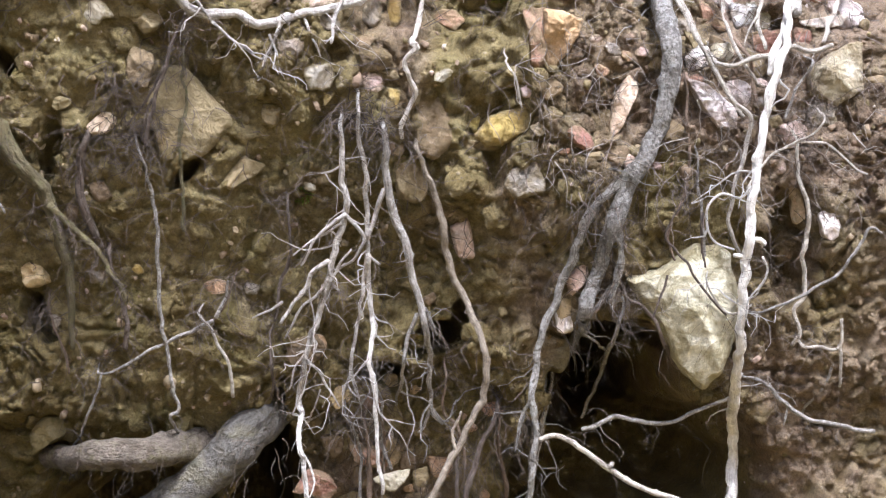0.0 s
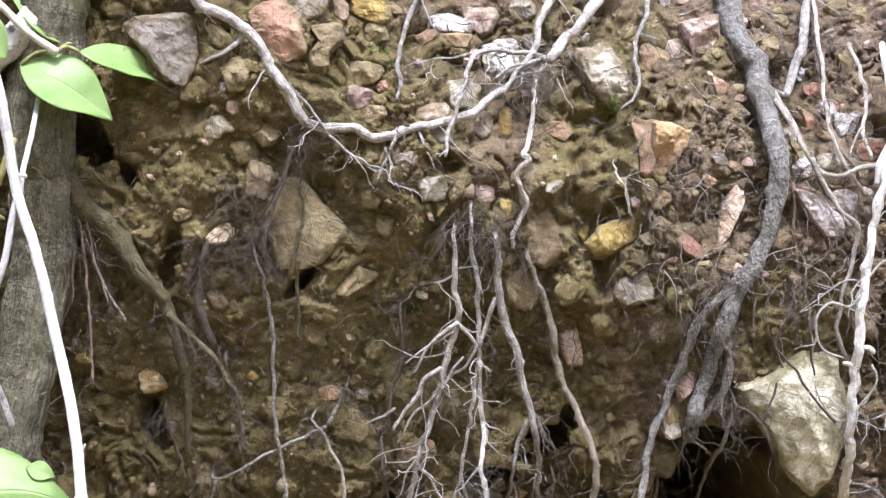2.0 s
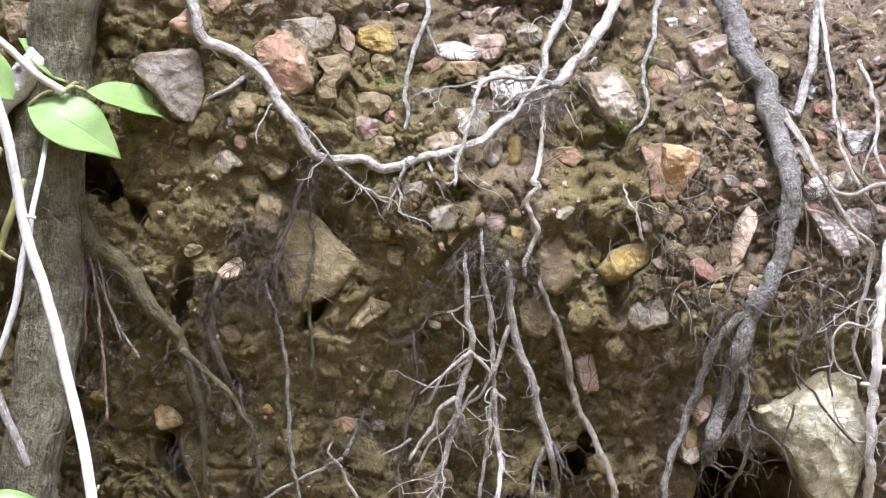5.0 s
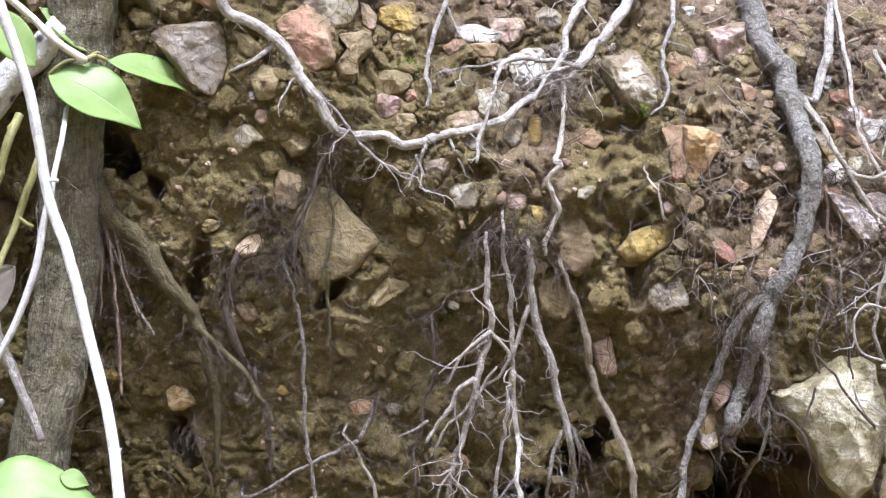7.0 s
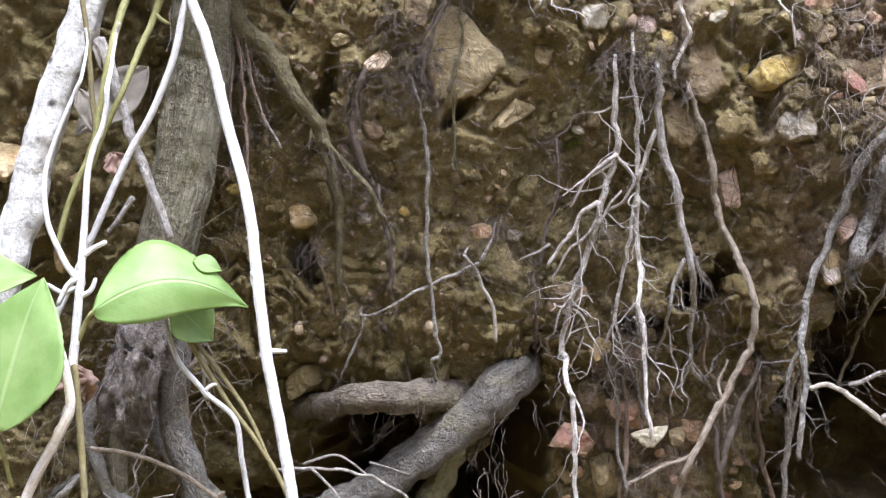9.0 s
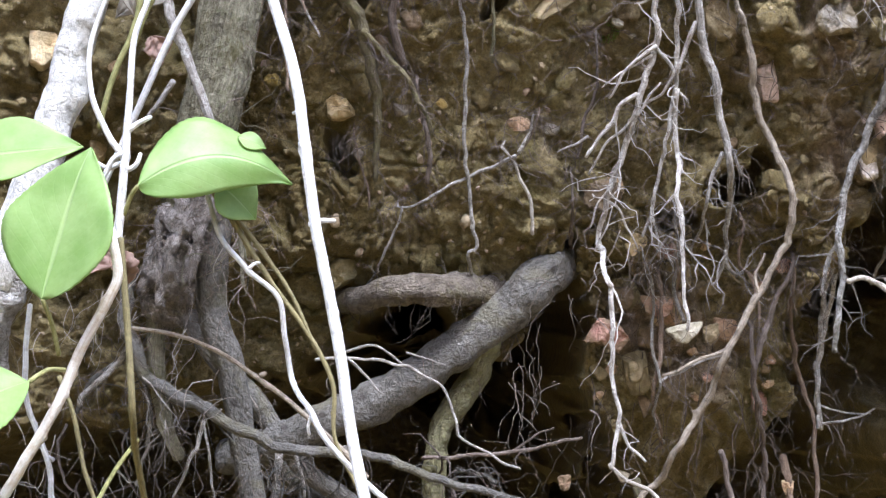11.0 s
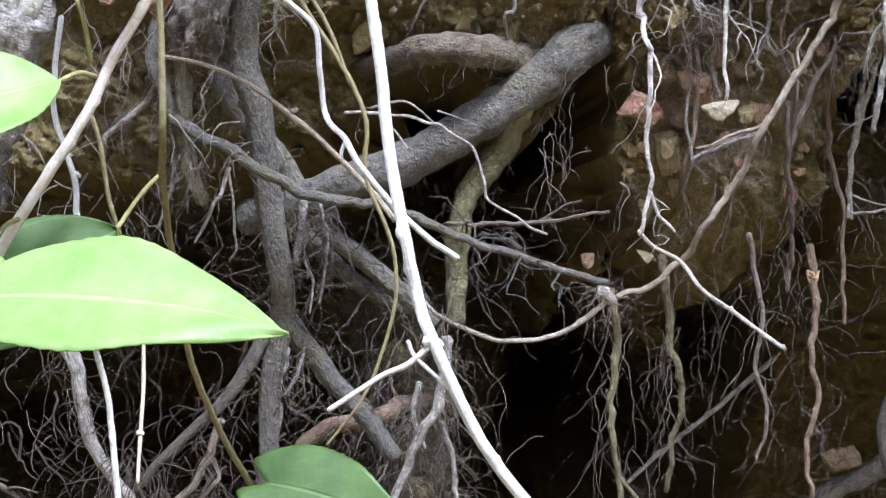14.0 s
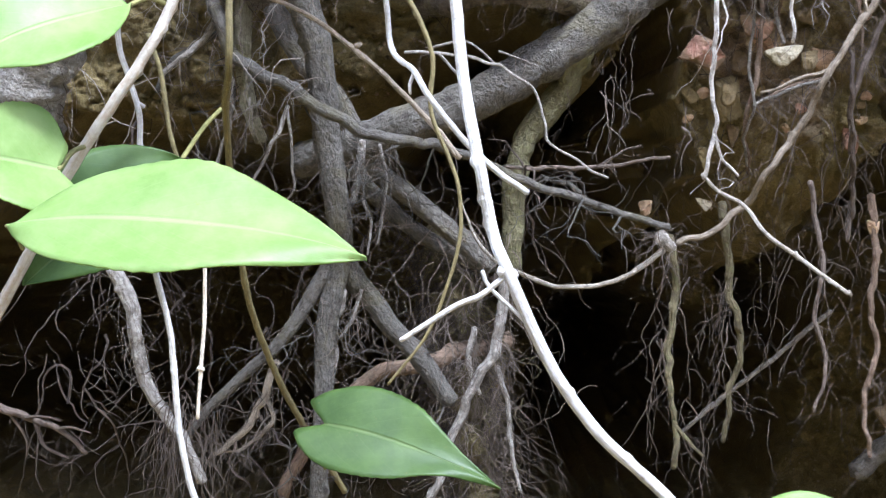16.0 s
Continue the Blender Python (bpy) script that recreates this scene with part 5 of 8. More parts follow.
root("thin root hanging in the side hollow", "grey", [(0.2601, 0.02, -0.0833), (0.2574, 0.02, -0.096), (0.2518, 0.02, -0.1101), (0.2491, 0.02, -0.1213)], 0.00087, 0.00062, [
    ([(0.2532, 0.02, -0.1044), (0.249, 0.02, -0.1101)], 0.00065, 0.00039)], fuzzy=16, seed=44)

# dark and mossy roots on the left face
root("broad mossy root slanting down the bank", "darkmoss", [(-0.162, -0.036, 0.066), (-0.156, -0.0375, 0.048), (-0.1448, -0.0334, 0.0311), (-0.1301, -0.0285, 0.0145), (-0.1179, -0.0242, -0.0036), (-0.108, -0.0199, -0.018), (-0.1022, -0.0149, -0.0391), (-0.1004, -0.0092, -0.0633), (-0.0998, -0.0031, -0.0851)], 0.0064, 0.0010, [
    ([(-0.1076, -0.0219, -0.0179), (-0.095, -0.0188, -0.031), (-0.0823, -0.0157, -0.0443), (-0.0749, -0.0113, -0.063)], 0.0017, 0.0010)], fuzzy=90, seed=46, wiggle=0.8, knobby=0.16)
root("dark decayed root lying in a groove", "dark", [(-0.0894, 0.0081, 0.038), (-0.0894, -0.0049, 0.021), (-0.0894, -0.0219, 0.012), (-0.0937, -0.0191, 0.0003), (-0.0928, -0.0154, -0.0154), (-0.0881, -0.0117, -0.0313)], 0.0034, 0.0020, fuzzy=60, seed=47, buried=True)
root("dark root streak running down the bank", "dark", [(-0.0829, 0.0192, -0.0133), (-0.0829, 0.0062, -0.0303), (-0.0829, -0.0108, -0.0393), (-0.078, -0.007, -0.0554), (-0.0744, -0.0039, -0.069), (-0.0761, 0, -0.0854)], 0.00193, 0.00118, fuzzy=20, seed=48, buried=True)
root("thin brown root on the lower face", "brown", [(-0.1101, 0.0249, -0.0375), (-0.1101, 0.0119, -0.0545), (-0.1101, -0.0051, -0.0635), (-0.1042, -0, -0.0854), (-0.1019, 0.0026, -0.0965)], 0.00085, 0.00059, fuzzy=5, seed=49, buried=True)
root("beaded threadlike root hanging straight", "moss", [(-0.0476, -0.0032, 0.0774), (-0.0476, -0.0162, 0.0604), (-0.0476, -0.0332, 0.0514), (-0.0472, -0.0278, 0.0286), (-0.0493, -0.0224, 0.0055), (-0.0486, -0.0187, -0.0102), (-0.0478, -0.0143, -0.0286)], 0.00106, 0.00081, fuzzy=20, seed=50, knobby=0.5, buried=True)
root("short broken root end standing out", "pale", [(0.0974, -0.0086, 0.0731), (0.0974, -0.0216, 0.0561), (0.0974, -0.0386, 0.0471), (0.1007, -0.037, 0.0409), (0.1041, -0.0345, 0.0308)], 0.00093, 0.00067, seed=51, buried=True)
root("thin brown root beside stones", "brown", [(-0.0249, 0.0213, -0.0267), (-0.0249, 0.0083, -0.0437), (-0.0249, -0.0087, -0.0527), (-0.033, -0.0049, -0.0689), (-0.0411, -0.0036, -0.0744)], 0.00085, 0.00059, fuzzy=10, seed=52, buried=True)
root("thin dark root among crumbs", "dark", [(-0.0014, 0.0135, 0.0107), (-0.0014, 0.0005, -0.0063), (-0.0014, -0.0165, -0.0153), (0.0005, -0.0117, -0.0358), (-0.0041, -0.0068, -0.0566), (-0.0063, -0.0037, -0.0697)], 0.00119, 0.00069, fuzzy=20, seed=53, buried=True)
root("dim thin root down the middle of the bank", "dark", [(-0.0087, 0.0268, -0.0542), (-0.0087, 0.0138, -0.0712), (-0.0087, -0.0032, -0.0802), (-0.0068, 0.0011, -0.0986), (-0.0048, 0.054, -0.1201)], 0.00109, 0.00087, fuzzy=16, seed=54, buried=True)

# roots of the undercut
root("thick knobbly root half buried in the bank", "crust", [(-0.1211, 0.06, -0.1421), (-0.1058, 0.025, -0.1397), (-0.0911, 0.006, -0.135), (-0.0769, 0, -0.1329), (-0.0639, 0.004, -0.1339), (-0.0503, 0.02, -0.1343), (-0.0328, 0.05, -0.1334)], 0.00540, 0.00849, fuzzy=60, seed=56, wiggle=0.4, knobby=0.18, twigs=8, twig=0.02)
root("very thick grey root crossing the hollow", "thick", [(0.0122, 0.09, -0.0937), (-0.005, 0.05, -0.1135), (-0.0192, 0.02, -0.1256), (-0.0332, 0.02, -0.1413), (-0.0462, 0.02, -0.1528), (-0.0618, 0.02, -0.1645), (-0.0773, 0.02, -0.1762), (-0.0956, 0.02, -0.1871), (-0.1114, 0.02, -0.1942), (-0.1324, 0.024, -0.2048), (-0.150, 0.034, -0.2135), (-0.170, 0.05, -0.221)], 0.01097, 0.0088, [
    ([(-0.1073, 0.04, -0.1906), (-0.1015, 0.04, -0.1958), (-0.0877, 0.04, -0.1937)], 0.00317, 0.00171)], fuzzy=26, seed=57, wiggle=0.4, knobby=0.15)
root("yellow-green mossy root forking down from a thick one", "mossy", [(-0.0430, 0.020, -0.153), (-0.0465, 0.026, -0.167), (-0.0501, 0.03, -0.1762), (-0.0602, 0.03, -0.1904), (-0.0662, 0.03, -0.2071), (-0.0669, 0.03, -0.229), (-0.0649, 0.03, -0.2538), (-0.0654, 0.03, -0.2607)], 0.0066, 0.00474, fuzzy=16, seed=93, wiggle=0.5, knobby=0.16)
root("bent grey root passing behind others", "thick", [(-0.1884, 0.03, -0.1502), (-0.176, 0.03, -0.1706), (-0.1584, 0.03, -0.1878), (-0.1435, 0.03, -0.2054), (-0.1286, 0.03, -0.2229), (-0.1114, 0.03, -0.235), (-0.0942, 0.03, -0.247), (-0.074, 0.03, -0.2615)], 0.00518, 0.00427, fuzzy=26, seed=58, wiggle=0.5)
root("grey root in the dark of the hollow", "thick", [(-0.1563, 0.05, -0.209), (-0.132, 0.05, -0.2346), (-0.1085, 0.05, -0.2506), (-0.0884, 0.05, -0.2586), (-0.0742, 0.05, -0.263)], 0.00461, 0.00365, fuzzy=20, seed=59, wiggle=0.5)
root("long lateral root crossing in front of the hollow", "thick", [(-0.2121, 0, -0.1319), (-0.2084, -0.02, -0.1515), (-0.2017, -0.03, -0.1667), (-0.1931, -0.03, -0.1819), (-0.1718, -0.04, -0.1891), (-0.1564, -0.04, -0.198), (-0.1364, -0.04, -0.2055), (-0.117, -0.035, -0.2082), (-0.0979, -0.02, -0.2095), (-0.0772, -0.02, -0.2157), (-0.0567, -0.02, -0.221), (-0.031, -0.02, -0.2268), (-0.0001, -0.02, -0.2337)], 0.00327, 0.00155, [
    ([(-0.1749, -0.02, -0.1886), (-0.1802, -0.02, -0.1853), (-0.1875, -0.02, -0.1872), (-0.1938, -0.02, -0.1865)], 0.00154, 0.00077),
    ([(-0.1181, -0.02, -0.2082), (-0.1276, -0.02, -0.2146), (-0.1261, -0.02, -0.232), (-0.1261, -0.02, -0.2471)], 0.00081, 0.00046),
    ([(-0.206, -0.01, -0.1681), (-0.218, -0.01, -0.1767), (-0.2273, -0.01, -0.1864), (-0.2316, -0.01, -0.1969)], 0.00156, 0.00100),
    ([(-0.0381, 0, -0.2224), (-0.0463, 0, -0.2179), (-0.0568, 0, -0.2163)], 0.00119, 0.00071)], fuzzy=80, seed=60, hair=0.025, twigs=28, twig=0.042)
root("thin root stretched across the hollow", "dark", [(-0.0727, 0.02, -0.214), (-0.0436, 0.02, -0.2114), (-0.0199, 0.02, -0.2075), (0.0034, 0.02, -0.2007)], 0.00105, 0.00082, [
    ([(-0.0304, 0.02, -0.2095), (-0.018, 0.02, -0.1999), (-0.0103, 0.02, -0.1966)], 0.00061, 0.00037)], fuzzy=13, seed=61)
root("curving pale root joining a stem", "pale", [(0.0084, 0.02, -0.2408), (-0.0051, 0.02, -0.2543), (-0.0256, 0.02, -0.2646), (-0.0441, 0.02, -0.2662), (-0.0605, 0.02, -0.2622), (-0.0743, 0.02, -0.2568)], 0.00129, 0.00105, [
    ([(-0.0743, 0.02, -0.2568), (-0.083, 0.02, -0.2482), (-0.091, 0.02, -0.2329)], 0.00086, 0.00049)], fuzzy=14, seed=62, wiggle=0.5)
root("mossy root hanging from a knot", "moss", [(0.0068, 0.02, -0.2377), (0.0126, 0.02, -0.2586), (0.0124, 0.02, -0.2801), (0.0138, 0.02, -0.3014), (0.0197, 0.02, -0.3278), (0.0208, 0.02, -0.3465)], 0.00199, 0.00129, [
    ([(0.0186, 0.02, -0.3252), (0.0259, 0.02, -0.3321), (0.0333, 0.02, -0.3387)], 0.00110, 0.00074)], fuzzy=13, seed=63)
root("root knot with frayed fibres", "grey", [(0.0015, 0.02, -0.2382), (0.0057, 0.02, -0.241), (0.01, 0.02, -0.2441)], 0.00398, 0.00234, fuzzy=40, seed=64, wiggle=0.4)
root("thin brown rootlet straying over the hollow", "grey", [(-0.1234, -0.01, -0.1685), (-0.107, -0.01, -0.167), (-0.0917, -0.01, -0.1682), (-0.08, -0.01, -0.1705), (-0.0653, -0.01, -0.1786), (-0.0591, -0.01, -0.1908), (-0.0544, -0.01, -0.2019), (-0.0397, -0.01, -0.209), (-0.0277, -0.01, -0.2141)], 0.00078, 0.00056, [
    ([(-0.1123, -0.01, -0.1654), (-0.0987, -0.01, -0.1607), (-0.0895, -0.01, -0.1642), (-0.0813, -0.01, -0.1699)], 0.00070, 0.00047),
    ([(-0.1083, -0.01, -0.1671), (-0.1013, -0.01, -0.1741), (-0.0936, -0.01, -0.1811)], 0.00082, 0.00047),
    ([(-0.0819, -0.01, -0.1636), (-0.0741, -0.01, -0.1654), (-0.0636, -0.01, -0.1683)], 0.00058, 0.00035)], fuzzy=10, seed=65)
root("frayed grey root hanging into the hollow", "grey", [(-0.2411, -0.02, -0.2753), (-0.2316, -0.02, -0.2918), (-0.2269, -0.02, -0.314), (-0.2168, -0.02, -0.3331), (-0.2013, -0.02, -0.3516), (-0.1923, -0.02, -0.3659)], 0.00350, 0.00242, fuzzy=60, seed=66, hair=0.03, wiggle=0.6)
root("frayed root bundle deep in the hollow", "grey", [(-0.0676, 0, -0.266), (-0.0683, 0, -0.2842), (-0.0705, 0, -0.2999), (-0.0805, 0, -0.3269), (-0.0881, 0, -0.3537), (-0.0913, 0, -0.3723)], 0.00270, 0.00181, [
    ([(-0.0664, 0.02, -0.3071), (-0.0592, 0.02, -0.325), (-0.056, 0.02, -0.3434), (-0.0498, 0.02, -0.3642)], 0.00146, 0.00085),
    ([(-0.0789, 0.02, -0.2898), (-0.0798, 0.02, -0.3058), (-0.0729, 0.02, -0.3211)], 0.00162, 0.00105)], fuzzy=120, seed=67, hair=0.03)
root("brown root slanting across the hollow", "brown", [(-0.0595, 0.08, -0.2992), (-0.0849, 0.05, -0.3057), (-0.1008, 0.03, -0.3097), (-0.1189, 0.03, -0.3165), (-0.1338, 0.03, -0.3289), (-0.1527, 0.03, -0.3552), (-0.161, 0.03, -0.3805)], 0.00453, 0.00307, fuzzy=60, seed=68, hair=0.03)
root("frayed brown root in the lower hollow", "tan", [(-0.1662, -0.01, -0.3113), (-0.1697, -0.01, -0.327), (-0.1758, -0.01, -0.343), (-0.1899, -0.01, -0.3547)], 0.00200, 0.00134, [
    ([(-0.1697, -0.01, -0.327), (-0.1662, -0.01, -0.3369), (-0.175, -0.01, -0.3506), (-0.1849, -0.01, -0.3542)], 0.00116, 0.00058)], fuzzy=60, seed=69, hair=0.02)
root("bowed grey root deep in the side hollow", "thick", [(0.1796, 0.08, -0.2549), (0.1645, 0.08, -0.2795), (0.1604, 0.08, -0.2973), (0.1655, 0.08, -0.3202), (0.1754, 0.08, -0.3325)], 0.00381, 0.00280, fuzzy=20, seed=70, wiggle=0.4)
root("thick root end low in the hollow", "thick", [(0.2001, 0.13, -0.3071), (0.177, 0.13, -0.3246), (0.1536, 0.13, -0.339), (0.1366, 0.13, -0.356)], 0.00623, 0.00542, fuzzy=20, seed=71, wiggle=0.4)
root("dim straight root leaning in the hollow", "grey", [(0.111, 0.12, -0.2705), (0.0888, 0.12, -0.2938), (0.0607, 0.12, -0.3206), (0.0357, 0.12, -0.3472)], 0.00147, 0.00120, fuzzy=10, seed=72, wiggle=0.4)
root("tangled side root reaching into the hollow", "dark", [(-0.2957, 0, -0.3442), (-0.2797, 0, -0.3503), (-0.2638, 0, -0.3538), (-0.2488, 0, -0.3627)], 0.00203, 0.00102, [
    ([(-0.2744, 0, -0.351), (-0.2682, 0, -0.3621), (-0.2575, 0, -0.3662)], 0.00106, 0.00059),
    ([(-0.2797, 0, -0.3503), (-0.2700, -0.004, -0.3478), (-0.2610, -0.006, -0.3490)], 0.0009, 0.0004),
    ([(-0.2638, 0, -0.3538), (-0.2560, -0.003, -0.3520), (-0.2480, -0.005, -0.3535)], 0.0008, 0.0004),
    ([(-0.2870, 0, -0.3475), (-0.2790, 0.002, -0.3570), (-0.2760, 0.002, -0.3680)], 0.0009, 0.0004)], fuzzy=24, seed=73, hair=0.025)
root("root hanging down the earth column", "brown", [(0.0363, 0.0501, -0.0965), (0.0363, 0.0371, -0.1135), (0.0363, 0.0201, -0.1225), (0.0389, 0.0213, -0.144), (0.0386, 0.0213, -0.1657), (0.0376, 0.0274, -0.1822), (0.0458, 0.048, -0.2048)], 0.00149, 0.00099, [
    ([(0.0406, 0.023, -0.1738), (0.0548, 0.0213, -0.1635), (0.0734, 0.0213, -0.1557)], 0.00100, 0.00062)], fuzzy=30, seed=74, buried=True)
root("root hanging over red stones", "grey", [(0.0386, 0.0216, -0.0663), (0.0386, 0.0086, -0.0833), (0.0386, -0.0084, -0.0923), (0.0436, 0.0092, -0.1119), (0.0446, 0.0193, -0.1275), (0.0494, 0.0193, -0.1435)], 0.00120, 0.00083, fuzzy=24, seed=75, buried=True)
root("dark root hanging on the earth column", "dark", [(0.1002, 0.0464, -0.0877), (0.1002, 0.0334, -0.1047), (0.1002, 0.0164, -0.1137), (0.09, 0.0193, -0.1412), (0.0846, 0.0196, -0.1686), (0.0923, 0.0372, -0.1961), (0.0967, 0.046, -0.2214)], 0.00198, 0.00123, fuzzy=20, seed=76, hair=0.03, buried=True)
root("grey root hanging beside the earth column", "grey", [(0.13, 0.07, -0.0708), (0.13, 0.057, -0.0878), (0.13, 0.04, -0.0968), (0.1269, 0.04, -0.1193), (0.1213, 0.04, -0.1502), (0.1198, 0.04, -0.1781), (0.1219, 0.04, -0.1946)], 0.00179, 0.00110, [
    ([(0.1204, 0.04, -0.1919), (0.1369, 0.04, -0.1882), (0.1478, 0.04, -0.1821)], 0.00077, 0.00051)], fuzzy=16, seed=77, hair=0.03, buried=True)
root("thin root hanging among rootlets", "brown", [(0.0741, 0.0415, -0.0706), (0.0741, 0.0285, -0.0876), (0.0741, 0.0115, -0.0966), (0.0732, 0.016, -0.1152), (0.082, 0.0178, -0.1227), (0.0857, 0.0183, -0.1415)], 0.00111, 0.00071, fuzzy=30, seed=78, buried=True)
root("earthy mass of matted roots at the back of the hollow", "darkmoss", [(-0.0989, 0.09, -0.2529), (-0.0906, 0.07, -0.277), (-0.0835, 0.07, -0.305), (-0.0759, 0.07, -0.3387), (-0.0674, 0.07, -0.381)], 0.0118, 0.0100, fuzzy=900, seed=79, wiggle=1.0, knobby=0.45, hair=0.035, twigs=110, twig=0.05)
root("frayed grey root dangling in the hollow", "grey", [(-0.1461, -0.01, -0.2717), (-0.1389, -0.01, -0.2799), (-0.1414, -0.01, -0.2917), (-0.1409, -0.01, -0.3122), (-0.1425, -0.01, -0.3356)], 0.00146, 0.00090, [
    ([(-0.1317, -0.01, -0.2754), (-0.1353, -0.01, -0.2911), (-0.1396, -0.01, -0.2993)], 0.00094, 0.00059)], fuzzy=40, seed=80, hair=0.02)
root("grey root bent like a hook", "grey", [(-0.2071, -0.02, -0.1652), (-0.2114, -0.02, -0.1731), (-0.2206, -0.02, -0.1816), (-0.2263, -0.02, -0.1879), (-0.2275, -0.02, -0.1931)], 0.00176, 0.00121, fuzzy=20, seed=81, hair=0.02)
root("thin grey roots dangling from the lateral root", "grey", [(-0.1714, -0.02, -0.198), (-0.1751, -0.02, -0.2109), (-0.1802, -0.02, -0.224), (-0.1831, -0.02, -0.2331)], 0.00110, 0.00066, [
    ([(-0.1717, -0.02, -0.1993), (-0.1682, -0.02, -0.2102), (-0.1677, -0.02, -0.2227), (-0.1655, -0.02, -0.2326), (-0.1675, -0.02, -0.2378)], 0.00069, 0.00046),
    ([(-0.2011, -0.02, -0.1759), (-0.1967, -0.02, -0.1905), (-0.196, -0.02, -0.208), (-0.1993, -0.02, -0.2209), (-0.2012, -0.02, -0.2273)], 0.00115, 0.00069),
    ([(-0.184, -0.02, -0.1967), (-0.1881, -0.02, -0.2072), (-0.1881, -0.02, -0.2197)], 0.00058, 0.00035)], fuzzy=40, seed=82, hair=0.02)
root("thin grey root dangling beside the stem", "grey", [(-0.1299, -0.02, -0.2102), (-0.1261, -0.02, -0.2236), (-0.1246, -0.02, -0.2386), (-0.1262, -0.02, -0.2539)], 0.00077, 0.00044, [
    ([(-0.1351, -0.02, -0.2346), (-0.1311, -0.02, -0.2443), (-0.1307, -0.02, -0.2594)], 0.00069, 0.00046)], fuzzy=16, seed=83, hair=0.02)
root("crooked root below the lateral root", "grey", [(-0.1382, -0.01, -0.2095), (-0.1374, -0.01, -0.2222), (-0.1385, -0.01, -0.2325), (-0.1438, -0.01, -0.2433), (-0.1481, -0.01, -0.2519)], 0.00190, 0.00112, fuzzy=12, seed=84)
root("dark root hanging on the side of the earth column", "dark", [(0.0819, 0.0473, -0.1202), (0.0819, 0.0343, -0.1372), (0.0819, 0.0173, -0.1462), (0.0831, 0.0174, -0.1672), (0.0888, 0.0277, -0.1879), (0.0955, 0.044, -0.2092), (0.0956, 0.044, -0.2313)], 0.00157, 0.00109, fuzzy=16, seed=85, hair=0.025, buried=True)
root("brown root hanging on the side of the earth column", "brown", [(0.1013, 0.0497, -0.0945), (0.1013, 0.0367, -0.1115), (0.1013, 0.0197, -0.1205), (0.1041, 0.0369, -0.143), (0.1112, 0.042, -0.1667), (0.1181, 0.042, -0.1907), (0.1199, 0.042, -0.2153), (0.1249, 0.042, -0.2452)], 0.00145, 0.00097, fuzzy=16, seed=86, hair=0.025, buried=True)
root("grey root hanging straight by the earth column", "grey", [(0.1233, 0.07, -0.0715), (0.1233, 0.057, -0.0885), (0.1233, 0.04, -0.0975), (0.1218, 0.04, -0.1248), (0.1195, 0.04, -0.1523), (0.1201, 0.04, -0.1796), (0.1201, 0.04, -0.1933)], 0.00162, 0.00108, [
    ([(0.1207, 0.04, -0.1823), (0.133, 0.04, -0.1853), (0.1455, 0.04, -0.1856)], 0.00063, 0.00038)], fuzzy=13, seed=87, hair=0.025, buried=True)
root("thin grey root dangling on the earth column", "grey", [(0.0274, 0.0335, -0.0896), (0.0274, 0.0205, -0.1066), (0.0274, 0.0035, -0.1156), (0.0349, 0.0193, -0.1369), (0.035, 0.0193, -0.1581), (0.04, 0.0214, -0.1749), (0.0387, 0.031, -0.1895), (0.0465, 0.046, -0.2052)], 0.00095, 0.00061, [
    ([(0.039, 0.0209, -0.1736), (0.0534, 0.0193, -0.1645), (0.0701, 0.0193, -0.1577)], 0.00086, 0.00061)], fuzzy=30, seed=88, hair=0.015, buried=True)
root("thin brown root dangling on the earth column", "brown", [(0.0411, 0.033, -0.0833), (0.0411, 0.02, -0.1003), (0.0411, 0.003, -0.1093), (0.0469, 0.0213, -0.1304), (0.0461, 0.0213, -0.1517)], 0.00095, 0.00058, fuzzy=30, seed=89, hair=0.015, buried=True)
root("dark root hanging at the foot of the column", "dark", [(0.0712, 0.03, -0.2056), (0.0772, 0.03, -0.2268), (0.0819, 0.03, -0.248), (0.0812, 0.03, -0.2698), (0.0886, 0.03, -0.291), (0.0852, 0.03, -0.3131)], 0.00142, 0.00083, fuzzy=16, seed=90, hair=0.03)
root("mossy root dangling at the foot of the column", "darkmoss", [(0.0292, 0.02, -0.2198), (0.0338, 0.02, -0.2408), (0.0383, 0.02, -0.2618), (0.0456, 0.02, -0.2826), (0.0425, 0.02, -0.307), (0.042, 0.02, -0.3313)], 0.00210, 0.00117, fuzzy=13, seed=91, hair=0.03)
root("dim root bundle behind the column", "brown", [(0.1059, 0.05, -0.2085), (0.111, 0.05, -0.2331), (0.1119, 0.05, -0.2581), (0.117, 0.05, -0.2828), (0.1138, 0.05, -0.3083), (0.1206, 0.05, -0.3357)], 0.00195, 0.00110, fuzzy=20, seed=92, hair=0.035)

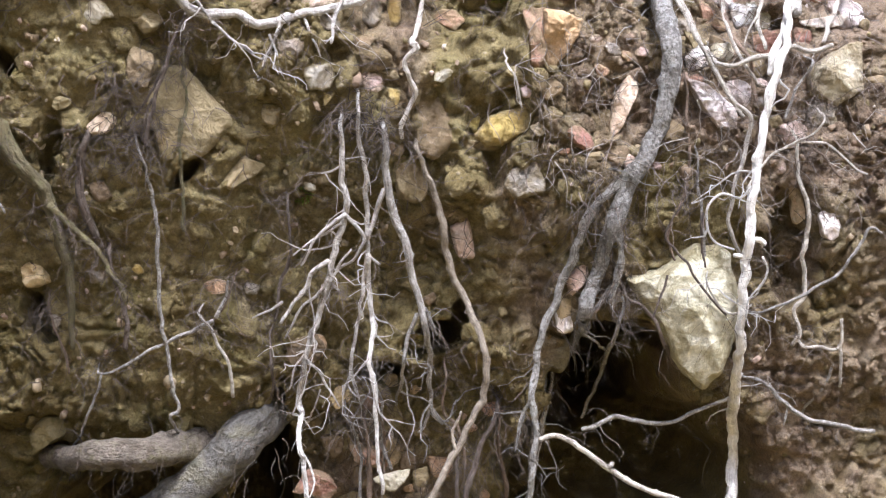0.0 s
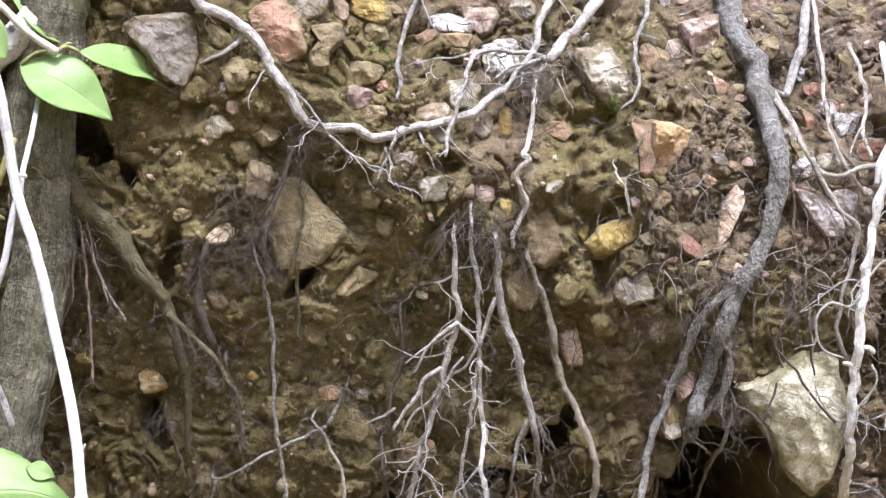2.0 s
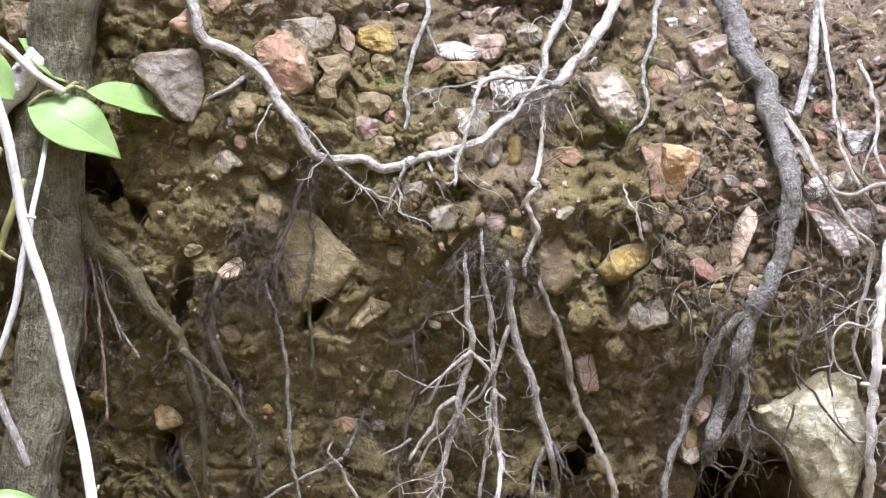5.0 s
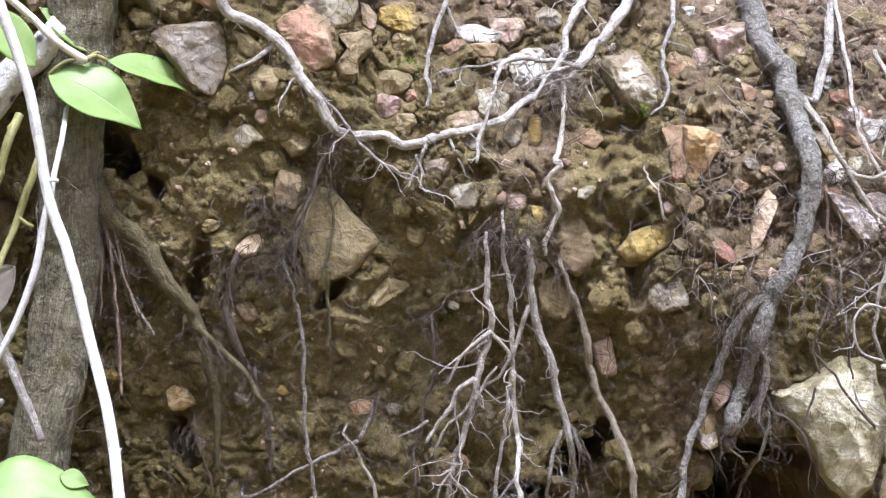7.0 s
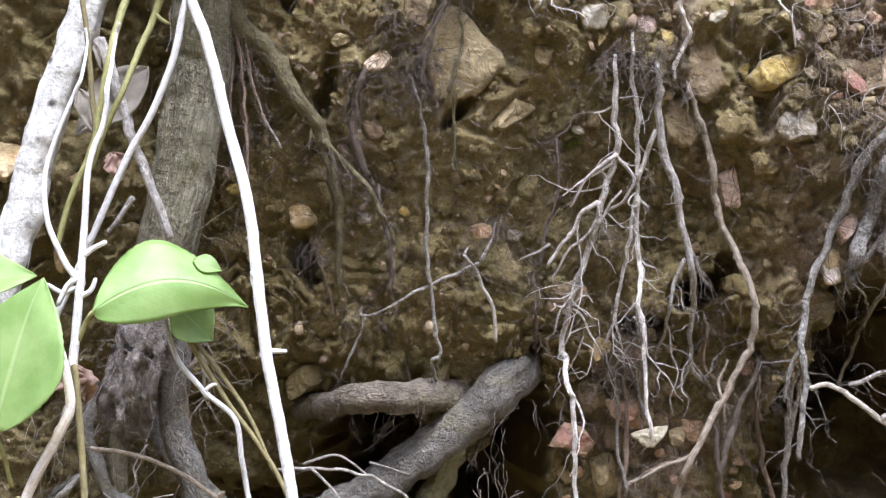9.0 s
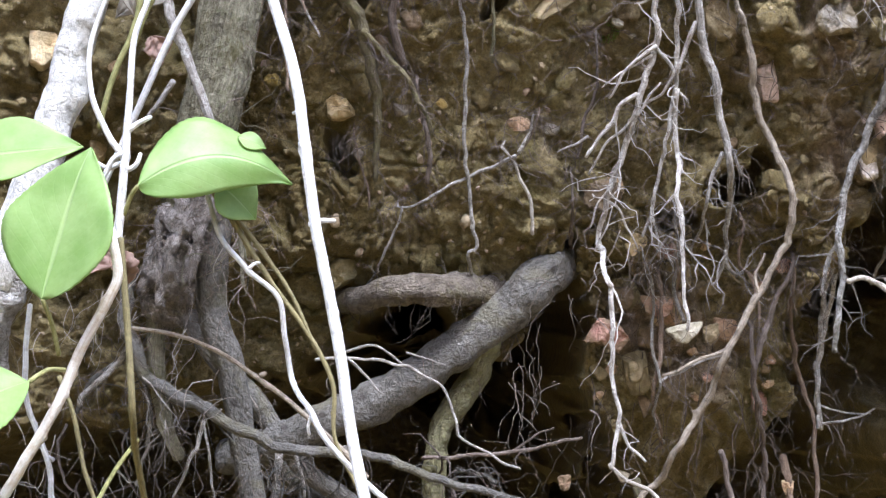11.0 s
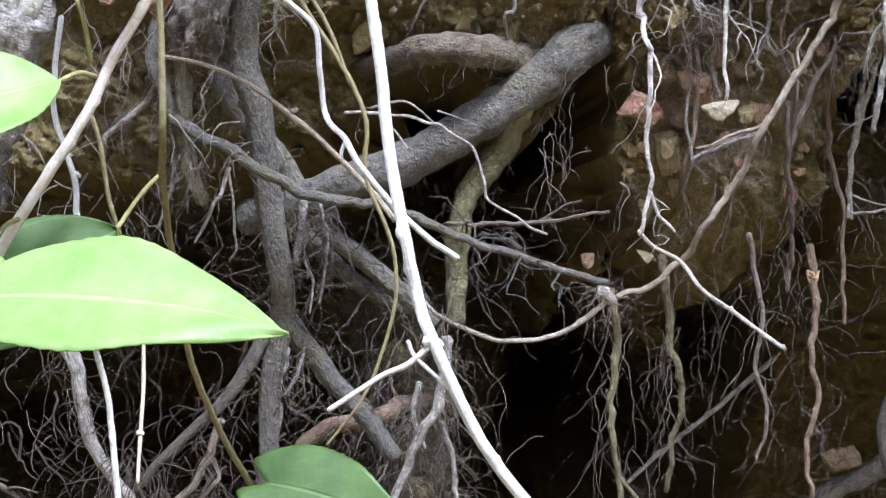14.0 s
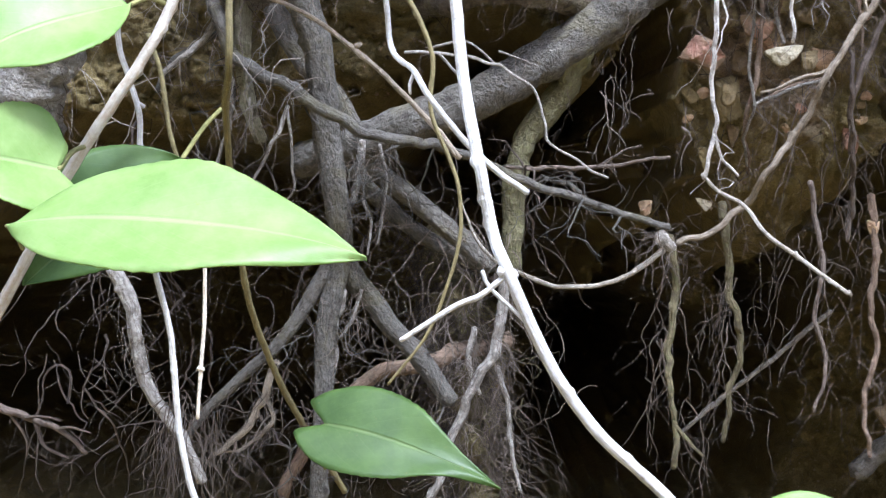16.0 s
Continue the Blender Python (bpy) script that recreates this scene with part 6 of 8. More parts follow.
# upright woody stems on the left
plant = root("upright woody stem with rough grey-brown bark", "stem", [(-0.1525, -0.03, 0.1544), (-0.159, -0.03, 0.0979), (-0.1628, -0.03, 0.0722), (-0.1631, -0.03, 0.0165), (-0.1674, -0.03, -0.0221), (-0.1727, -0.03, -0.0578), (-0.1782, -0.03, -0.0883), (-0.1799, -0.03, -0.1085), (-0.1834, -0.02, -0.129)], 0.01492, 0.01255, [
    ([(-0.1863, -0.025, -0.1143), (-0.1929, -0.025, -0.1376), (-0.1945, -0.025, -0.1605), (-0.1907, -0.025, -0.1884), (-0.1819, -0.025, -0.2134)], 0.00495, 0.00291),
    ([(-0.1769, -0.03, -0.0453), (-0.1669, -0.03, -0.0705), (-0.1605, -0.03, -0.1008), (-0.1552, -0.03, -0.1361)], 0.00157, 0.00089)], fuzzy=150, seed=94, name="woody_stem", category="stem", wiggle=0.5, knobby=0.06, hair=0.03, twigs=20, twig=0.04)
leaf_on(plant, (-0.2258, -0.06, -0.1348), (-0.1973, -0.06, -0.1283), 0.0169, (0, -0.9, 0.4), dead=True, seed=21, bend=0.25, fold=0.7, twist=0.6, crumple=0.25, label='withered pinkish brown leaf')
leaf_on(plant, (-0.2062, -0.065, -0.1231), (-0.2026, -0.06, -0.1395), 0.0120, (0.4, -0.8, 0.2), dead=True, seed=22, bend=0.2, fold=0.8, twist=0.5, crumple=0.25, label='withered pinkish brown leaf')
leaf_on(plant, (-0.1826, -0.055, 0.0071), (-0.2118, -0.06, -0.0241), 0.0206, (0.1, -1, 0.3), dead='pale', seed=23, bend=0.02, fold=0.2, crumple=0.06, label='bleached grey dead leaf')
leaf_on(plant, (-0.2103, -0.066, -0.0046), (-0.2031, -0.062, -0.024), 0.0082, (0.3, -1, 0.2), dead='pale', seed=24, bend=0.1, fold=0.5, crumple=0.15, label='bleached grey dead leaf')
leaf_on(plant, (-0.2045, -0.058, 0.0182), (-0.1998, -0.058, 0.0011), 0.0083, (0.5, -1, 0.2), dead='pale', seed=25, bend=0.1, fold=0.6, crumple=0.15, label='bleached grey dead leaf')
leaf_on(plant, (-0.1973, -0.056, -0.031), (-0.1919, -0.056, -0.0431), 0.0107, (0.4, -1, 0.2), dead=True, seed=26, bend=0.15, fold=0.5, crumple=0.25, label='withered brown leaf')
root("crumbling pinkish grey crust of old bark round the woody stem", "flake", [(-0.1782, -0.030, -0.090), (-0.1800, -0.032, -0.106), (-0.1835, -0.031, -0.122), (-0.1880, -0.028, -0.138), (-0.1905, -0.022, -0.152)], 0.0138, 0.0105, [
    ([(-0.1700, -0.036, -0.096), (-0.1735, -0.042, -0.116), (-0.1790, -0.042, -0.136)], 0.0042, 0.0026),
    ([(-0.1905, -0.036, -0.104), (-0.1935, -0.040, -0.122), (-0.1965, -0.036, -0.142)], 0.0046, 0.0028),
    ([(-0.1810, -0.044, -0.100), (-0.1845, -0.046, -0.120), (-0.1885, -0.042, -0.146)], 0.0036, 0.0020)], fuzzy=120, seed=99, name="bark_crust", category="bark", wiggle=1.5, knobby=0.5, hair=0.02)
root("smooth grey root running down from the woody stem", "thick", [(-0.1744, -0.03, -0.0781), (-0.1706, -0.03, -0.1082), (-0.1696, -0.025, -0.1461), (-0.1619, -0.025, -0.1673), (-0.156, -0.02, -0.1952), (-0.1493, -0.02, -0.225), (-0.1442, -0.02, -0.2439), (-0.1429, -0.01, -0.2645), (-0.1452, -0.01, -0.2954), (-0.1438, -0.01, -0.3307), (-0.1415, -0.01, -0.38)], 0.00777, 0.00360, [
    ([(-0.1431, -0.01, -0.2594), (-0.1499, -0.01, -0.2725), (-0.158, -0.01, -0.2888), (-0.1679, -0.01, -0.305), (-0.1857, -0.01, -0.3245), (-0.2023, -0.01, -0.347)], 0.00381, 0.00180),
    ([(-0.1443, -0.005, -0.2611), (-0.1358, -0.005, -0.2707), (-0.1259, -0.005, -0.2814), (-0.116, -0.005, -0.2922), (-0.1006, -0.005, -0.3064), (-0.0864, -0.005, -0.322)], 0.00541, 0.00407),
    ([(-0.1386, -0.01, -0.2156), (-0.1394, -0.01, -0.236), (-0.1485, -0.01, -0.2496), (-0.1627, -0.01, -0.2623)], 0.00156, 0.00101),
    ([(-0.1427, -0.005, -0.2648), (-0.1382, -0.005, -0.2722), (-0.1397, -0.005, -0.2852), (-0.1448, -0.005, -0.3011)], 0.00141, 0.00071)], fuzzy=70, seed=95, hair=0.025, wiggle=0.3, knobby=0.08, twigs=24, twig=0.04)
root("pale speckled stem leaning beside the bank", "pale_stem", [(-0.164, -0.05, 0.1120), (-0.1745, -0.05, 0.1020), (-0.1830, -0.05, 0.0950), (-0.1925, -0.05, 0.0835), (-0.1990, -0.05, 0.0725), (-0.2071, -0.05, 0.049), (-0.2145, -0.05, 0.024), (-0.2205, -0.05, 0.006), (-0.2257, -0.05, -0.0134), (-0.2319, -0.05, -0.0384), (-0.2375, -0.05, -0.0633), (-0.2455, -0.05, -0.095), (-0.2570, -0.05, -0.13), (-0.2615, -0.046, -0.143)], 0.0072, 0.0088, seed=96, name="woody_stem", category="stem", wiggle=0.5, knobby=0.12)
root("rough grey foot of the pale speckled stem", "rough", [(-0.2575, -0.046, -0.122), (-0.2635, -0.046, -0.142), (-0.2705, -0.043, -0.165), (-0.281, -0.033, -0.205), (-0.290, -0.02, -0.235)], 0.0130, 0.0175, fuzzy=60, seed=98, name="stem_foot", category="stem", wiggle=0.5, knobby=0.25)
root("grey dead branch leaning against the stem", "grey", [(-0.2035, -0.06, 0.0179), (-0.1952, -0.06, -0.004), (-0.1855, -0.06, -0.0282), (-0.1773, -0.06, -0.0475), (-0.1692, -0.06, -0.0667)], 0.00279, 0.00192, [
    ([(-0.1857, -0.06, -0.0502), (-0.1902, -0.06, -0.0577), (-0.1959, -0.06, -0.0651)], 0.00150, 0.00085)], fuzzy=6, seed=97, name="dead_branch", category="branch", wiggle=0.6)

# stones set in the bank
stone("purplish grey angular stone jutting from the bank", "grey", -0.1085, -0.0445, 0.1034, [(-0.0210, 0.0095), (0.0004, 0.0139), (0.0117, 0.0129), (0.0164, -0.0049), (0.0099, -0.0191), (-0.0003, -0.0155), (-0.0170, 0.0033)], 0.0116, seed=99)
stone("large rusty red stone in the upper bank", "red", -0.0595, -0.0385, 0.1113, [(-0.0127, 0.0090), (0.0013, 0.0151), (0.0117, 0.0070), (0.0138, -0.0110), (0.0031, -0.0151), (-0.0060, -0.0063), (-0.0112, 0.0013)], 0.0105, seed=100)
stone("smooth mauve-grey stone in the upper bank", "grey", -0.0483, -0.0341, 0.1251, [(-0.0130, 0.0067), (0.0115, 0.0086), (0.0104, -0.0045), (0.0015, -0.0091), (-0.0103, -0.0016)], 0.0069, seed=101)
stone("lumpy pinkish tan stone in the bank", "tan", -0.0379, -0.0318, 0.1044, [(-0.0065, 0.0100), (0.0077, 0.0116), (0.0092, 0.0038), (0.0028, -0.0029), (0.0029, -0.0107), (-0.0061, -0.0109), (-0.0075, -0.0044), (-0.0025, 0.0035)], 0.0085, seed=102)
stone("ochre stone with a mossy edge", "ochre", -0.0170, -0.0192, 0.1246, [(-0.0089, 0.0056), (0.0069, 0.0086), (0.0097, -0.0020), (0.0058, -0.0061), (-0.0034, -0.0050), (-0.0101, -0.0011)], 0.0073, seed=103)
stone("small pinkish stone in the bank", "pink", -0.0307, -0.0259, 0.1242, [(-0.0041, 0.0072), (0.0039, 0.0021), (0.0027, -0.0059), (-0.0026, -0.0034)], 0.0039, seed=104)
stone("small pinkish stone in the bank", "pink", -0.0215, -0.0313, 0.0823, [(-0.0056, 0.0051), (0.0061, 0.0040), (0.0036, -0.0038), (-0.0041, -0.0053)], 0.0052, seed=105)
stone("small pinkish stone in the bank", "pink", -0.0133, -0.0318, 0.0753, [(-0.0046, 0.0019), (0.0032, 0.0033), (0.0046, -0.0019), (-0.0032, -0.0033)], 0.0033, seed=106)
stone("small pinkish stone in the bank", "pink", 0.0365, -0.0294, 0.0398, [(-0.0056, 0.0045), (0.0035, 0.0033), (0.0050, -0.0032), (-0.0029, -0.0046)], 0.0046, seed=107)
stone("small pinkish stone in the bank", "pink", 0.0118, -0.0282, 0.0762, [(-0.0076, 0.0018), (0.0055, 0.0047), (0.0069, -0.0018), (-0.0048, -0.0047)], 0.0046, seed=108)
stone("small pinkish stone in the bank", "pink", 0.0365, -0.0001, 0.1241, [(-0.0088, 0.0066), (0.0076, 0.0057), (0.0063, -0.0026), (0.0009, -0.0068), (-0.0060, -0.0029)], 0.0068, seed=109)
stone("long white quartz stone in the upper bank", "white", 0.0203, -0.0109, 0.1222, [(-0.0104, 0.0036), (-0.0010, 0.0051), (0.0125, 0.0014), (0.0113, -0.0040), (-0.0035, -0.0044), (-0.0089, -0.0018)], 0.0047, seed=110)
stone("flat orange stone below a white one", "orange", 0.0247, -0.0084, 0.1129, [(-0.0078, 0.0027), (0.0057, 0.0030), (0.0044, -0.0025), (-0.0023, -0.0032)], 0.0030, seed=111)
stone("bright white quartz stone behind roots", "white", 0.0447, -0.0121, 0.1045, [(-0.0090, 0.0068), (0.0071, 0.0112), (0.0100, -0.0036), (-0.0006, -0.0105), (-0.0075, -0.0039)], 0.0094, seed=112)
stone("pale buff stone with an ochre edge", "buff", 0.0258, -0.0260, 0.0858, [(-0.0061, 0.0073), (0.0084, 0.0062), (0.0073, -0.0056), (-0.0032, -0.0072), (-0.0065, -0.0007)], 0.0072, seed=113)
stone("dull tan stone in the bank", "tan", -0.0186, -0.0278, 0.0938, [(-0.0076, 0.0059), (0.0068, 0.0036), (0.0043, -0.0044), (-0.0035, -0.0051)], 0.0055, seed=114)
stone("dull tan stone in the bank", "tan", -0.0770, -0.0410, 0.0893, [(-0.0058, 0.0047), (0.0043, 0.0075), (0.0046, -0.0054), (-0.0030, -0.0068)], 0.0051, seed=115)
stone("dull tan stone in the bank", "tan", -0.0853, -0.0174, -0.0115, [(-0.0052, 0.0029), (0.0014, 0.0043), (0.0049, -0.0022), (-0.0011, -0.0050)], 0.0046, seed=116)
stone("dull tan stone in the bank", "tan", -0.0224, -0.0194, -0.0029, [(-0.0076, -0.0021), (0.0014, 0.0086), (0.0094, 0.0034), (0.0016, -0.0033), (-0.0049, -0.0066)], 0.0075, seed=117)
stone("dull tan stone in the bank", "tan", 0.0073, 0.0000, -0.0855, [(-0.0087, 0.0050), (0.0047, 0.0079), (0.0103, 0.0012), (0.0023, -0.0083), (-0.0085, -0.0058)], 0.0081, seed=118)
stone("dull tan stone in the bank", "tan", -0.0644, -0.0359, 0.0654, [(-0.0084, 0.0024), (0.0018, 0.0052), (0.0071, -0.0012), (-0.0005, -0.0065)], 0.0058, seed=119)
stone("large buff stone jutting from the upper bank", "buff", 0.0938, -0.0182, 0.0958, [(-0.0142, 0.0142), (0.0019, 0.0159), (0.0128, 0.0001), (0.0143, -0.0106), (0.0050, -0.0161), (-0.0072, -0.0057), (-0.0127, 0.0022)], 0.0140, seed=120)
stone("broad pink stone in the upper bank", "pink", 0.1414, 0.0098, 0.1196, [(-0.0090, 0.0057), (0.0091, 0.0103), (0.0093, -0.0023), (-0.0018, -0.0109), (-0.0075, -0.0027)], 0.0090, seed=121)
stone("large orange-yellow stone with a fractured face", "gold", 0.1221, -0.0426, 0.0635, [(-0.0081, 0.0100), (0.0010, 0.0109), (0.0107, 0.0070), (0.0089, -0.0013), (-0.0038, -0.0171), (-0.0086, -0.0094)], 0.0136, seed=122)
stone("rusty red block beside an orange stone", "red", 0.1115, -0.0324, 0.0627, [(-0.0065, 0.0116), (0.0048, 0.0127), (0.0060, 0.0014), (0.0036, -0.0144), (-0.0028, -0.0137), (-0.0051, 0.0025)], 0.0062, seed=123)
stone("golden yellow stone in the bank", "ochre", 0.0987, -0.0268, 0.0220, [(-0.0141, -0.0042), (-0.0079, 0.0038), (0.0011, 0.0066), (0.0095, 0.0099), (0.0130, 0.0055), (0.0091, -0.0025), (-0.0014, -0.0092), (-0.0093, -0.0099)], 0.0068, seed=124)
stone("thin tan stone splinter in the bank", "tan", 0.0861, -0.0230, 0.0125, [(-0.0075, 0.0021), (-0.0004, 0.0022), (0.0085, -0.0003), (0.0050, -0.0025), (-0.0056, -0.0016)], 0.0024, seed=125)
stone("pale orange shard wedged beside a thick root", "peach", 0.1524, -0.0320, 0.0312, [(-0.0058, -0.0124), (-0.0052, 0.0020), (0.0023, 0.0153), (0.0072, 0.0088), (0.0033, -0.0018), (-0.0018, -0.0118)], 0.0066, seed=126)
stone("whitish pink stone beside a thick root", "rose", 0.1933, -0.0282, 0.0321, [(-0.0129, 0.0116), (-0.0035, 0.0100), (0.0100, -0.0017), (0.0106, -0.0102), (0.0020, -0.0103), (-0.0061, 0.0006)], 0.0111, seed=127)
stone("large buff limestone block in the upper bank", "buff", 0.2541, -0.0298, 0.0488, [(-0.0128, 0.0028), (0.0002, 0.0121), (0.0120, 0.0150), (0.0125, -0.0057), (0.0008, -0.0142), (-0.0125, -0.0101)], 0.0123, seed=128)
stone("rounded orange stone in the bank", "peach", -0.0847, -0.0283, 0.0179, [(-0.0061, -0.0004), (0.0015, 0.0062), (0.0063, 0.0024), (0.0030, -0.0036), (-0.0047, -0.0045)], 0.0053, seed=129)
stone("broad weathered tan stone embedded in the bank", "tan", -0.0510, -0.0237, 0.0238, [(-0.0201, 0.0190), (0.0007, 0.0233), (0.0193, 0.0053), (0.0247, -0.0052), (0.0119, -0.0198), (-0.0063, -0.0214), (-0.0104, -0.0084), (-0.0198, 0.0072)], 0.0062, seed=130, sunk=0.0008)
stone("tan stone embedded behind hanging roots", "tan", 0.0637, -0.0268, 0.0202, [(-0.0063, 0.0156), (0.0069, 0.0137), (0.0106, -0.0052), (0.0021, -0.0158), (-0.0059, -0.0107), (-0.0074, 0.0024)], 0.0054, seed=131, sunk=0.0002)
stone("tan stone embedded behind hanging roots", "tan", 0.0546, -0.0214, -0.0028, [(-0.0070, 0.0095), (0.0036, 0.0110), (0.0096, -0.0008), (0.0066, -0.0119), (-0.0054, -0.0095), (-0.0074, 0.0016)], 0.0051, seed=132, sunk=0.0002)
stone("rounded grey stone in the bank", "grey", 0.1064, -0.0220, -0.0035, [(-0.0057, 0.0057), (0.0063, 0.0091), (0.0110, -0.0046), (-0.0028, -0.0080), (-0.0088, -0.0023)], 0.0085, seed=133)
stone("pale orange knobbly stone in the bank", "peach", 0.0808, -0.0188, -0.0311, [(-0.0060, 0.0065), (0.0019, 0.0106), (0.0047, 0.0013), (0.0057, -0.0080), (-0.0018, -0.0089), (-0.0046, -0.0015)], 0.0057, seed=134)
stone("small orange stone beside a root", "peach", 0.1344, -0.0147, -0.0486, [(-0.0052, 0.0005), (0.0028, 0.0065), (0.0048, 0.0006), (-0.0024, -0.0075)], 0.0050, seed=135)
stone("big whitish limestone block hanging over the hollow", "buff", 0.1866, -0.0140, -0.0632, [(-0.0288, 0.0138), (-0.0160, 0.0187), (0.0018, 0.0343), (0.0186, 0.0271), (0.0233, -0.0020), (0.0149, -0.0287), (0.0065, -0.0346), (-0.0045, -0.0236), (-0.0156, -0.0051)], 0.0256, seed=136, hold=True)
stone("small ochre chip in the bank", "ochre", 0.0464, -0.0272, 0.0730, [(-0.0029, 0.0059), (0.0029, 0.0065), (0.0026, -0.0059), (-0.0027, -0.0065)], 0.0029, seed=137)
stone("small ochre chip in the bank", "ochre", 0.0467, -0.0277, 0.0326, [(-0.0031, 0.0042), (0.0027, 0.0030), (0.0015, -0.0049), (-0.0011, -0.0023)], 0.0029, seed=138)
stone("small ochre chip in the bank", "ochre", 0.0163, -0.0275, 0.0317, [(-0.0014, 0.0028), (0.0023, 0.0007), (-0.0008, -0.0035)], 0.0018, seed=139)
stone("small ochre chip in the bank", "ochre", 0.0846, -0.0253, 0.0222, [(-0.0031, 0.0008), (0.0022, 0.0036), (0.0009, -0.0044)], 0.0026, seed=140)
stone("small grey stone in the bank", "grey", 0.0008, -0.0326, 0.0533, [(-0.0052, 0.0019), (0.0051, 0.0047), (0.0039, -0.0019), (-0.0038, -0.0046)], 0.0045, seed=141)
stone("small grey stone in the bank", "grey", 0.0364, -0.0277, 0.0721, [(-0.0021, 0.0065), (0.0045, 0.0040), (0.0021, -0.0065), (-0.0045, -0.0040)], 0.0046, seed=142)
stone("small grey stone in the bank", "grey", 0.0130, -0.0298, 0.0413, [(-0.0069, 0.0038), (0.0048, 0.0053), (0.0063, -0.0038), (-0.0041, -0.0053)], 0.0052, seed=143)
stone("small rusty stone in the upper bank", "red", 0.2270, -0.0124, 0.0656, [(-0.0090, 0.0041), (0.0075, 0.0052), (0.0076, -0.0043), (-0.0061, -0.0051)], 0.0050, seed=144)
stone("small rusty stone in the upper bank", "red", 0.2507, 0.0055, 0.0920, [(-0.0059, 0.0057), (0.0059, 0.0051), (0.0052, -0.0060), (-0.0052, -0.0049)], 0.0058, seed=145)
stone("small rusty stone in the upper bank", "red", 0.2070, 0.0003, 0.0860, [(-0.0051, 0.0039), (0.0047, 0.0036), (0.0039, -0.0034), (-0.0036, -0.0041)], 0.0040, seed=146)
stone("small rusty stone in the upper bank", "red", 0.2001, 0.0062, 0.0947, [(-0.0024, 0.0036), (0.0033, 0.0023), (0.0019, -0.0039), (-0.0029, -0.0020)], 0.0031, seed=147)
stone("small rusty stone in the upper bank", "red", 0.2408, -0.0118, 0.0668, [(-0.0034, 0.0055), (0.0049, 0.0024), (0.0023, -0.0053), (-0.0038, -0.0027)], 0.0043, seed=148)
stone("small rusty stone in the upper bank", "red", 0.1958, -0.0061, 0.0789, [(-0.0037, 0.0054), (0.0046, 0.0001), (-0.0009, -0.0055)], 0.0041, seed=149)
stone("small rusty stone in the upper bank", "red", 0.1491, -0.0050, 0.0935, [(-0.0037, 0.0049), (0.0046, 0.0010), (-0.0008, -0.0059)], 0.0041, seed=150)
stone("small white stone in the upper bank", "white", 0.1765, 0.0053, 0.0990, [(-0.0042, 0.0028), (0.0042, 0.0029), (0.0028, -0.0026), (-0.0028, -0.0030)], 0.0029, seed=151)
stone("small white stone in the upper bank", "white", 0.2160, -0.0052, 0.0781, [(-0.0043, 0.0020), (0.0039, 0.0069), (0.0032, -0.0027), (-0.0028, -0.0062)], 0.0041, seed=152)
stone("small white stone in the upper bank", "white", 0.1271, 0.0171, 0.1379, [(-0.0037, 0.0024), (0.0025, 0.0025), (0.0012, -0.0049)], 0.0031, seed=153)
stone("small white stone in the upper bank", "white", -0.0825, -0.0411, 0.0850, [(-0.0014, 0.0018), (0.0011, 0.0018), (0.0014, -0.0018), (-0.0011, -0.0018)], 0.0014, seed=154)
stone("small tan stone in the upper bank", "tan", 0.1989, -0.0171, 0.0586, [(-0.0053, 0.0070), (0.0043, 0.0018), (0.0049, -0.0035), (-0.0038, -0.0053)], 0.0050, seed=155)
stone("small tan stone in the upper bank", "tan", 0.1725, 0.0279, 0.1322, [(-0.0050, 0.0053), (0.0043, 0.0033), (0.0035, -0.0048), (-0.0028, -0.0038)], 0.0046, seed=156)
stone("small tan stone in the upper bank", "tan", 0.2317, 0.0410, 0.1389, [(-0.0045, 0.0053), (0.0043, 0.0032), (0.0029, -0.0050), (-0.0027, -0.0034)], 0.0044, seed=157)
stone("small tan stone in the upper bank", "tan", 0.1861, -0.0163, 0.0628, [(-0.0046, 0.0053), (0.0036, 0.0001), (0.0010, -0.0054)], 0.0040, seed=158)
stone("small tan stone in the upper bank", "tan", 0.1375, -0.0144, 0.0831, [(-0.0046, 0.0031), (0.0036, 0.0019), (0.0010, -0.0049)], 0.0040, seed=159)
stone("small tan stone in the upper bank", "tan", 0.2189, 0.0189, 0.1098, [(-0.0039, 0.0046), (0.0047, 0.0020), (-0.0009, -0.0066)], 0.0042, seed=160)
stone("upright orange stone on the upper bank", "peach", 0.2397, -0.0236, -0.0133, [(-0.0038, 0.0080), (0.0016, 0.0062), (0.0040, -0.0063), (-0.0018, -0.0079)], 0.0037, seed=161)
stone("bright white quartz stone among upper roots", "white", 0.2125, -0.0135, 0.0779, [(-0.0040, 0.0056), (0.0052, 0.0036), (0.0042, 0.0001), (-0.0014, -0.0069), (-0.0039, -0.0024)], 0.0055, seed=162)
stone("bright white quartz stone among upper roots", "white", 0.1961, 0.0044, 0.1037, [(-0.0034, 0.0027), (0.0035, 0.0036), (0.0027, -0.0027), (-0.0028, -0.0036)], 0.0041, seed=163)
stone("pale pink angular stone among upper roots", "rose", 0.2054, -0.0071, 0.0856, [(-0.0057, 0.0020), (0.0025, 0.0040), (0.0052, 0.0000), (0.0026, -0.0046), (-0.0046, -0.0015)], 0.0043, seed=164)
stone("pale pink angular stone among upper roots", "rose", 0.2505, -0.0147, 0.0746, [(-0.0119, 0.0001), (-0.0003, 0.0022), (0.0120, 0.0040), (0.0101, -0.0011), (-0.0002, -0.0032), (-0.0097, -0.0020)], 0.0035, seed=165)
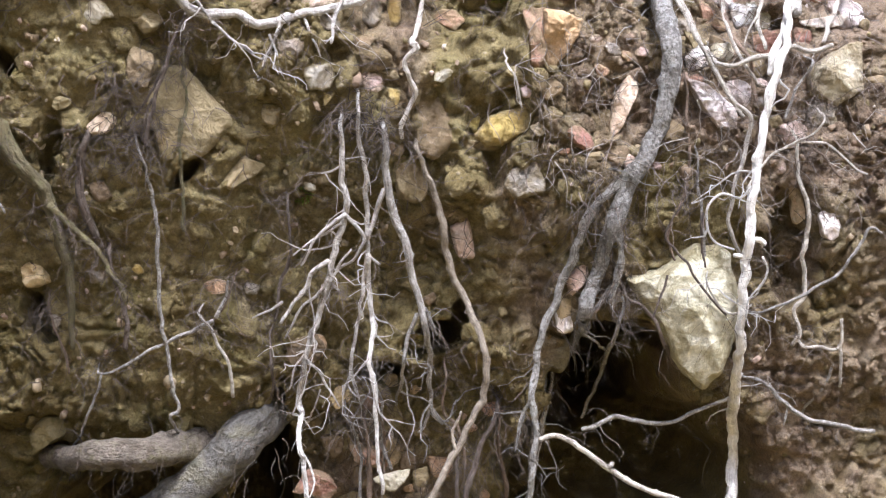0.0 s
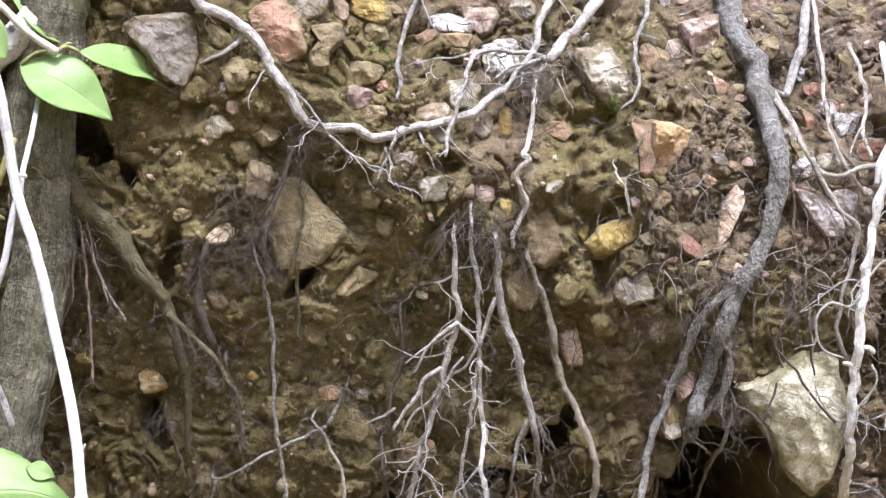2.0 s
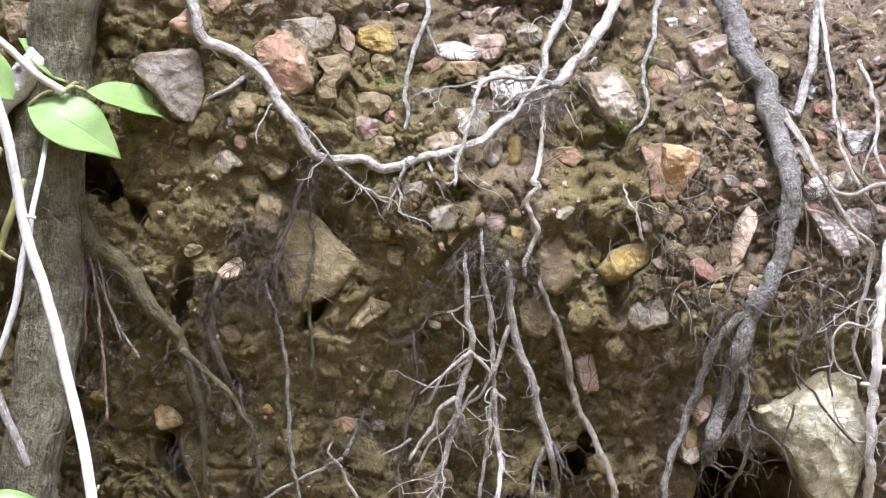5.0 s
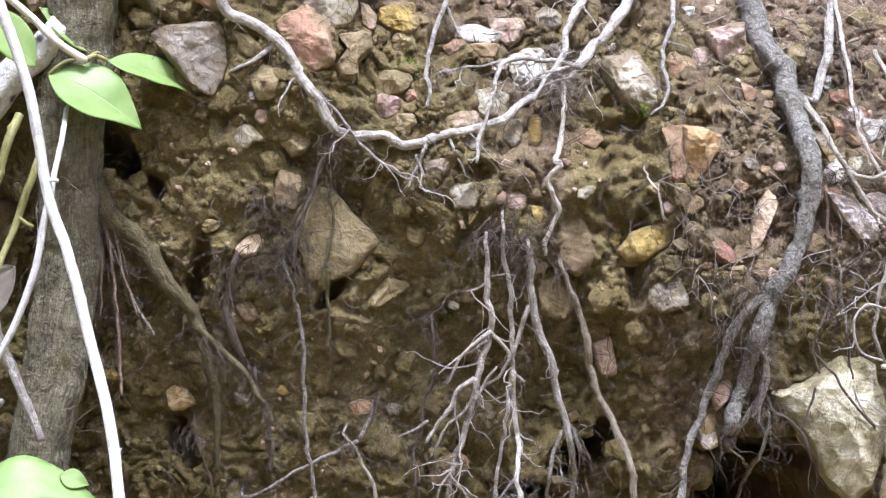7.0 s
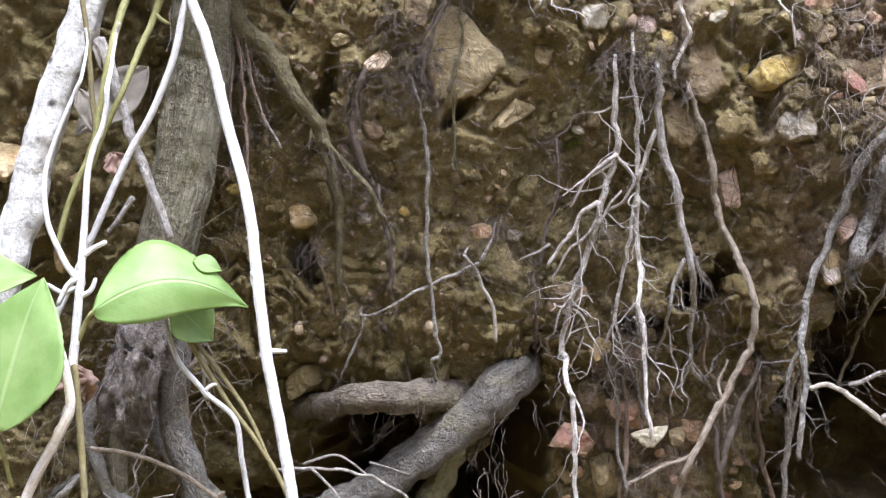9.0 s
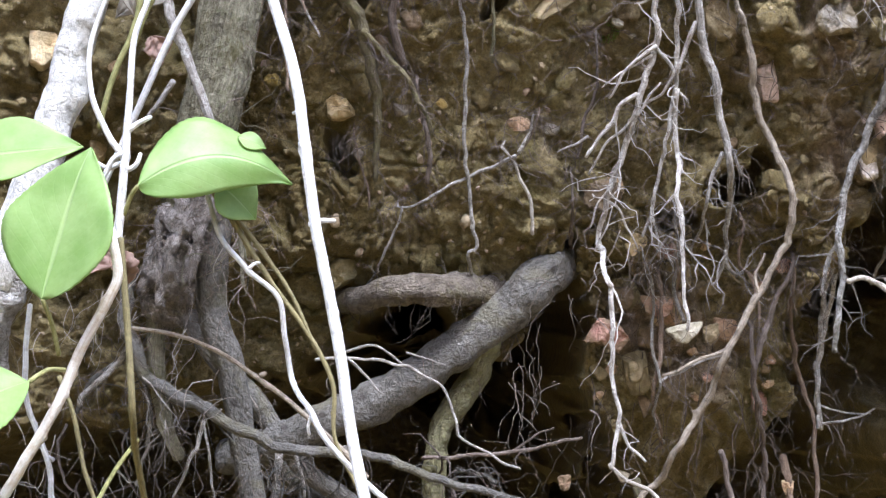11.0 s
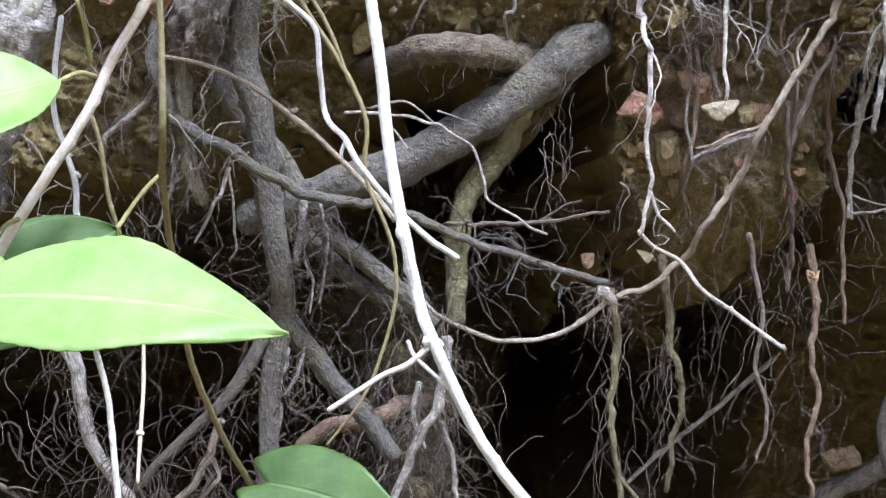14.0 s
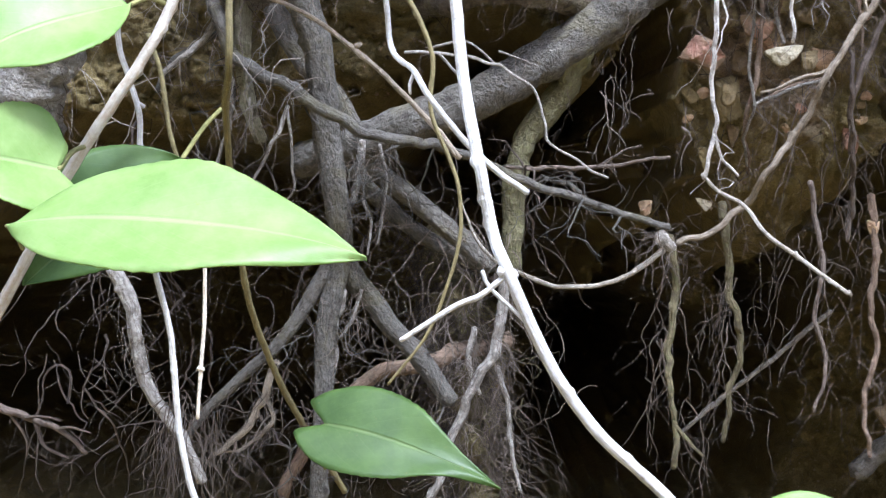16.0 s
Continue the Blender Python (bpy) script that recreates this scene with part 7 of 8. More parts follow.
stone("pale pink angular stone among upper roots", "rose", 0.1877, -0.0270, 0.0545, [(-0.0062, 0.0000), (0.0006, 0.0059), (0.0052, 0.0036), (0.0042, -0.0030), (-0.0037, -0.0065)], 0.0056, seed=166)
stone("pale pink angular stone among upper roots", "rose", 0.2485, -0.0027, 0.0906, [(-0.0060, 0.0053), (0.0004, 0.0073), (0.0060, 0.0031), (0.0055, -0.0051), (-0.0006, -0.0079), (-0.0053, -0.0028)], 0.0058, seed=167)
stone("pale pink angular stone among upper roots", "rose", 0.2060, -0.0247, 0.0382, [(-0.0061, 0.0062), (0.0060, 0.0037), (0.0034, -0.0055), (-0.0033, -0.0043)], 0.0059, seed=168)
stone("orange-red stone among upper roots", "red", 0.1988, -0.0013, 0.0942, [(-0.0049, 0.0030), (0.0022, 0.0031), (0.0056, -0.0012), (0.0009, -0.0035), (-0.0038, -0.0014)], 0.0033, seed=169)
stone("orange-red stone among upper roots", "red", 0.2260, -0.0191, 0.0662, [(-0.0096, 0.0032), (-0.0002, 0.0057), (0.0079, 0.0034), (0.0080, -0.0024), (0.0010, -0.0052), (-0.0071, -0.0047)], 0.0054, seed=170)
stone("orange-red stone among upper roots", "red", 0.2369, -0.0183, 0.0677, [(-0.0034, 0.0041), (0.0034, 0.0056), (0.0022, -0.0051), (-0.0022, -0.0046)], 0.0033, seed=171)
stone("buff angular stone among upper roots", "buff", 0.2249, -0.0139, 0.0757, [(-0.0037, 0.0033), (0.0033, 0.0040), (0.0034, -0.0032), (-0.0031, -0.0041)], 0.0035, seed=172)
stone("buff angular stone among upper roots", "buff", 0.1982, -0.0246, 0.0577, [(-0.0048, 0.0030), (0.0042, 0.0041), (0.0043, -0.0038), (-0.0037, -0.0033)], 0.0039, seed=173)
stone("pale rosy stone among upper roots", "rose", 0.2636, -0.0084, 0.0790, [(-0.0083, 0.0055), (0.0053, 0.0058), (0.0083, -0.0048), (-0.0053, -0.0064)], 0.0060, seed=174)
stone("pale rosy stone among upper roots", "rose", 0.2513, -0.0189, -0.0221, [(-0.0052, 0.0052), (0.0029, 0.0066), (0.0045, -0.0052), (-0.0022, -0.0066)], 0.0046, seed=175)
stone("pale rosy stone among upper roots", "rose", 0.1292, -0.0079, -0.0689, [(-0.0041, 0.0036), (0.0026, 0.0063), (0.0041, -0.0043), (-0.0026, -0.0057)], 0.0040, seed=176)
stone("dull orange stone low in the bank", "orange", -0.1185, -0.0082, -0.0506, [(-0.0060, 0.0038), (0.0018, 0.0058), (0.0073, -0.0032), (-0.0030, -0.0065)], 0.0061, seed=177)
stone("dull orange stone low in the bank", "orange", -0.0339, -0.0071, -0.0554, [(-0.0061, 0.0019), (0.0036, 0.0034), (0.0053, -0.0018), (-0.0028, -0.0035)], 0.0034, seed=178)
stone("dull orange-brown stone low in the bank", "orange", 0.0108, -0.0006, -0.0828, [(-0.0062, 0.0049), (0.0057, 0.0044), (0.0045, -0.0053), (-0.0040, -0.0040)], 0.0053, seed=179)
stone("dull orange-brown stone low in the bank", "orange", 0.1290, -0.0053, -0.0629, [(-0.0040, 0.0039), (0.0026, 0.0066), (0.0040, -0.0038), (-0.0026, -0.0066)], 0.0039, seed=180)
stone("small grey stone low in the bank", "grey", -0.0891, -0.0081, -0.0510, [(-0.0040, 0.0028), (0.0038, 0.0024), (0.0027, -0.0023), (-0.0025, -0.0029)], 0.0029, seed=181)
stone("small grey stone low in the bank", "grey", -0.0181, -0.0069, -0.0562, [(-0.0030, 0.0031), (0.0036, 0.0019), (0.0023, -0.0028), (-0.0029, -0.0022)], 0.0030, seed=182)
stone("small grey stone low in the bank", "grey", -0.1085, -0.0032, -0.0719, [(-0.0027, 0.0026), (0.0026, 0.0014), (0.0001, -0.0039)], 0.0026, seed=183)
stone("orange-red stone under the overhang", "red", 0.0134, 0.0213, -0.1526, [(-0.0116, -0.0026), (-0.0044, 0.0086), (0.0039, 0.0062), (0.0103, -0.0004), (0.0057, -0.0079), (-0.0039, -0.0039)], 0.0084, seed=184, hold=True)
stone("pale wedge-shaped stone under the overhang", "buff", 0.0500, 0.0193, -0.1498, [(-0.0085, 0.0022), (0.0082, 0.0058), (0.0026, -0.0039), (-0.0023, -0.0041)], 0.0047, seed=185, hold=True)
stone("rusty flat stone under the overhang", "red", 0.0373, 0.0233, -0.1376, [(-0.0072, 0.0047), (0.0075, 0.0044), (0.0046, -0.0057), (-0.0050, -0.0034)], 0.0054, seed=186, hold=True)
stone("tan stone under the overhang", "tan", 0.0214, 0.0293, -0.1340, [(-0.0053, 0.0051), (0.0049, 0.0041), (0.0032, -0.0047), (-0.0028, -0.0044)], 0.0051, seed=187, hold=True)
stone("tan stone under the overhang", "tan", 0.0642, 0.0293, -0.1494, [(-0.0036, 0.0029), (0.0032, 0.0046), (0.0029, -0.0037), (-0.0026, -0.0039)], 0.0034, seed=188, hold=True)
stone("tan stone under the overhang", "tan", 0.0288, 0.0297, -0.1692, [(-0.0032, 0.0036), (0.0036, 0.0053), (0.0025, -0.0044), (-0.0029, -0.0046)], 0.0034, seed=189, hold=True)
stone("ochre-brown stone beside the thick root", "tan", -0.1165, 0.0213, -0.1280, [(-0.0096, -0.0026), (-0.0033, 0.0077), (0.0110, 0.0069), (0.0086, -0.0014), (-0.0066, -0.0106)], 0.0091, seed=190)
stone("small buff stone on the earth column", "buff", 0.0260, 0.0500, -0.2215, [(-0.0046, 0.0029), (0.0039, 0.0009), (0.0007, -0.0038)], 0.0036, seed=191)
stone("small red stone on the earth column", "red", 0.1087, 0.0500, -0.2241, [(-0.0030, 0.0031), (0.0032, 0.0028), (0.0018, -0.0035), (-0.0019, -0.0024)], 0.0030, seed=192)
stone("small red stone on the earth column", "red", -0.0019, 0.0500, -0.2262, [(-0.0035, 0.0025), (0.0025, 0.0036), (0.0025, -0.0026), (-0.0016, -0.0035)], 0.0030, seed=193)
stone("small red stone on the earth column", "red", 0.0944, 0.0299, -0.1830, [(-0.0042, 0.0060), (0.0034, 0.0040), (0.0032, -0.0055), (-0.0023, -0.0046)], 0.0036, seed=194)
stone("dull tan stone crowded in the earth column", "tan", 0.0225, 0.0253, -0.1313, [(-0.0076, 0.0033), (0.0013, 0.0086), (0.0082, -0.0028), (-0.0019, -0.0090)], 0.0076, seed=195)
stone("orange-red stone crowded in the earth column", "red", 0.0449, 0.0253, -0.1399, [(-0.0091, 0.0030), (0.0052, 0.0080), (0.0093, -0.0037), (-0.0054, -0.0074)], 0.0072, seed=196)
stone("dull tan stone crowded in the earth column", "tan", 0.0583, 0.0253, -0.1441, [(-0.0045, 0.0040), (0.0039, 0.0053), (0.0033, -0.0049), (-0.0027, -0.0044)], 0.0043, seed=197)
stone("dull tan stone crowded in the earth column", "tan", 0.0310, 0.0259, -0.1701, [(-0.0085, 0.0081), (0.0036, 0.0110), (0.0072, -0.0074), (-0.0024, -0.0117)], 0.0071, seed=198)
stone("dull orange lump in the earth column", "orange", 0.0747, 0.0273, -0.1472, [(-0.0059, 0.0058), (0.0050, 0.0041), (0.0045, -0.0053), (-0.0036, -0.0047)], 0.0054, seed=199)
stone("dull brown lump in the earth column", "tan", 0.0492, 0.0263, -0.1207, [(-0.0071, 0.0037), (0.0034, 0.0073), (0.0071, -0.0044), (-0.0034, -0.0066)], 0.0067, seed=200)
stone("dull brown lump in the earth column", "tan", 0.0352, 0.0273, -0.1526, [(-0.0035, 0.0054), (0.0047, 0.0034), (0.0028, -0.0048), (-0.0040, -0.0040)], 0.0047, seed=201)
stone("tan stone deep in the side hollow", "tan", 0.1519, 0.1200, -0.3216, [(-0.0118, 0.0017), (0.0060, 0.0078), (0.0106, -0.0019), (-0.0048, -0.0075)], 0.0071, seed=202)
stone("tan stone on the earth column", "tan", 0.0231, 0.0406, -0.1981, [(-0.0045, 0.0042), (0.0039, 0.0022), (0.0006, -0.0063)], 0.0041, seed=203)
stone("tan stone on the earth column", "tan", 0.0364, 0.0322, -0.1861, [(-0.0035, 0.0042), (0.0034, 0.0021), (0.0001, -0.0063)], 0.0034, seed=204)
stone("orange stone at the foot of pale stems", "orange", -0.2551, -0.0389, -0.0307, [(-0.0070, 0.0090), (0.0057, 0.0074), (0.0073, -0.0006), (0.0002, -0.0097), (-0.0063, -0.0061)], 0.0069, seed=205)
stone("orange stone at the foot of pale stems", "orange", -0.2321, -0.0283, -0.0756, [(-0.0039, 0.0053), (0.0046, 0.0030), (0.0016, -0.0047), (-0.0023, -0.0036)], 0.0042, seed=206)
stone("orange stone at the foot of pale stems", "orange", -0.2201, -0.0368, -0.0393, [(-0.0038, 0.0003), (0.0023, 0.0043), (0.0015, -0.0046)], 0.0032, seed=207)
stone("orange stone at the foot of pale stems", "orange", -0.1880, -0.0325, -0.0576, [(-0.0032, 0.0026), (0.0024, 0.0015), (0.0009, -0.0041)], 0.0028, seed=208)
stone("rounded tan stone above a twig", "tan", -0.1760, -0.0543, 0.1310, [(-0.0092, 0.0088), (0.0086, 0.0075), (0.0061, -0.0063), (-0.0055, -0.0100)], 0.0090, seed=209)
stone("small brown stone in the bank", "tan", -0.0835, -0.0437, 0.1068, [(-0.0063, 0.0067), (0.0038, 0.0016), (0.0063, -0.0048), (-0.0038, -0.0035)], 0.0057, seed=210)
stone("small brown stone in the bank", "tan", -0.0753, -0.0410, 0.0918, [(-0.0035, 0.0067), (0.0054, 0.0041), (0.0028, -0.0061), (-0.0048, -0.0048)], 0.0051, seed=211)
stone("small brown stone in the bank", "tan", -0.0147, -0.0208, 0.1150, [(-0.0049, 0.0030), (0.0030, 0.0056), (0.0055, -0.0036), (-0.0036, -0.0049)], 0.0052, seed=212)
stone("small brown stone in the bank", "tan", -0.0139, -0.0320, 0.0742, [(-0.0031, 0.0045), (0.0047, 0.0032), (0.0020, -0.0045), (-0.0036, -0.0032)], 0.0041, seed=213)
stone("small brown stone in the bank", "tan", 0.0785, 0.0094, 0.1392, [(-0.0059, 0.0009), (0.0023, 0.0037), (0.0036, -0.0046)], 0.0041, seed=214)
stone("small brown stone in the bank", "tan", -0.0995, -0.0151, -0.0213, [(-0.0024, 0.0036), (0.0033, 0.0023), (0.0015, -0.0035), (-0.0024, -0.0024)], 0.0029, seed=215)
stone("small brown stone in the bank", "tan", -0.0671, -0.0304, 0.0440, [(-0.0041, 0.0094), (0.0061, 0.0042), (0.0035, -0.0087), (-0.0055, -0.0048)], 0.0058, seed=216)
stone("small brown stone in the bank", "tan", -0.0089, -0.0257, 0.0240, [(-0.0033, 0.0047), (0.0044, 0.0033), (0.0023, -0.0049), (-0.0034, -0.0031)], 0.0039, seed=217)
stone("small brown stone in the bank", "tan", 0.1018, -0.0297, 0.0446, [(-0.0052, 0.0000), (0.0000, 0.0039), (0.0051, -0.0039)], 0.0039, seed=218)

# vines and leafy canes in front of the bank
vine = root("bleached white vine stem hanging in front of the bank", "vine", [(-0.1859, -0.1, 0.1275), (-0.1767, -0.1, 0.102), (-0.1674, -0.1, 0.0743), (-0.1591, -0.1, 0.0327), (-0.1489, -0.11, 0.0094), (-0.1375, -0.12, -0.0266), (-0.1255, -0.14, -0.0604), (-0.115, -0.16, -0.1117), (-0.1049, -0.17, -0.1511), (-0.0963, -0.18, -0.1919), (-0.089, -0.19, -0.2162), (-0.0823, -0.19, -0.2383), (-0.0767, -0.2, -0.2499), (-0.0664, -0.2, -0.268), (-0.0558, -0.2, -0.2839), (-0.0413, -0.2, -0.2996), (-0.0193, -0.2, -0.3164), (-0.001, -0.2, -0.3313)], 0.00224, 0.00202, [
    ([(-0.1591, -0.1, 0.0299), (-0.161, -0.1, 0.0211), (-0.164, -0.1, 0.0026), (-0.1721, -0.1, -0.0205), (-0.1813, -0.1, -0.039), (-0.1984, -0.1, -0.0833), (-0.2049, -0.1, -0.0992), (-0.2106, -0.1, -0.1127)], 0.00153, 0.00139),
    ([(-0.161, -0.05, 0.089), (-0.1615, -0.055, 0.0777), (-0.1591, -0.075, 0.0606), (-0.1595, -0.09, 0.0406), (-0.1604, -0.09, 0.0288)], 0.00104, 0.00130),
    ([(-0.0771, -0.2, -0.2518), (-0.084, -0.2, -0.2587), (-0.0928, -0.2, -0.2638), (-0.1085, -0.2, -0.2763)], 0.00102, 0.00085),
    ([(-0.0846, -0.2, -0.251), (-0.0814, -0.2, -0.2563), (-0.0705, -0.2, -0.2647), (-0.0654, -0.2, -0.2698)], 0.00068, 0.00068),
    ([(-0.1165, -0.16, -0.1149), (-0.1125, -0.16, -0.1131), (-0.1073, -0.16, -0.1129)], 0.00145, 0.00073),
    ([(-0.0791, -0.2, -0.2509), (-0.0754, -0.2, -0.2502), (-0.0734, -0.2, -0.2519)], 0.00196, 0.00114),
    ([(-0.1619, -0.1, 0.0384), (-0.1582, -0.1, 0.0396), (-0.1554, -0.1, 0.0391)], 0.00106, 0.00085),
    ([(-0.1273, -0.13, -0.0708), (-0.1247, -0.13, -0.069), (-0.1235, -0.13, -0.0668)], 0.00079, 0.00040)], seed=220, name="vine", category="vine", wiggle=0.1, knobby=0.05)
root("white vine shoot with bent nodes", "vine", [(-0.1637, -0.1, -0.0981), (-0.1572, -0.1, -0.1173), (-0.1452, -0.1, -0.1305), (-0.1329, -0.1, -0.1414), (-0.1293, -0.1, -0.1572), (-0.1251, -0.1, -0.1752), (-0.1152, -0.13, -0.1846), (-0.1085, -0.14, -0.1938), (-0.0972, -0.14, -0.2052), (-0.0882, -0.14, -0.2127), (-0.0794, -0.14, -0.2192), (-0.0696, -0.14, -0.2246)], 0.00110, 0.00118, [
    ([(-0.1452, -0.1, -0.1305), (-0.143, -0.1, -0.1282), (-0.1408, -0.1, -0.1276)], 0.00094, 0.00063),
    ([(-0.1151, -0.13, -0.1856), (-0.1162, -0.13, -0.19), (-0.1156, -0.13, -0.193)], 0.00077, 0.00058)], seed=221, name="vine", category="vine", wiggle=0.15, knobby=0.08)
root("greenish brown vine stem running beside a white one", "olive", [(-0.1635, -0.095, -0.0967), (-0.1513, -0.095, -0.1135), (-0.1366, -0.095, -0.1348), (-0.1208, -0.095, -0.1548), (-0.1097, -0.095, -0.175), (-0.108, -0.095, -0.1969), (-0.0986, -0.095, -0.2151), (-0.0938, -0.095, -0.227), (-0.0916, -0.095, -0.2448), (-0.0953, -0.095, -0.2676), (-0.1016, -0.095, -0.2861), (-0.1135, -0.095, -0.3047)], 0.00121, 0.00059, [
    ([(-0.1599, -0.095, -0.1012), (-0.1417, -0.095, -0.1212), (-0.1271, -0.095, -0.1413), (-0.1171, -0.095, -0.1616)], 0.00106, 0.00084)], seed=222, name="vine", category="vine", wiggle=0.15, knobby=0.06)
root("thin dry stem crossing the woody stem", "tan", [(-0.1945, -0.08, -0.1562), (-0.1773, -0.08, -0.1581), (-0.1585, -0.08, -0.1644), (-0.1417, -0.08, -0.1744), (-0.1296, -0.08, -0.1825), (-0.1198, -0.08, -0.1907), (-0.105, -0.08, -0.2032), (-0.0949, -0.08, -0.2138)], 0.00090, 0.00121, [
    ([(-0.1406, -0.08, -0.1738), (-0.1385, -0.08, -0.1723)], 0.00126, 0.00084)], seed=223, name="dry_stem", category="stem", wiggle=0.15)
root("thin pale twig sticking out over the hollow", "pale", [(0.0104, -0.03, -0.2088), (0.0184, -0.03, -0.2155), (0.0301, -0.03, -0.2207), (0.0395, -0.04, -0.2318), (0.0524, -0.04, -0.2393), (0.0742, -0.05, -0.253)], 0.00087, 0.00095, [
    ([(0.0518, -0.04, -0.2381), (0.0538, -0.04, -0.2409)], 0.00135, 0.00112),
    ([(0.0736, -0.05, -0.252), (0.0752, -0.05, -0.2534)], 0.00133, 0.00089)], seed=224, name="twig", category="twig", wiggle=0.2)
plant = root("whitish tan dry cane with broad leaves", "straw", [(-0.1955, -0.15, -0.1057), (-0.191, -0.15, -0.118), (-0.1868, -0.15, -0.1345), (-0.1903, -0.15, -0.1452), (-0.2004, -0.15, -0.1665), (-0.2074, -0.15, -0.1856), (-0.2324, -0.15, -0.2335), (-0.2406, -0.15, -0.2557), (-0.2531, -0.15, -0.2856), (-0.2666, -0.15, -0.3156)], 0.00184, 0.00233, seed=225, name="leafy_cane", category="vine", wiggle=0.12, knobby=0.05)
leaf_on(plant, (-0.2330, -0.22, -0.2515), (-0.1205, -0.24, -0.2488), 0.0440, (0.1, -0.72, 0.69), petiole=(-0.2438, -0.16, -0.262), bend=0.04, fold=0.06, seed=1, arch=-0.045)
leaf_on(plant, (-0.2116, -0.16, -0.1458), (-0.1991, -0.15, -0.0891), 0.0440, (-0.3, -0.9, 0.35), petiole=(-0.2071, -0.15, -0.1659), bend=0.04, fold=0.1, seed=2)
leaf_on(plant, (-0.2124, -0.17, -0.1749), (-0.2641, -0.2, -0.2063), 0.0371, (0, -0.8, 0.6), petiole=(-0.2047, -0.15, -0.1712), bend=0.08, seed=3)
leaf_on(plant, (-0.2263, -0.19, -0.2327), (-0.267, -0.22, -0.232), 0.0427, (0, -0.85, 0.5), petiole=(-0.2279, -0.15, -0.2245), bend=0.05, seed=4, heart=0.6)
leaf_on(plant, (-0.1966, -0.13, -0.2254), (-0.2453, -0.15, -0.2758), 0.0457, (0.1, -0.8, 0.6), petiole=(-0.1898, -0.08, -0.202), dark=True, bend=0.04, seed=5)
leaf_on(plant, (-0.2539, -0.14, -0.0972), (-0.2044, -0.14, -0.088), 0.0297, (0, -0.8, 0.6), petiole=(-0.255, -0.15, -0.1279), seed=6, bend=0.05)
plant = root("green cane climbing in front of the stems", "olive", [(-0.1908, -0.13, -0.1213), (-0.1865, -0.13, -0.1537), (-0.1828, -0.13, -0.1881), (-0.1868, -0.1, -0.2039), (-0.1854, -0.07, -0.2357), (-0.1781, -0.045, -0.2795), (-0.1673, -0.02, -0.3113), (-0.1541, 0, -0.3377), (-0.1312, 0.02, -0.3729)], 0.00134, 0.00153, seed=226, name="leafy_cane", category="vine", wiggle=0.15, knobby=0.05)
leaf_on(plant, (-0.1395, -0.05, -0.3308), (-0.0639, -0.07, -0.3465), 0.0420, (-0.15, -0.8, 0.6), petiole=(-0.1382, -0.04, -0.3514), dark=True, heart=1.0, bend=0.05, fold=0.08, seed=7, arch=-0.03)
leaf_on(plant, (0.0291, -0.08, -0.353), (0.0921, -0.08, -0.3418), 0.0205, (0, -0.6, 0.8), seed=8)
root("pale vine stem hanging beside speckled stem", "vine", [(-0.2011, -0.095, 0.0157), (-0.2001, -0.095, 0.0082), (-0.197, -0.115, -0.0072), (-0.2004, -0.115, -0.0163), (-0.209, -0.115, -0.0435), (-0.208, -0.115, -0.0636), (-0.2015, -0.115, -0.079), (-0.1934, -0.115, -0.0904)], 0.00051, 0.00137, [
    ([(-0.1934, -0.115, -0.0904), (-0.2004, -0.115, -0.0935), (-0.2077, -0.115, -0.0905), (-0.2114, -0.115, -0.0973), (-0.2153, -0.115, -0.1108)], 0.00103, 0.00082)], seed=227, name="vine", category="vine", wiggle=0.2, knobby=0.06)
plant = root("white vine stem knotted to its neighbour", "vine", [(-0.1874, -0.095, 0.0184), (-0.1885, -0.095, 0.0114), (-0.1857, -0.118, -0.0107), (-0.187, -0.118, -0.0264), (-0.1913, -0.12, -0.0435), (-0.192, -0.12, -0.068), (-0.1926, -0.12, -0.0925), (-0.1939, -0.12, -0.1224)], 0.00061, 0.00194, [
    ([(-0.1933, -0.12, -0.088), (-0.1972, -0.12, -0.0904), (-0.2008, -0.12, -0.0983)], 0.00136, 0.00097),
    ([(-0.1921, -0.12, -0.0791), (-0.1878, -0.12, -0.0756), (-0.1835, -0.12, -0.0733)], 0.00122, 0.00092),
    ([(-0.193, -0.12, -0.0951), (-0.1882, -0.12, -0.0923), (-0.1866, -0.12, -0.0878)], 0.00122, 0.00081)], seed=228, name="vine", category="vine", wiggle=0.2, knobby=0.08)
leaf_on(plant, (-0.1861, -0.125, -0.1007), (-0.1283, -0.11, -0.0966), 0.0325, (0.05, -0.9, 0.4), petiole=(-0.1919, -0.12, -0.1119), bend=0.08, fold=-0.3, seed=9, arch=-0.17, lop=1.2, shape=0.8)
leaf_on(plant, (-0.1584, -0.105, -0.0959), (-0.1433, -0.1, -0.1104), 0.0215, (0.2, -0.8, 0.5), seed=10, bend=0.03)
leaf_on(plant, (-0.1505, -0.110, -0.0785), (-0.1395, -0.108, -0.0825), 0.0080, (0.2, -0.8, 0.5), seed=11, bend=0.03)
root("olive cane leaning beside a pale stem", "green", [(-0.1784, -0.07, 0.0709), (-0.1822, -0.075, 0.0575), (-0.1857, -0.075, 0.0428), (-0.1900, -0.08, 0.0250), (-0.1926, -0.09, 0.0005), (-0.197, -0.09, -0.0301), (-0.2051, -0.09, -0.0537), (-0.2099, -0.09, -0.0747)], 0.0019, 0.00112, [
    ([(-0.1857, -0.075, 0.0428), (-0.1838, -0.075, 0.0475), (-0.1832, -0.074, 0.050)], 0.001, 0.0007)], seed=229, name="cane", category="vine", wiggle=0.25, knobby=0.12)
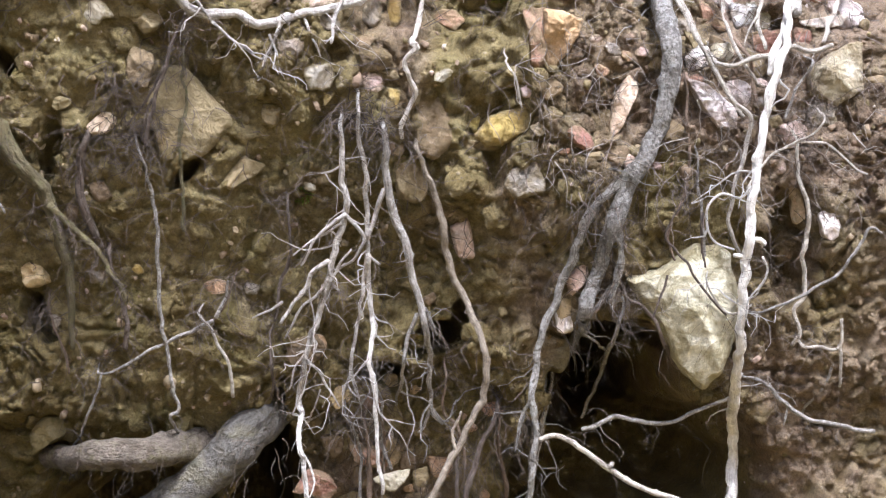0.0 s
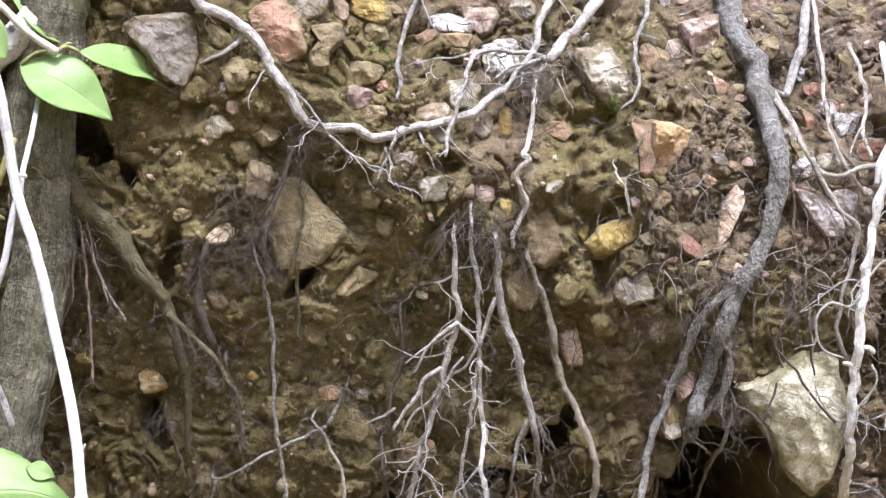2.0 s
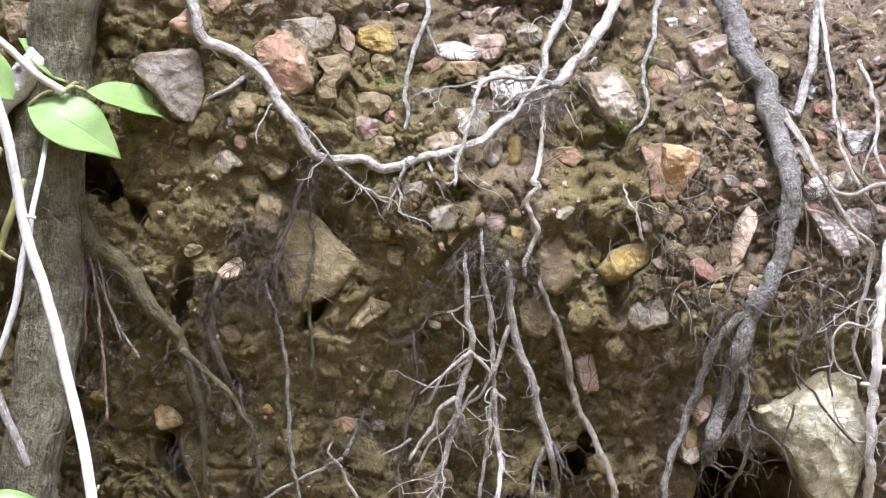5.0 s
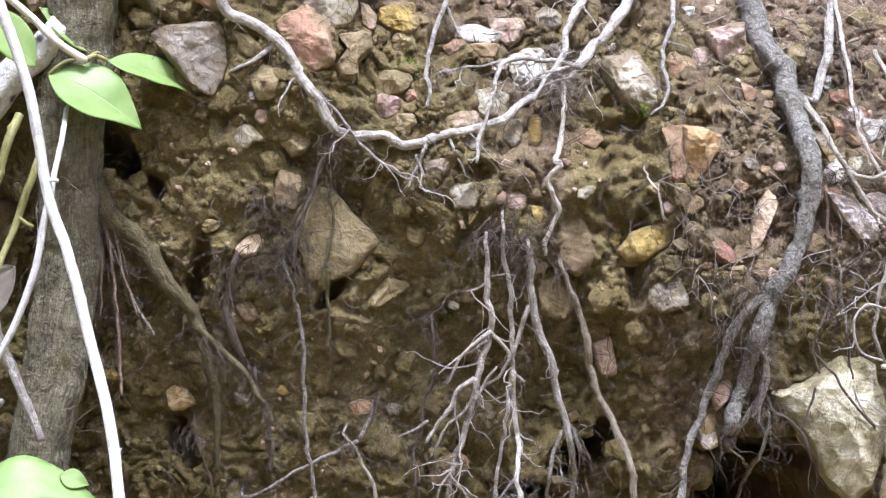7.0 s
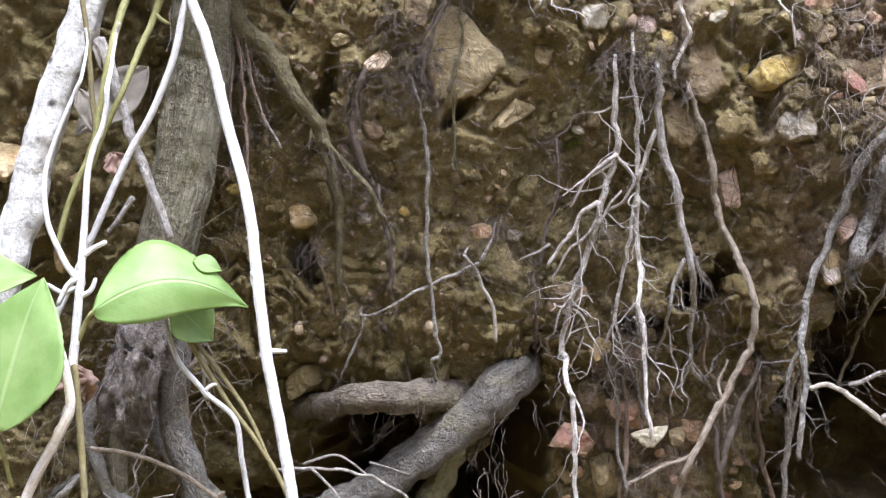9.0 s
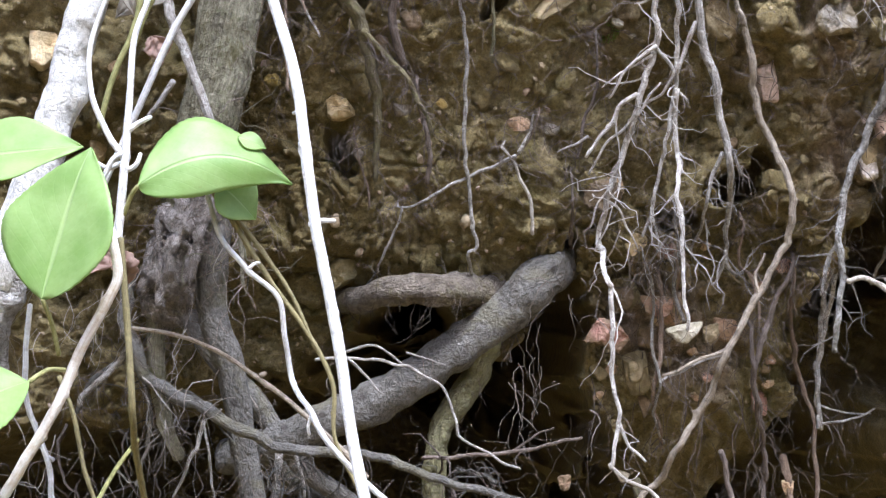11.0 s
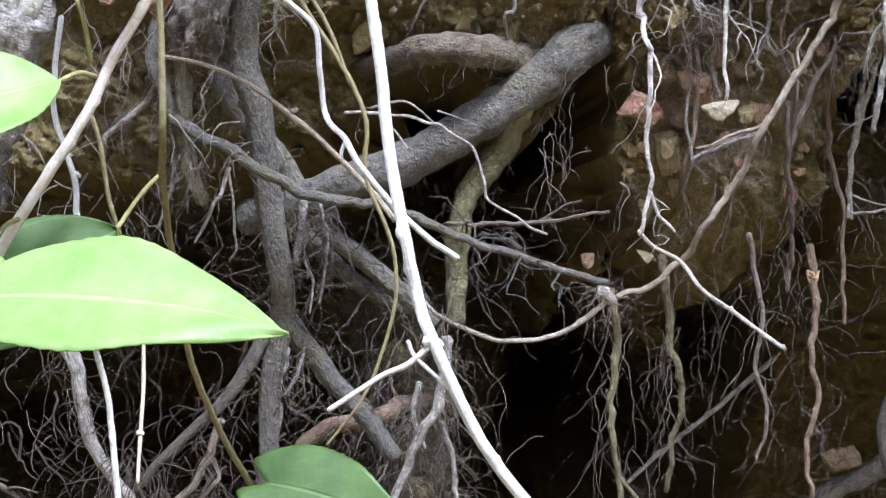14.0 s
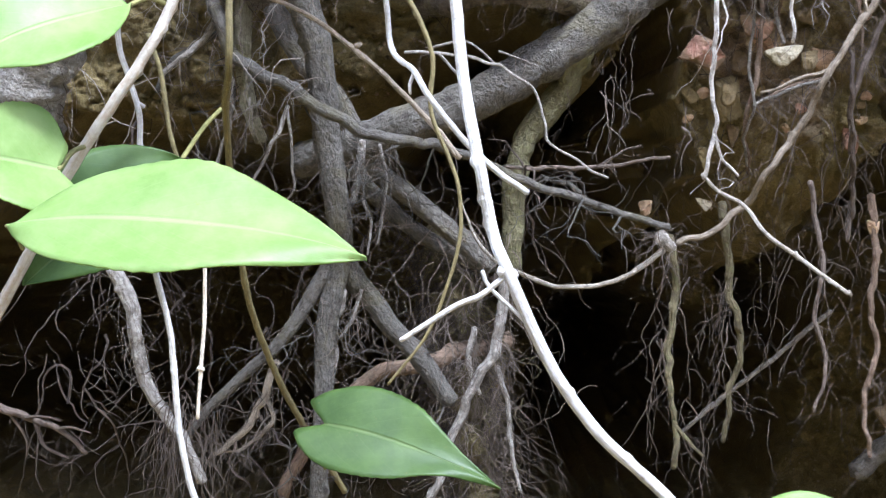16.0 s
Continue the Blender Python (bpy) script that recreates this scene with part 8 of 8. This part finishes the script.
root("grey olive cane in front of a pale stem", "olive", [(-0.2150, -0.09, 0.0800), (-0.2110, -0.09, 0.0650), (-0.208, -0.09, 0.0494), (-0.205, -0.09, 0.033), (-0.2012, -0.09, 0.0119), (-0.1976, -0.09, -0.0161), (-0.1947, -0.09, -0.03)], 0.00113, 0.00122, seed=230, name="cane", category="vine", wiggle=0.15, knobby=0.05)
root("olive cane leaning among stems", "green", [(-0.1680, -0.07, 0.0570), (-0.1694, -0.075, 0.0481), (-0.1742, -0.075, 0.0359), (-0.1780, -0.075, 0.0237), (-0.1859, -0.085, -0.0054), (-0.1926, -0.085, -0.0222), (-0.1987, -0.085, -0.0413)], 0.0018, 0.00103, [
    ([(-0.1770, -0.075, 0.0270), (-0.1740, -0.075, 0.0245), (-0.1705, -0.075, 0.0228)], 0.001, 0.0007)], seed=231, name="cane", category="vine", wiggle=0.25, knobby=0.12)
root("thin white stem hanging at the edge", "vine", [(-0.2264, -0.12, -0.148), (-0.2272, -0.12, -0.1694), (-0.2255, -0.12, -0.1863), (-0.216, -0.12, -0.209), (-0.2132, -0.12, -0.228), (-0.2047, -0.12, -0.2659), (-0.1962, -0.12, -0.2911), (-0.1889, -0.12, -0.3294), (-0.1811, -0.12, -0.3521), (-0.1731, -0.12, -0.3682)], 0.00112, 0.00132, [
    ([(-0.2143, -0.12, -0.2076), (-0.2176, -0.12, -0.2058)], 0.00097, 0.00078)], seed=232, name="vine", category="vine", wiggle=0.25, knobby=0.06)
root("thin tan stem hanging straight", "cane", [(-0.1901, -0.1, -0.2546), (-0.1871, -0.1, -0.2852), (-0.1865, -0.1, -0.3073), (-0.1859, -0.1, -0.3255)], 0.00077, 0.00078, [
    ([(-0.1878, -0.1, -0.3057), (-0.1855, -0.1, -0.3061)], 0.00121, 0.00101)], seed=233, name="dry_stem", category="stem", wiggle=0.15)
root("greenish stem hanging by the woody stem", "olive", [(-0.2234, -0.08, -0.1773), (-0.2168, -0.08, -0.1924), (-0.2112, -0.08, -0.2144), (-0.2052, -0.08, -0.2296)], 0.00109, 0.00089, fuzzy=6, seed=234, name="dry_stem", category="stem", wiggle=0.15)
plant = root("tan twig bearing fresh green leaves", "cane", [(-0.1976, -0.06, 0.1325), (-0.1852, -0.06, 0.1227), (-0.1753, -0.06, 0.1141), (-0.1654, -0.06, 0.1043), (-0.1527, -0.06, 0.0962)], 0.00162, 0.00183, seed=235, name="leafy_twig", category="vine", wiggle=0.15, knobby=0.08)
leaf_on(plant, (-0.1686, -0.06, 0.0901), (-0.1292, -0.055, 0.0672), 0.0269, (-0.1, -0.75, 0.65), petiole=(-0.1556, -0.06, 0.0969), bend=0.1, seed=12)
leaf_on(plant, (-0.1443, -0.055, 0.0972), (-0.1062, -0.035, 0.085), 0.0168, (-0.1, -0.75, 0.65), petiole=(-0.1532, -0.06, 0.0969), bend=0.08, seed=13)
leaf_on(plant, (-0.1462, -0.05, 0.1007), (-0.1752, -0.05, 0.1216), 0.0187, (0, -0.7, 0.7), petiole=(-0.152, -0.06, 0.0969), bend=0.05, seed=14)
leaf_on(plant, (-0.1722, -0.07, 0.0916), (-0.1992, -0.08, 0.1179), 0.0193, (0.2, -0.8, 0.6), bend=0.05, seed=15)
root("thin brown root beside the woody stem", "brown", [(-0.1592, -0.011, 0.047), (-0.1592, -0.024, 0.03), (-0.1592, -0.041, 0.021), (-0.1534, -0.0375, 0.0062), (-0.1525, -0.0328, -0.0137), (-0.1569, -0.0293, -0.0288)], 0.00092, 0.00067, fuzzy=14, seed=238, buried=True)
root("thin grey root hanging by the mossy root", "grey", [(-0.1445, -0.0026, 0.0452), (-0.1445, -0.0156, 0.0282), (-0.1445, -0.0326, 0.0192), (-0.1386, -0.0285, 0.0017), (-0.1339, -0.0255, -0.011), (-0.1278, -0.023, -0.0216)], 0.00093, 0.00056, fuzzy=8, seed=239, buried=True)
root("fibres hanging along the woody stem", "brown", [(-0.1536, -0.035, 0.0672), (-0.1481, -0.035, 0.0316), (-0.1425, -0.035, -0.0037), (-0.1401, -0.035, -0.0488)], 0.00078, 0.00066, [
    ([(-0.1575, -0.035, 0.0698), (-0.1505, -0.035, 0.0266), (-0.1486, -0.035, -0.0138)], 0.00070, 0.00058),
    ([(-0.147, -0.035, 0.0443), (-0.1428, -0.035, 0.019), (-0.1336, -0.035, -0.0138)], 0.00070, 0.00046)], fuzzy=60, seed=240, hair=0.03)


# ---- small stones crowded in the gravelly upper bank ----
def small_stones(seed, count, box, low, high, kinds):
    rng = random.Random(seed)
    made = tries = 0
    while made < count and tries < 6000:
        tries += 1
        x, z = rng.uniform(box[0], box[1]), rng.uniform(box[2], box[3])
        r = low * (high / low) ** (rng.random() ** 1.6)
        if any((x - a) ** 2 + (z - b) ** 2 < (0.75 * (r + s)) ** 2 for a, b, s in PLACED) or float(bank_form(x, z)) > 0.05:
            continue
        n, flat, lean = rng.randint(5, 8), rng.uniform(0.55, 1.0), rng.uniform(-0.6, 0.6)
        out = []
        for i in range(n):
            a = 2 * math.pi * (i + rng.uniform(-0.3, 0.3)) / n
            u, w = r * rng.uniform(0.75, 1.15) * math.cos(a), r * flat * rng.uniform(0.75, 1.15) * math.sin(a)
            out.append((u * math.cos(lean) - w * math.sin(lean), u * math.sin(lean) + w * math.cos(lean)))
        kind, words = rng.choice(kinds)
        stone("small " + words + " stone pressed into the earth bank", kind, x, float(bank_face(x, z)), z, out, r * rng.uniform(0.5, 0.9), seed=seed * 1000 + made)
        made += 1


MIXED = [("pink", "pinkish"), ("tan", "tan"), ("grey", "mauve-grey"), ("red", "rusty"), ("tan", "dull brown"), ("pink", "pale pink"), ("tan", "brown")]
PLACED += [(0.090, 0.068, 0.015), (0.091, 0.045, 0.014)]  # bare earth
small_stones(21, 55, (0.10, 0.275, 0.0, 0.165), 0.0032, 0.0095, MIXED)
small_stones(22, 40, (-0.10, 0.12, 0.065, 0.165), 0.003, 0.009, MIXED)
small_stones(23, 14, (-0.16, 0.12, -0.105, 0.06), 0.0028, 0.007, [("tan", "dull brown"), ("tan", "tan"), ("grey", "earthy grey"), ("ochre", "ochre")])
small_stones(26, 30, (0.0, 0.12, -0.32, -0.19), 0.003, 0.008, [("tan", "dull brown"), ("red", "rusty"), ("tan", "tan")])
small_stones(24, 22, (0.005, 0.10, -0.20, -0.10), 0.0028, 0.0072, [("red", "rusty"), ("orange", "orange"), ("tan", "dull brown")])


bank.data.vertices.foreach_set("co", np.stack([X, Y, Z], -1).ravel())
bank.data.update()

# ---- grit and pebbles ----
gravel(3, 3600, (-0.33, 0.28, -0.36, 0.18), (0.0007, 0.003), "grit", "brown grit and crumbs stuck in the earth bank")
gravel(6, 800, (-0.20, 0.28, -0.14, 0.18), (0.0028, 0.0085), "earth_clods", "crumbly brown clods clinging to the earth bank", 3, LOAM, "earth", 0.75, 0.5)
gravel(7, 2600, (-0.20, 0.28, -0.20, 0.18), (0.0012, 0.0034), "earth_crumbs", "small earth crumbs clinging to the bank", 2, LOAM, "earth", 0.6, 0.75)
gravel(4, 110, (-0.20, 0.28, -0.13, 0.18), (0.002, 0.0045), "pebbles", "small brown pebbles set in the earth bank", 2)
gravel(5, 330, (0.02, 0.28, 0.0, 0.18), (0.0014, 0.005), "pebbles", "reddish pebbles crowded in the upper bank", 2)


# ---- fine rootlets over the bank and in the hollows ----
def tangle(label, seed, count, box, bark, length, thick, lift=0.004, ahead=None, sag=0.2, curl=0.45):
    """Fine rootlets hanging from the face of the bank, or from a depth range inside a hollow."""
    rng = random.Random(seed)
    xs = np.array([rng.uniform(box[0], box[1]) for _ in range(count)])
    zs = np.array([rng.uniform(box[2], box[3]) for _ in range(count)])
    ys = bank_face(xs, zs) - lift if ahead is None else np.array([rng.uniform(*ahead) for _ in range(count)])
    starts = [(x, min(y, 0.07), z) for x, y, z in zip(xs, ys, zs)]
    aims = [(rng.gauss(0, 0.8), -0.5 * rng.random(), rng.gauss(-0.5, 0.6)) for _ in starts]
    v, f, u = joined(hairs(rng, starts, aims, length, thick, curl=curl, sag=sag))
    return tagged(new("fine_roots", mesh_of("fine_roots", v, f, BARKS[bark], u)), label, "roots", kind="stuff")


tangle("fine brown rootlets on the upper bank", 11, 360, (0.10, 0.28, -0.02, 0.17), "hair", 0.020, 0.00026)
tangle("fine dark rootlets on the upper bank", 12, 180, (0.08, 0.28, -0.03, 0.17), "hair", 0.024, 0.00028)
tangle("fine brown rootlets on the middle of the bank", 13, 620, (-0.16, 0.12, -0.11, 0.16), "darkhair", 0.015, 0.00027)
tangle("dark matted rootlets round a sunken root", 14, 160, (-0.085, -0.055, 0.0, 0.045), "darkhair", 0.012, 0.00025)
tangle("hanging rootlets on the earth column", 15, 170, (0.0, 0.13, -0.33, -0.11), "darkhair", 0.028, 0.0002, 0.008, sag=0.45)
tangle("pale hanging rootlets in the hollow", 16, 56, (-0.30, -0.07, -0.36, -0.16), "hair", 0.05, 0.00022, ahead=(-0.02, 0.08), sag=0.2, curl=0.4)
tangle("dark rootlets tangled in the hollow", 17, 45, (-0.32, 0.03, -0.38, -0.15), "darkhair", 0.06, 0.00022, ahead=(0.02, 0.2), sag=0.2, curl=0.4)
tangle("dark roots hanging down the foot of the earth column", 28, 50, (0.0, 0.12, -0.32, -0.17), "darkhair", 0.05, 0.00036, 0.012, sag=0.7, curl=0.35)
tangle("pale rootlets hanging down the earth column", 29, 36, (0.0, 0.12, -0.28, -0.12), "hair", 0.04, 0.0003, 0.014, sag=0.7, curl=0.35)
tangle("pale rootlets hanging beside the woody stem", 30, 60, (-0.27, -0.16, -0.24, -0.11), "ash", 0.04, 0.0003, ahead=(-0.045, -0.01), sag=0.35, curl=0.45)
tangle("rootlets hanging beside the thick root", 31, 26, (-0.035, 0.008, -0.19, -0.125), "hair", 0.035, 0.0003, ahead=(-0.005, 0.03), sag=0.6, curl=0.4)
tangle("dense brush of grey fibres at the end of a root", 32, 60, (-0.212, -0.190, -0.352, -0.328), "darkhair", 0.045, 0.0003, ahead=(-0.035, 0.0), sag=0.75, curl=0.3)
tangle("tangled grey roots deep in the hollow", 33, 80, (-0.29, -0.05, -0.36, -0.20), "dark", 0.07, 0.0007, ahead=(0.03, 0.16), sag=0.25, curl=0.38)
tangle("fibrous grey rootlets hanging round the root mass", 34, 60, (-0.105, -0.06, -0.32, -0.24), "hair", 0.045, 0.0003, ahead=(-0.01, 0.05), sag=0.5, curl=0.38)
tangle("rootlets hanging in the side hollow", 18, 40, (0.09, 0.22, -0.32, -0.09), "darkhair", 0.030, 0.0002, ahead=(0.0, 0.08), sag=0.45)


tangle("dark rootlets over the tops of hanging roots", 19, 80, (0.020, 0.046, 0.017, 0.030), "darkhair", 0.015, 0.00026, 0.005)
tangle("pale rootlets round a root knot", 20, 26, (0.044, 0.074, 0.094, 0.120), "ash", 0.026, 0.0003, 0.012)
tangle("pale rootlets on the upper bank", 25, 90, (0.10, 0.28, 0.0, 0.16), "ash", 0.030, 0.00026, 0.008)
tangle("dark rootlets matted beside the thick root", 27, 80, (0.120, 0.151, -0.057, 0.016), "darkhair", 0.018, 0.00024, 0.004)


# ---- tufts of moss ----
MOSS = leaf_material("moss", (0.16, 0.20, 0.03), (0.30, 0.34, 0.06), (0.3, 0.34, 0.08))


def moss_tuft(x, z, r, seed, label):
    rng = random.Random(seed)
    vs, fs = [], []
    for _ in range(240):
        a, d = rng.uniform(0, 6.283), r * math.sqrt(rng.random())
        px, pz = x + d * math.cos(a), z + d * math.sin(a)
        p = Vector((px, float(bank_face(px, pz)) + 0.0005, pz))
        up = Vector((rng.gauss(0, 0.5), -1, rng.gauss(0.3, 0.5))).normalized() * rng.uniform(0.0015, 0.0035)
        side = up.cross(Vector((rng.gauss(0, 1), rng.gauss(0, 1), rng.gauss(0, 1)))).normalized() * 0.00035
        n = len(vs)
        vs += [p - side, p + side, p + up * 0.6 + side * 0.8, p + up, p + up * 0.6 - side * 0.8]
        fs += [(n, n + 1, n + 2, n + 3, n + 4)]
    me = mesh_of("moss_tuft", vs, fs, MOSS, [(0.3, 0.3)] * len(vs))
    return tagged(new("moss_tuft", me), label, "moss", kind="stuff")


moss_tuft(-0.0127, 0.1016, 0.006, 1, "yellow-green moss tuft beside an ochre stone")
moss_tuft(0.0051, -0.0120, 0.0045, 2, "small yellow-green moss tuft on the bank")
moss_tuft(0.0961, 0.0824, 0.004, 3, "small moss tuft below a golden stone")
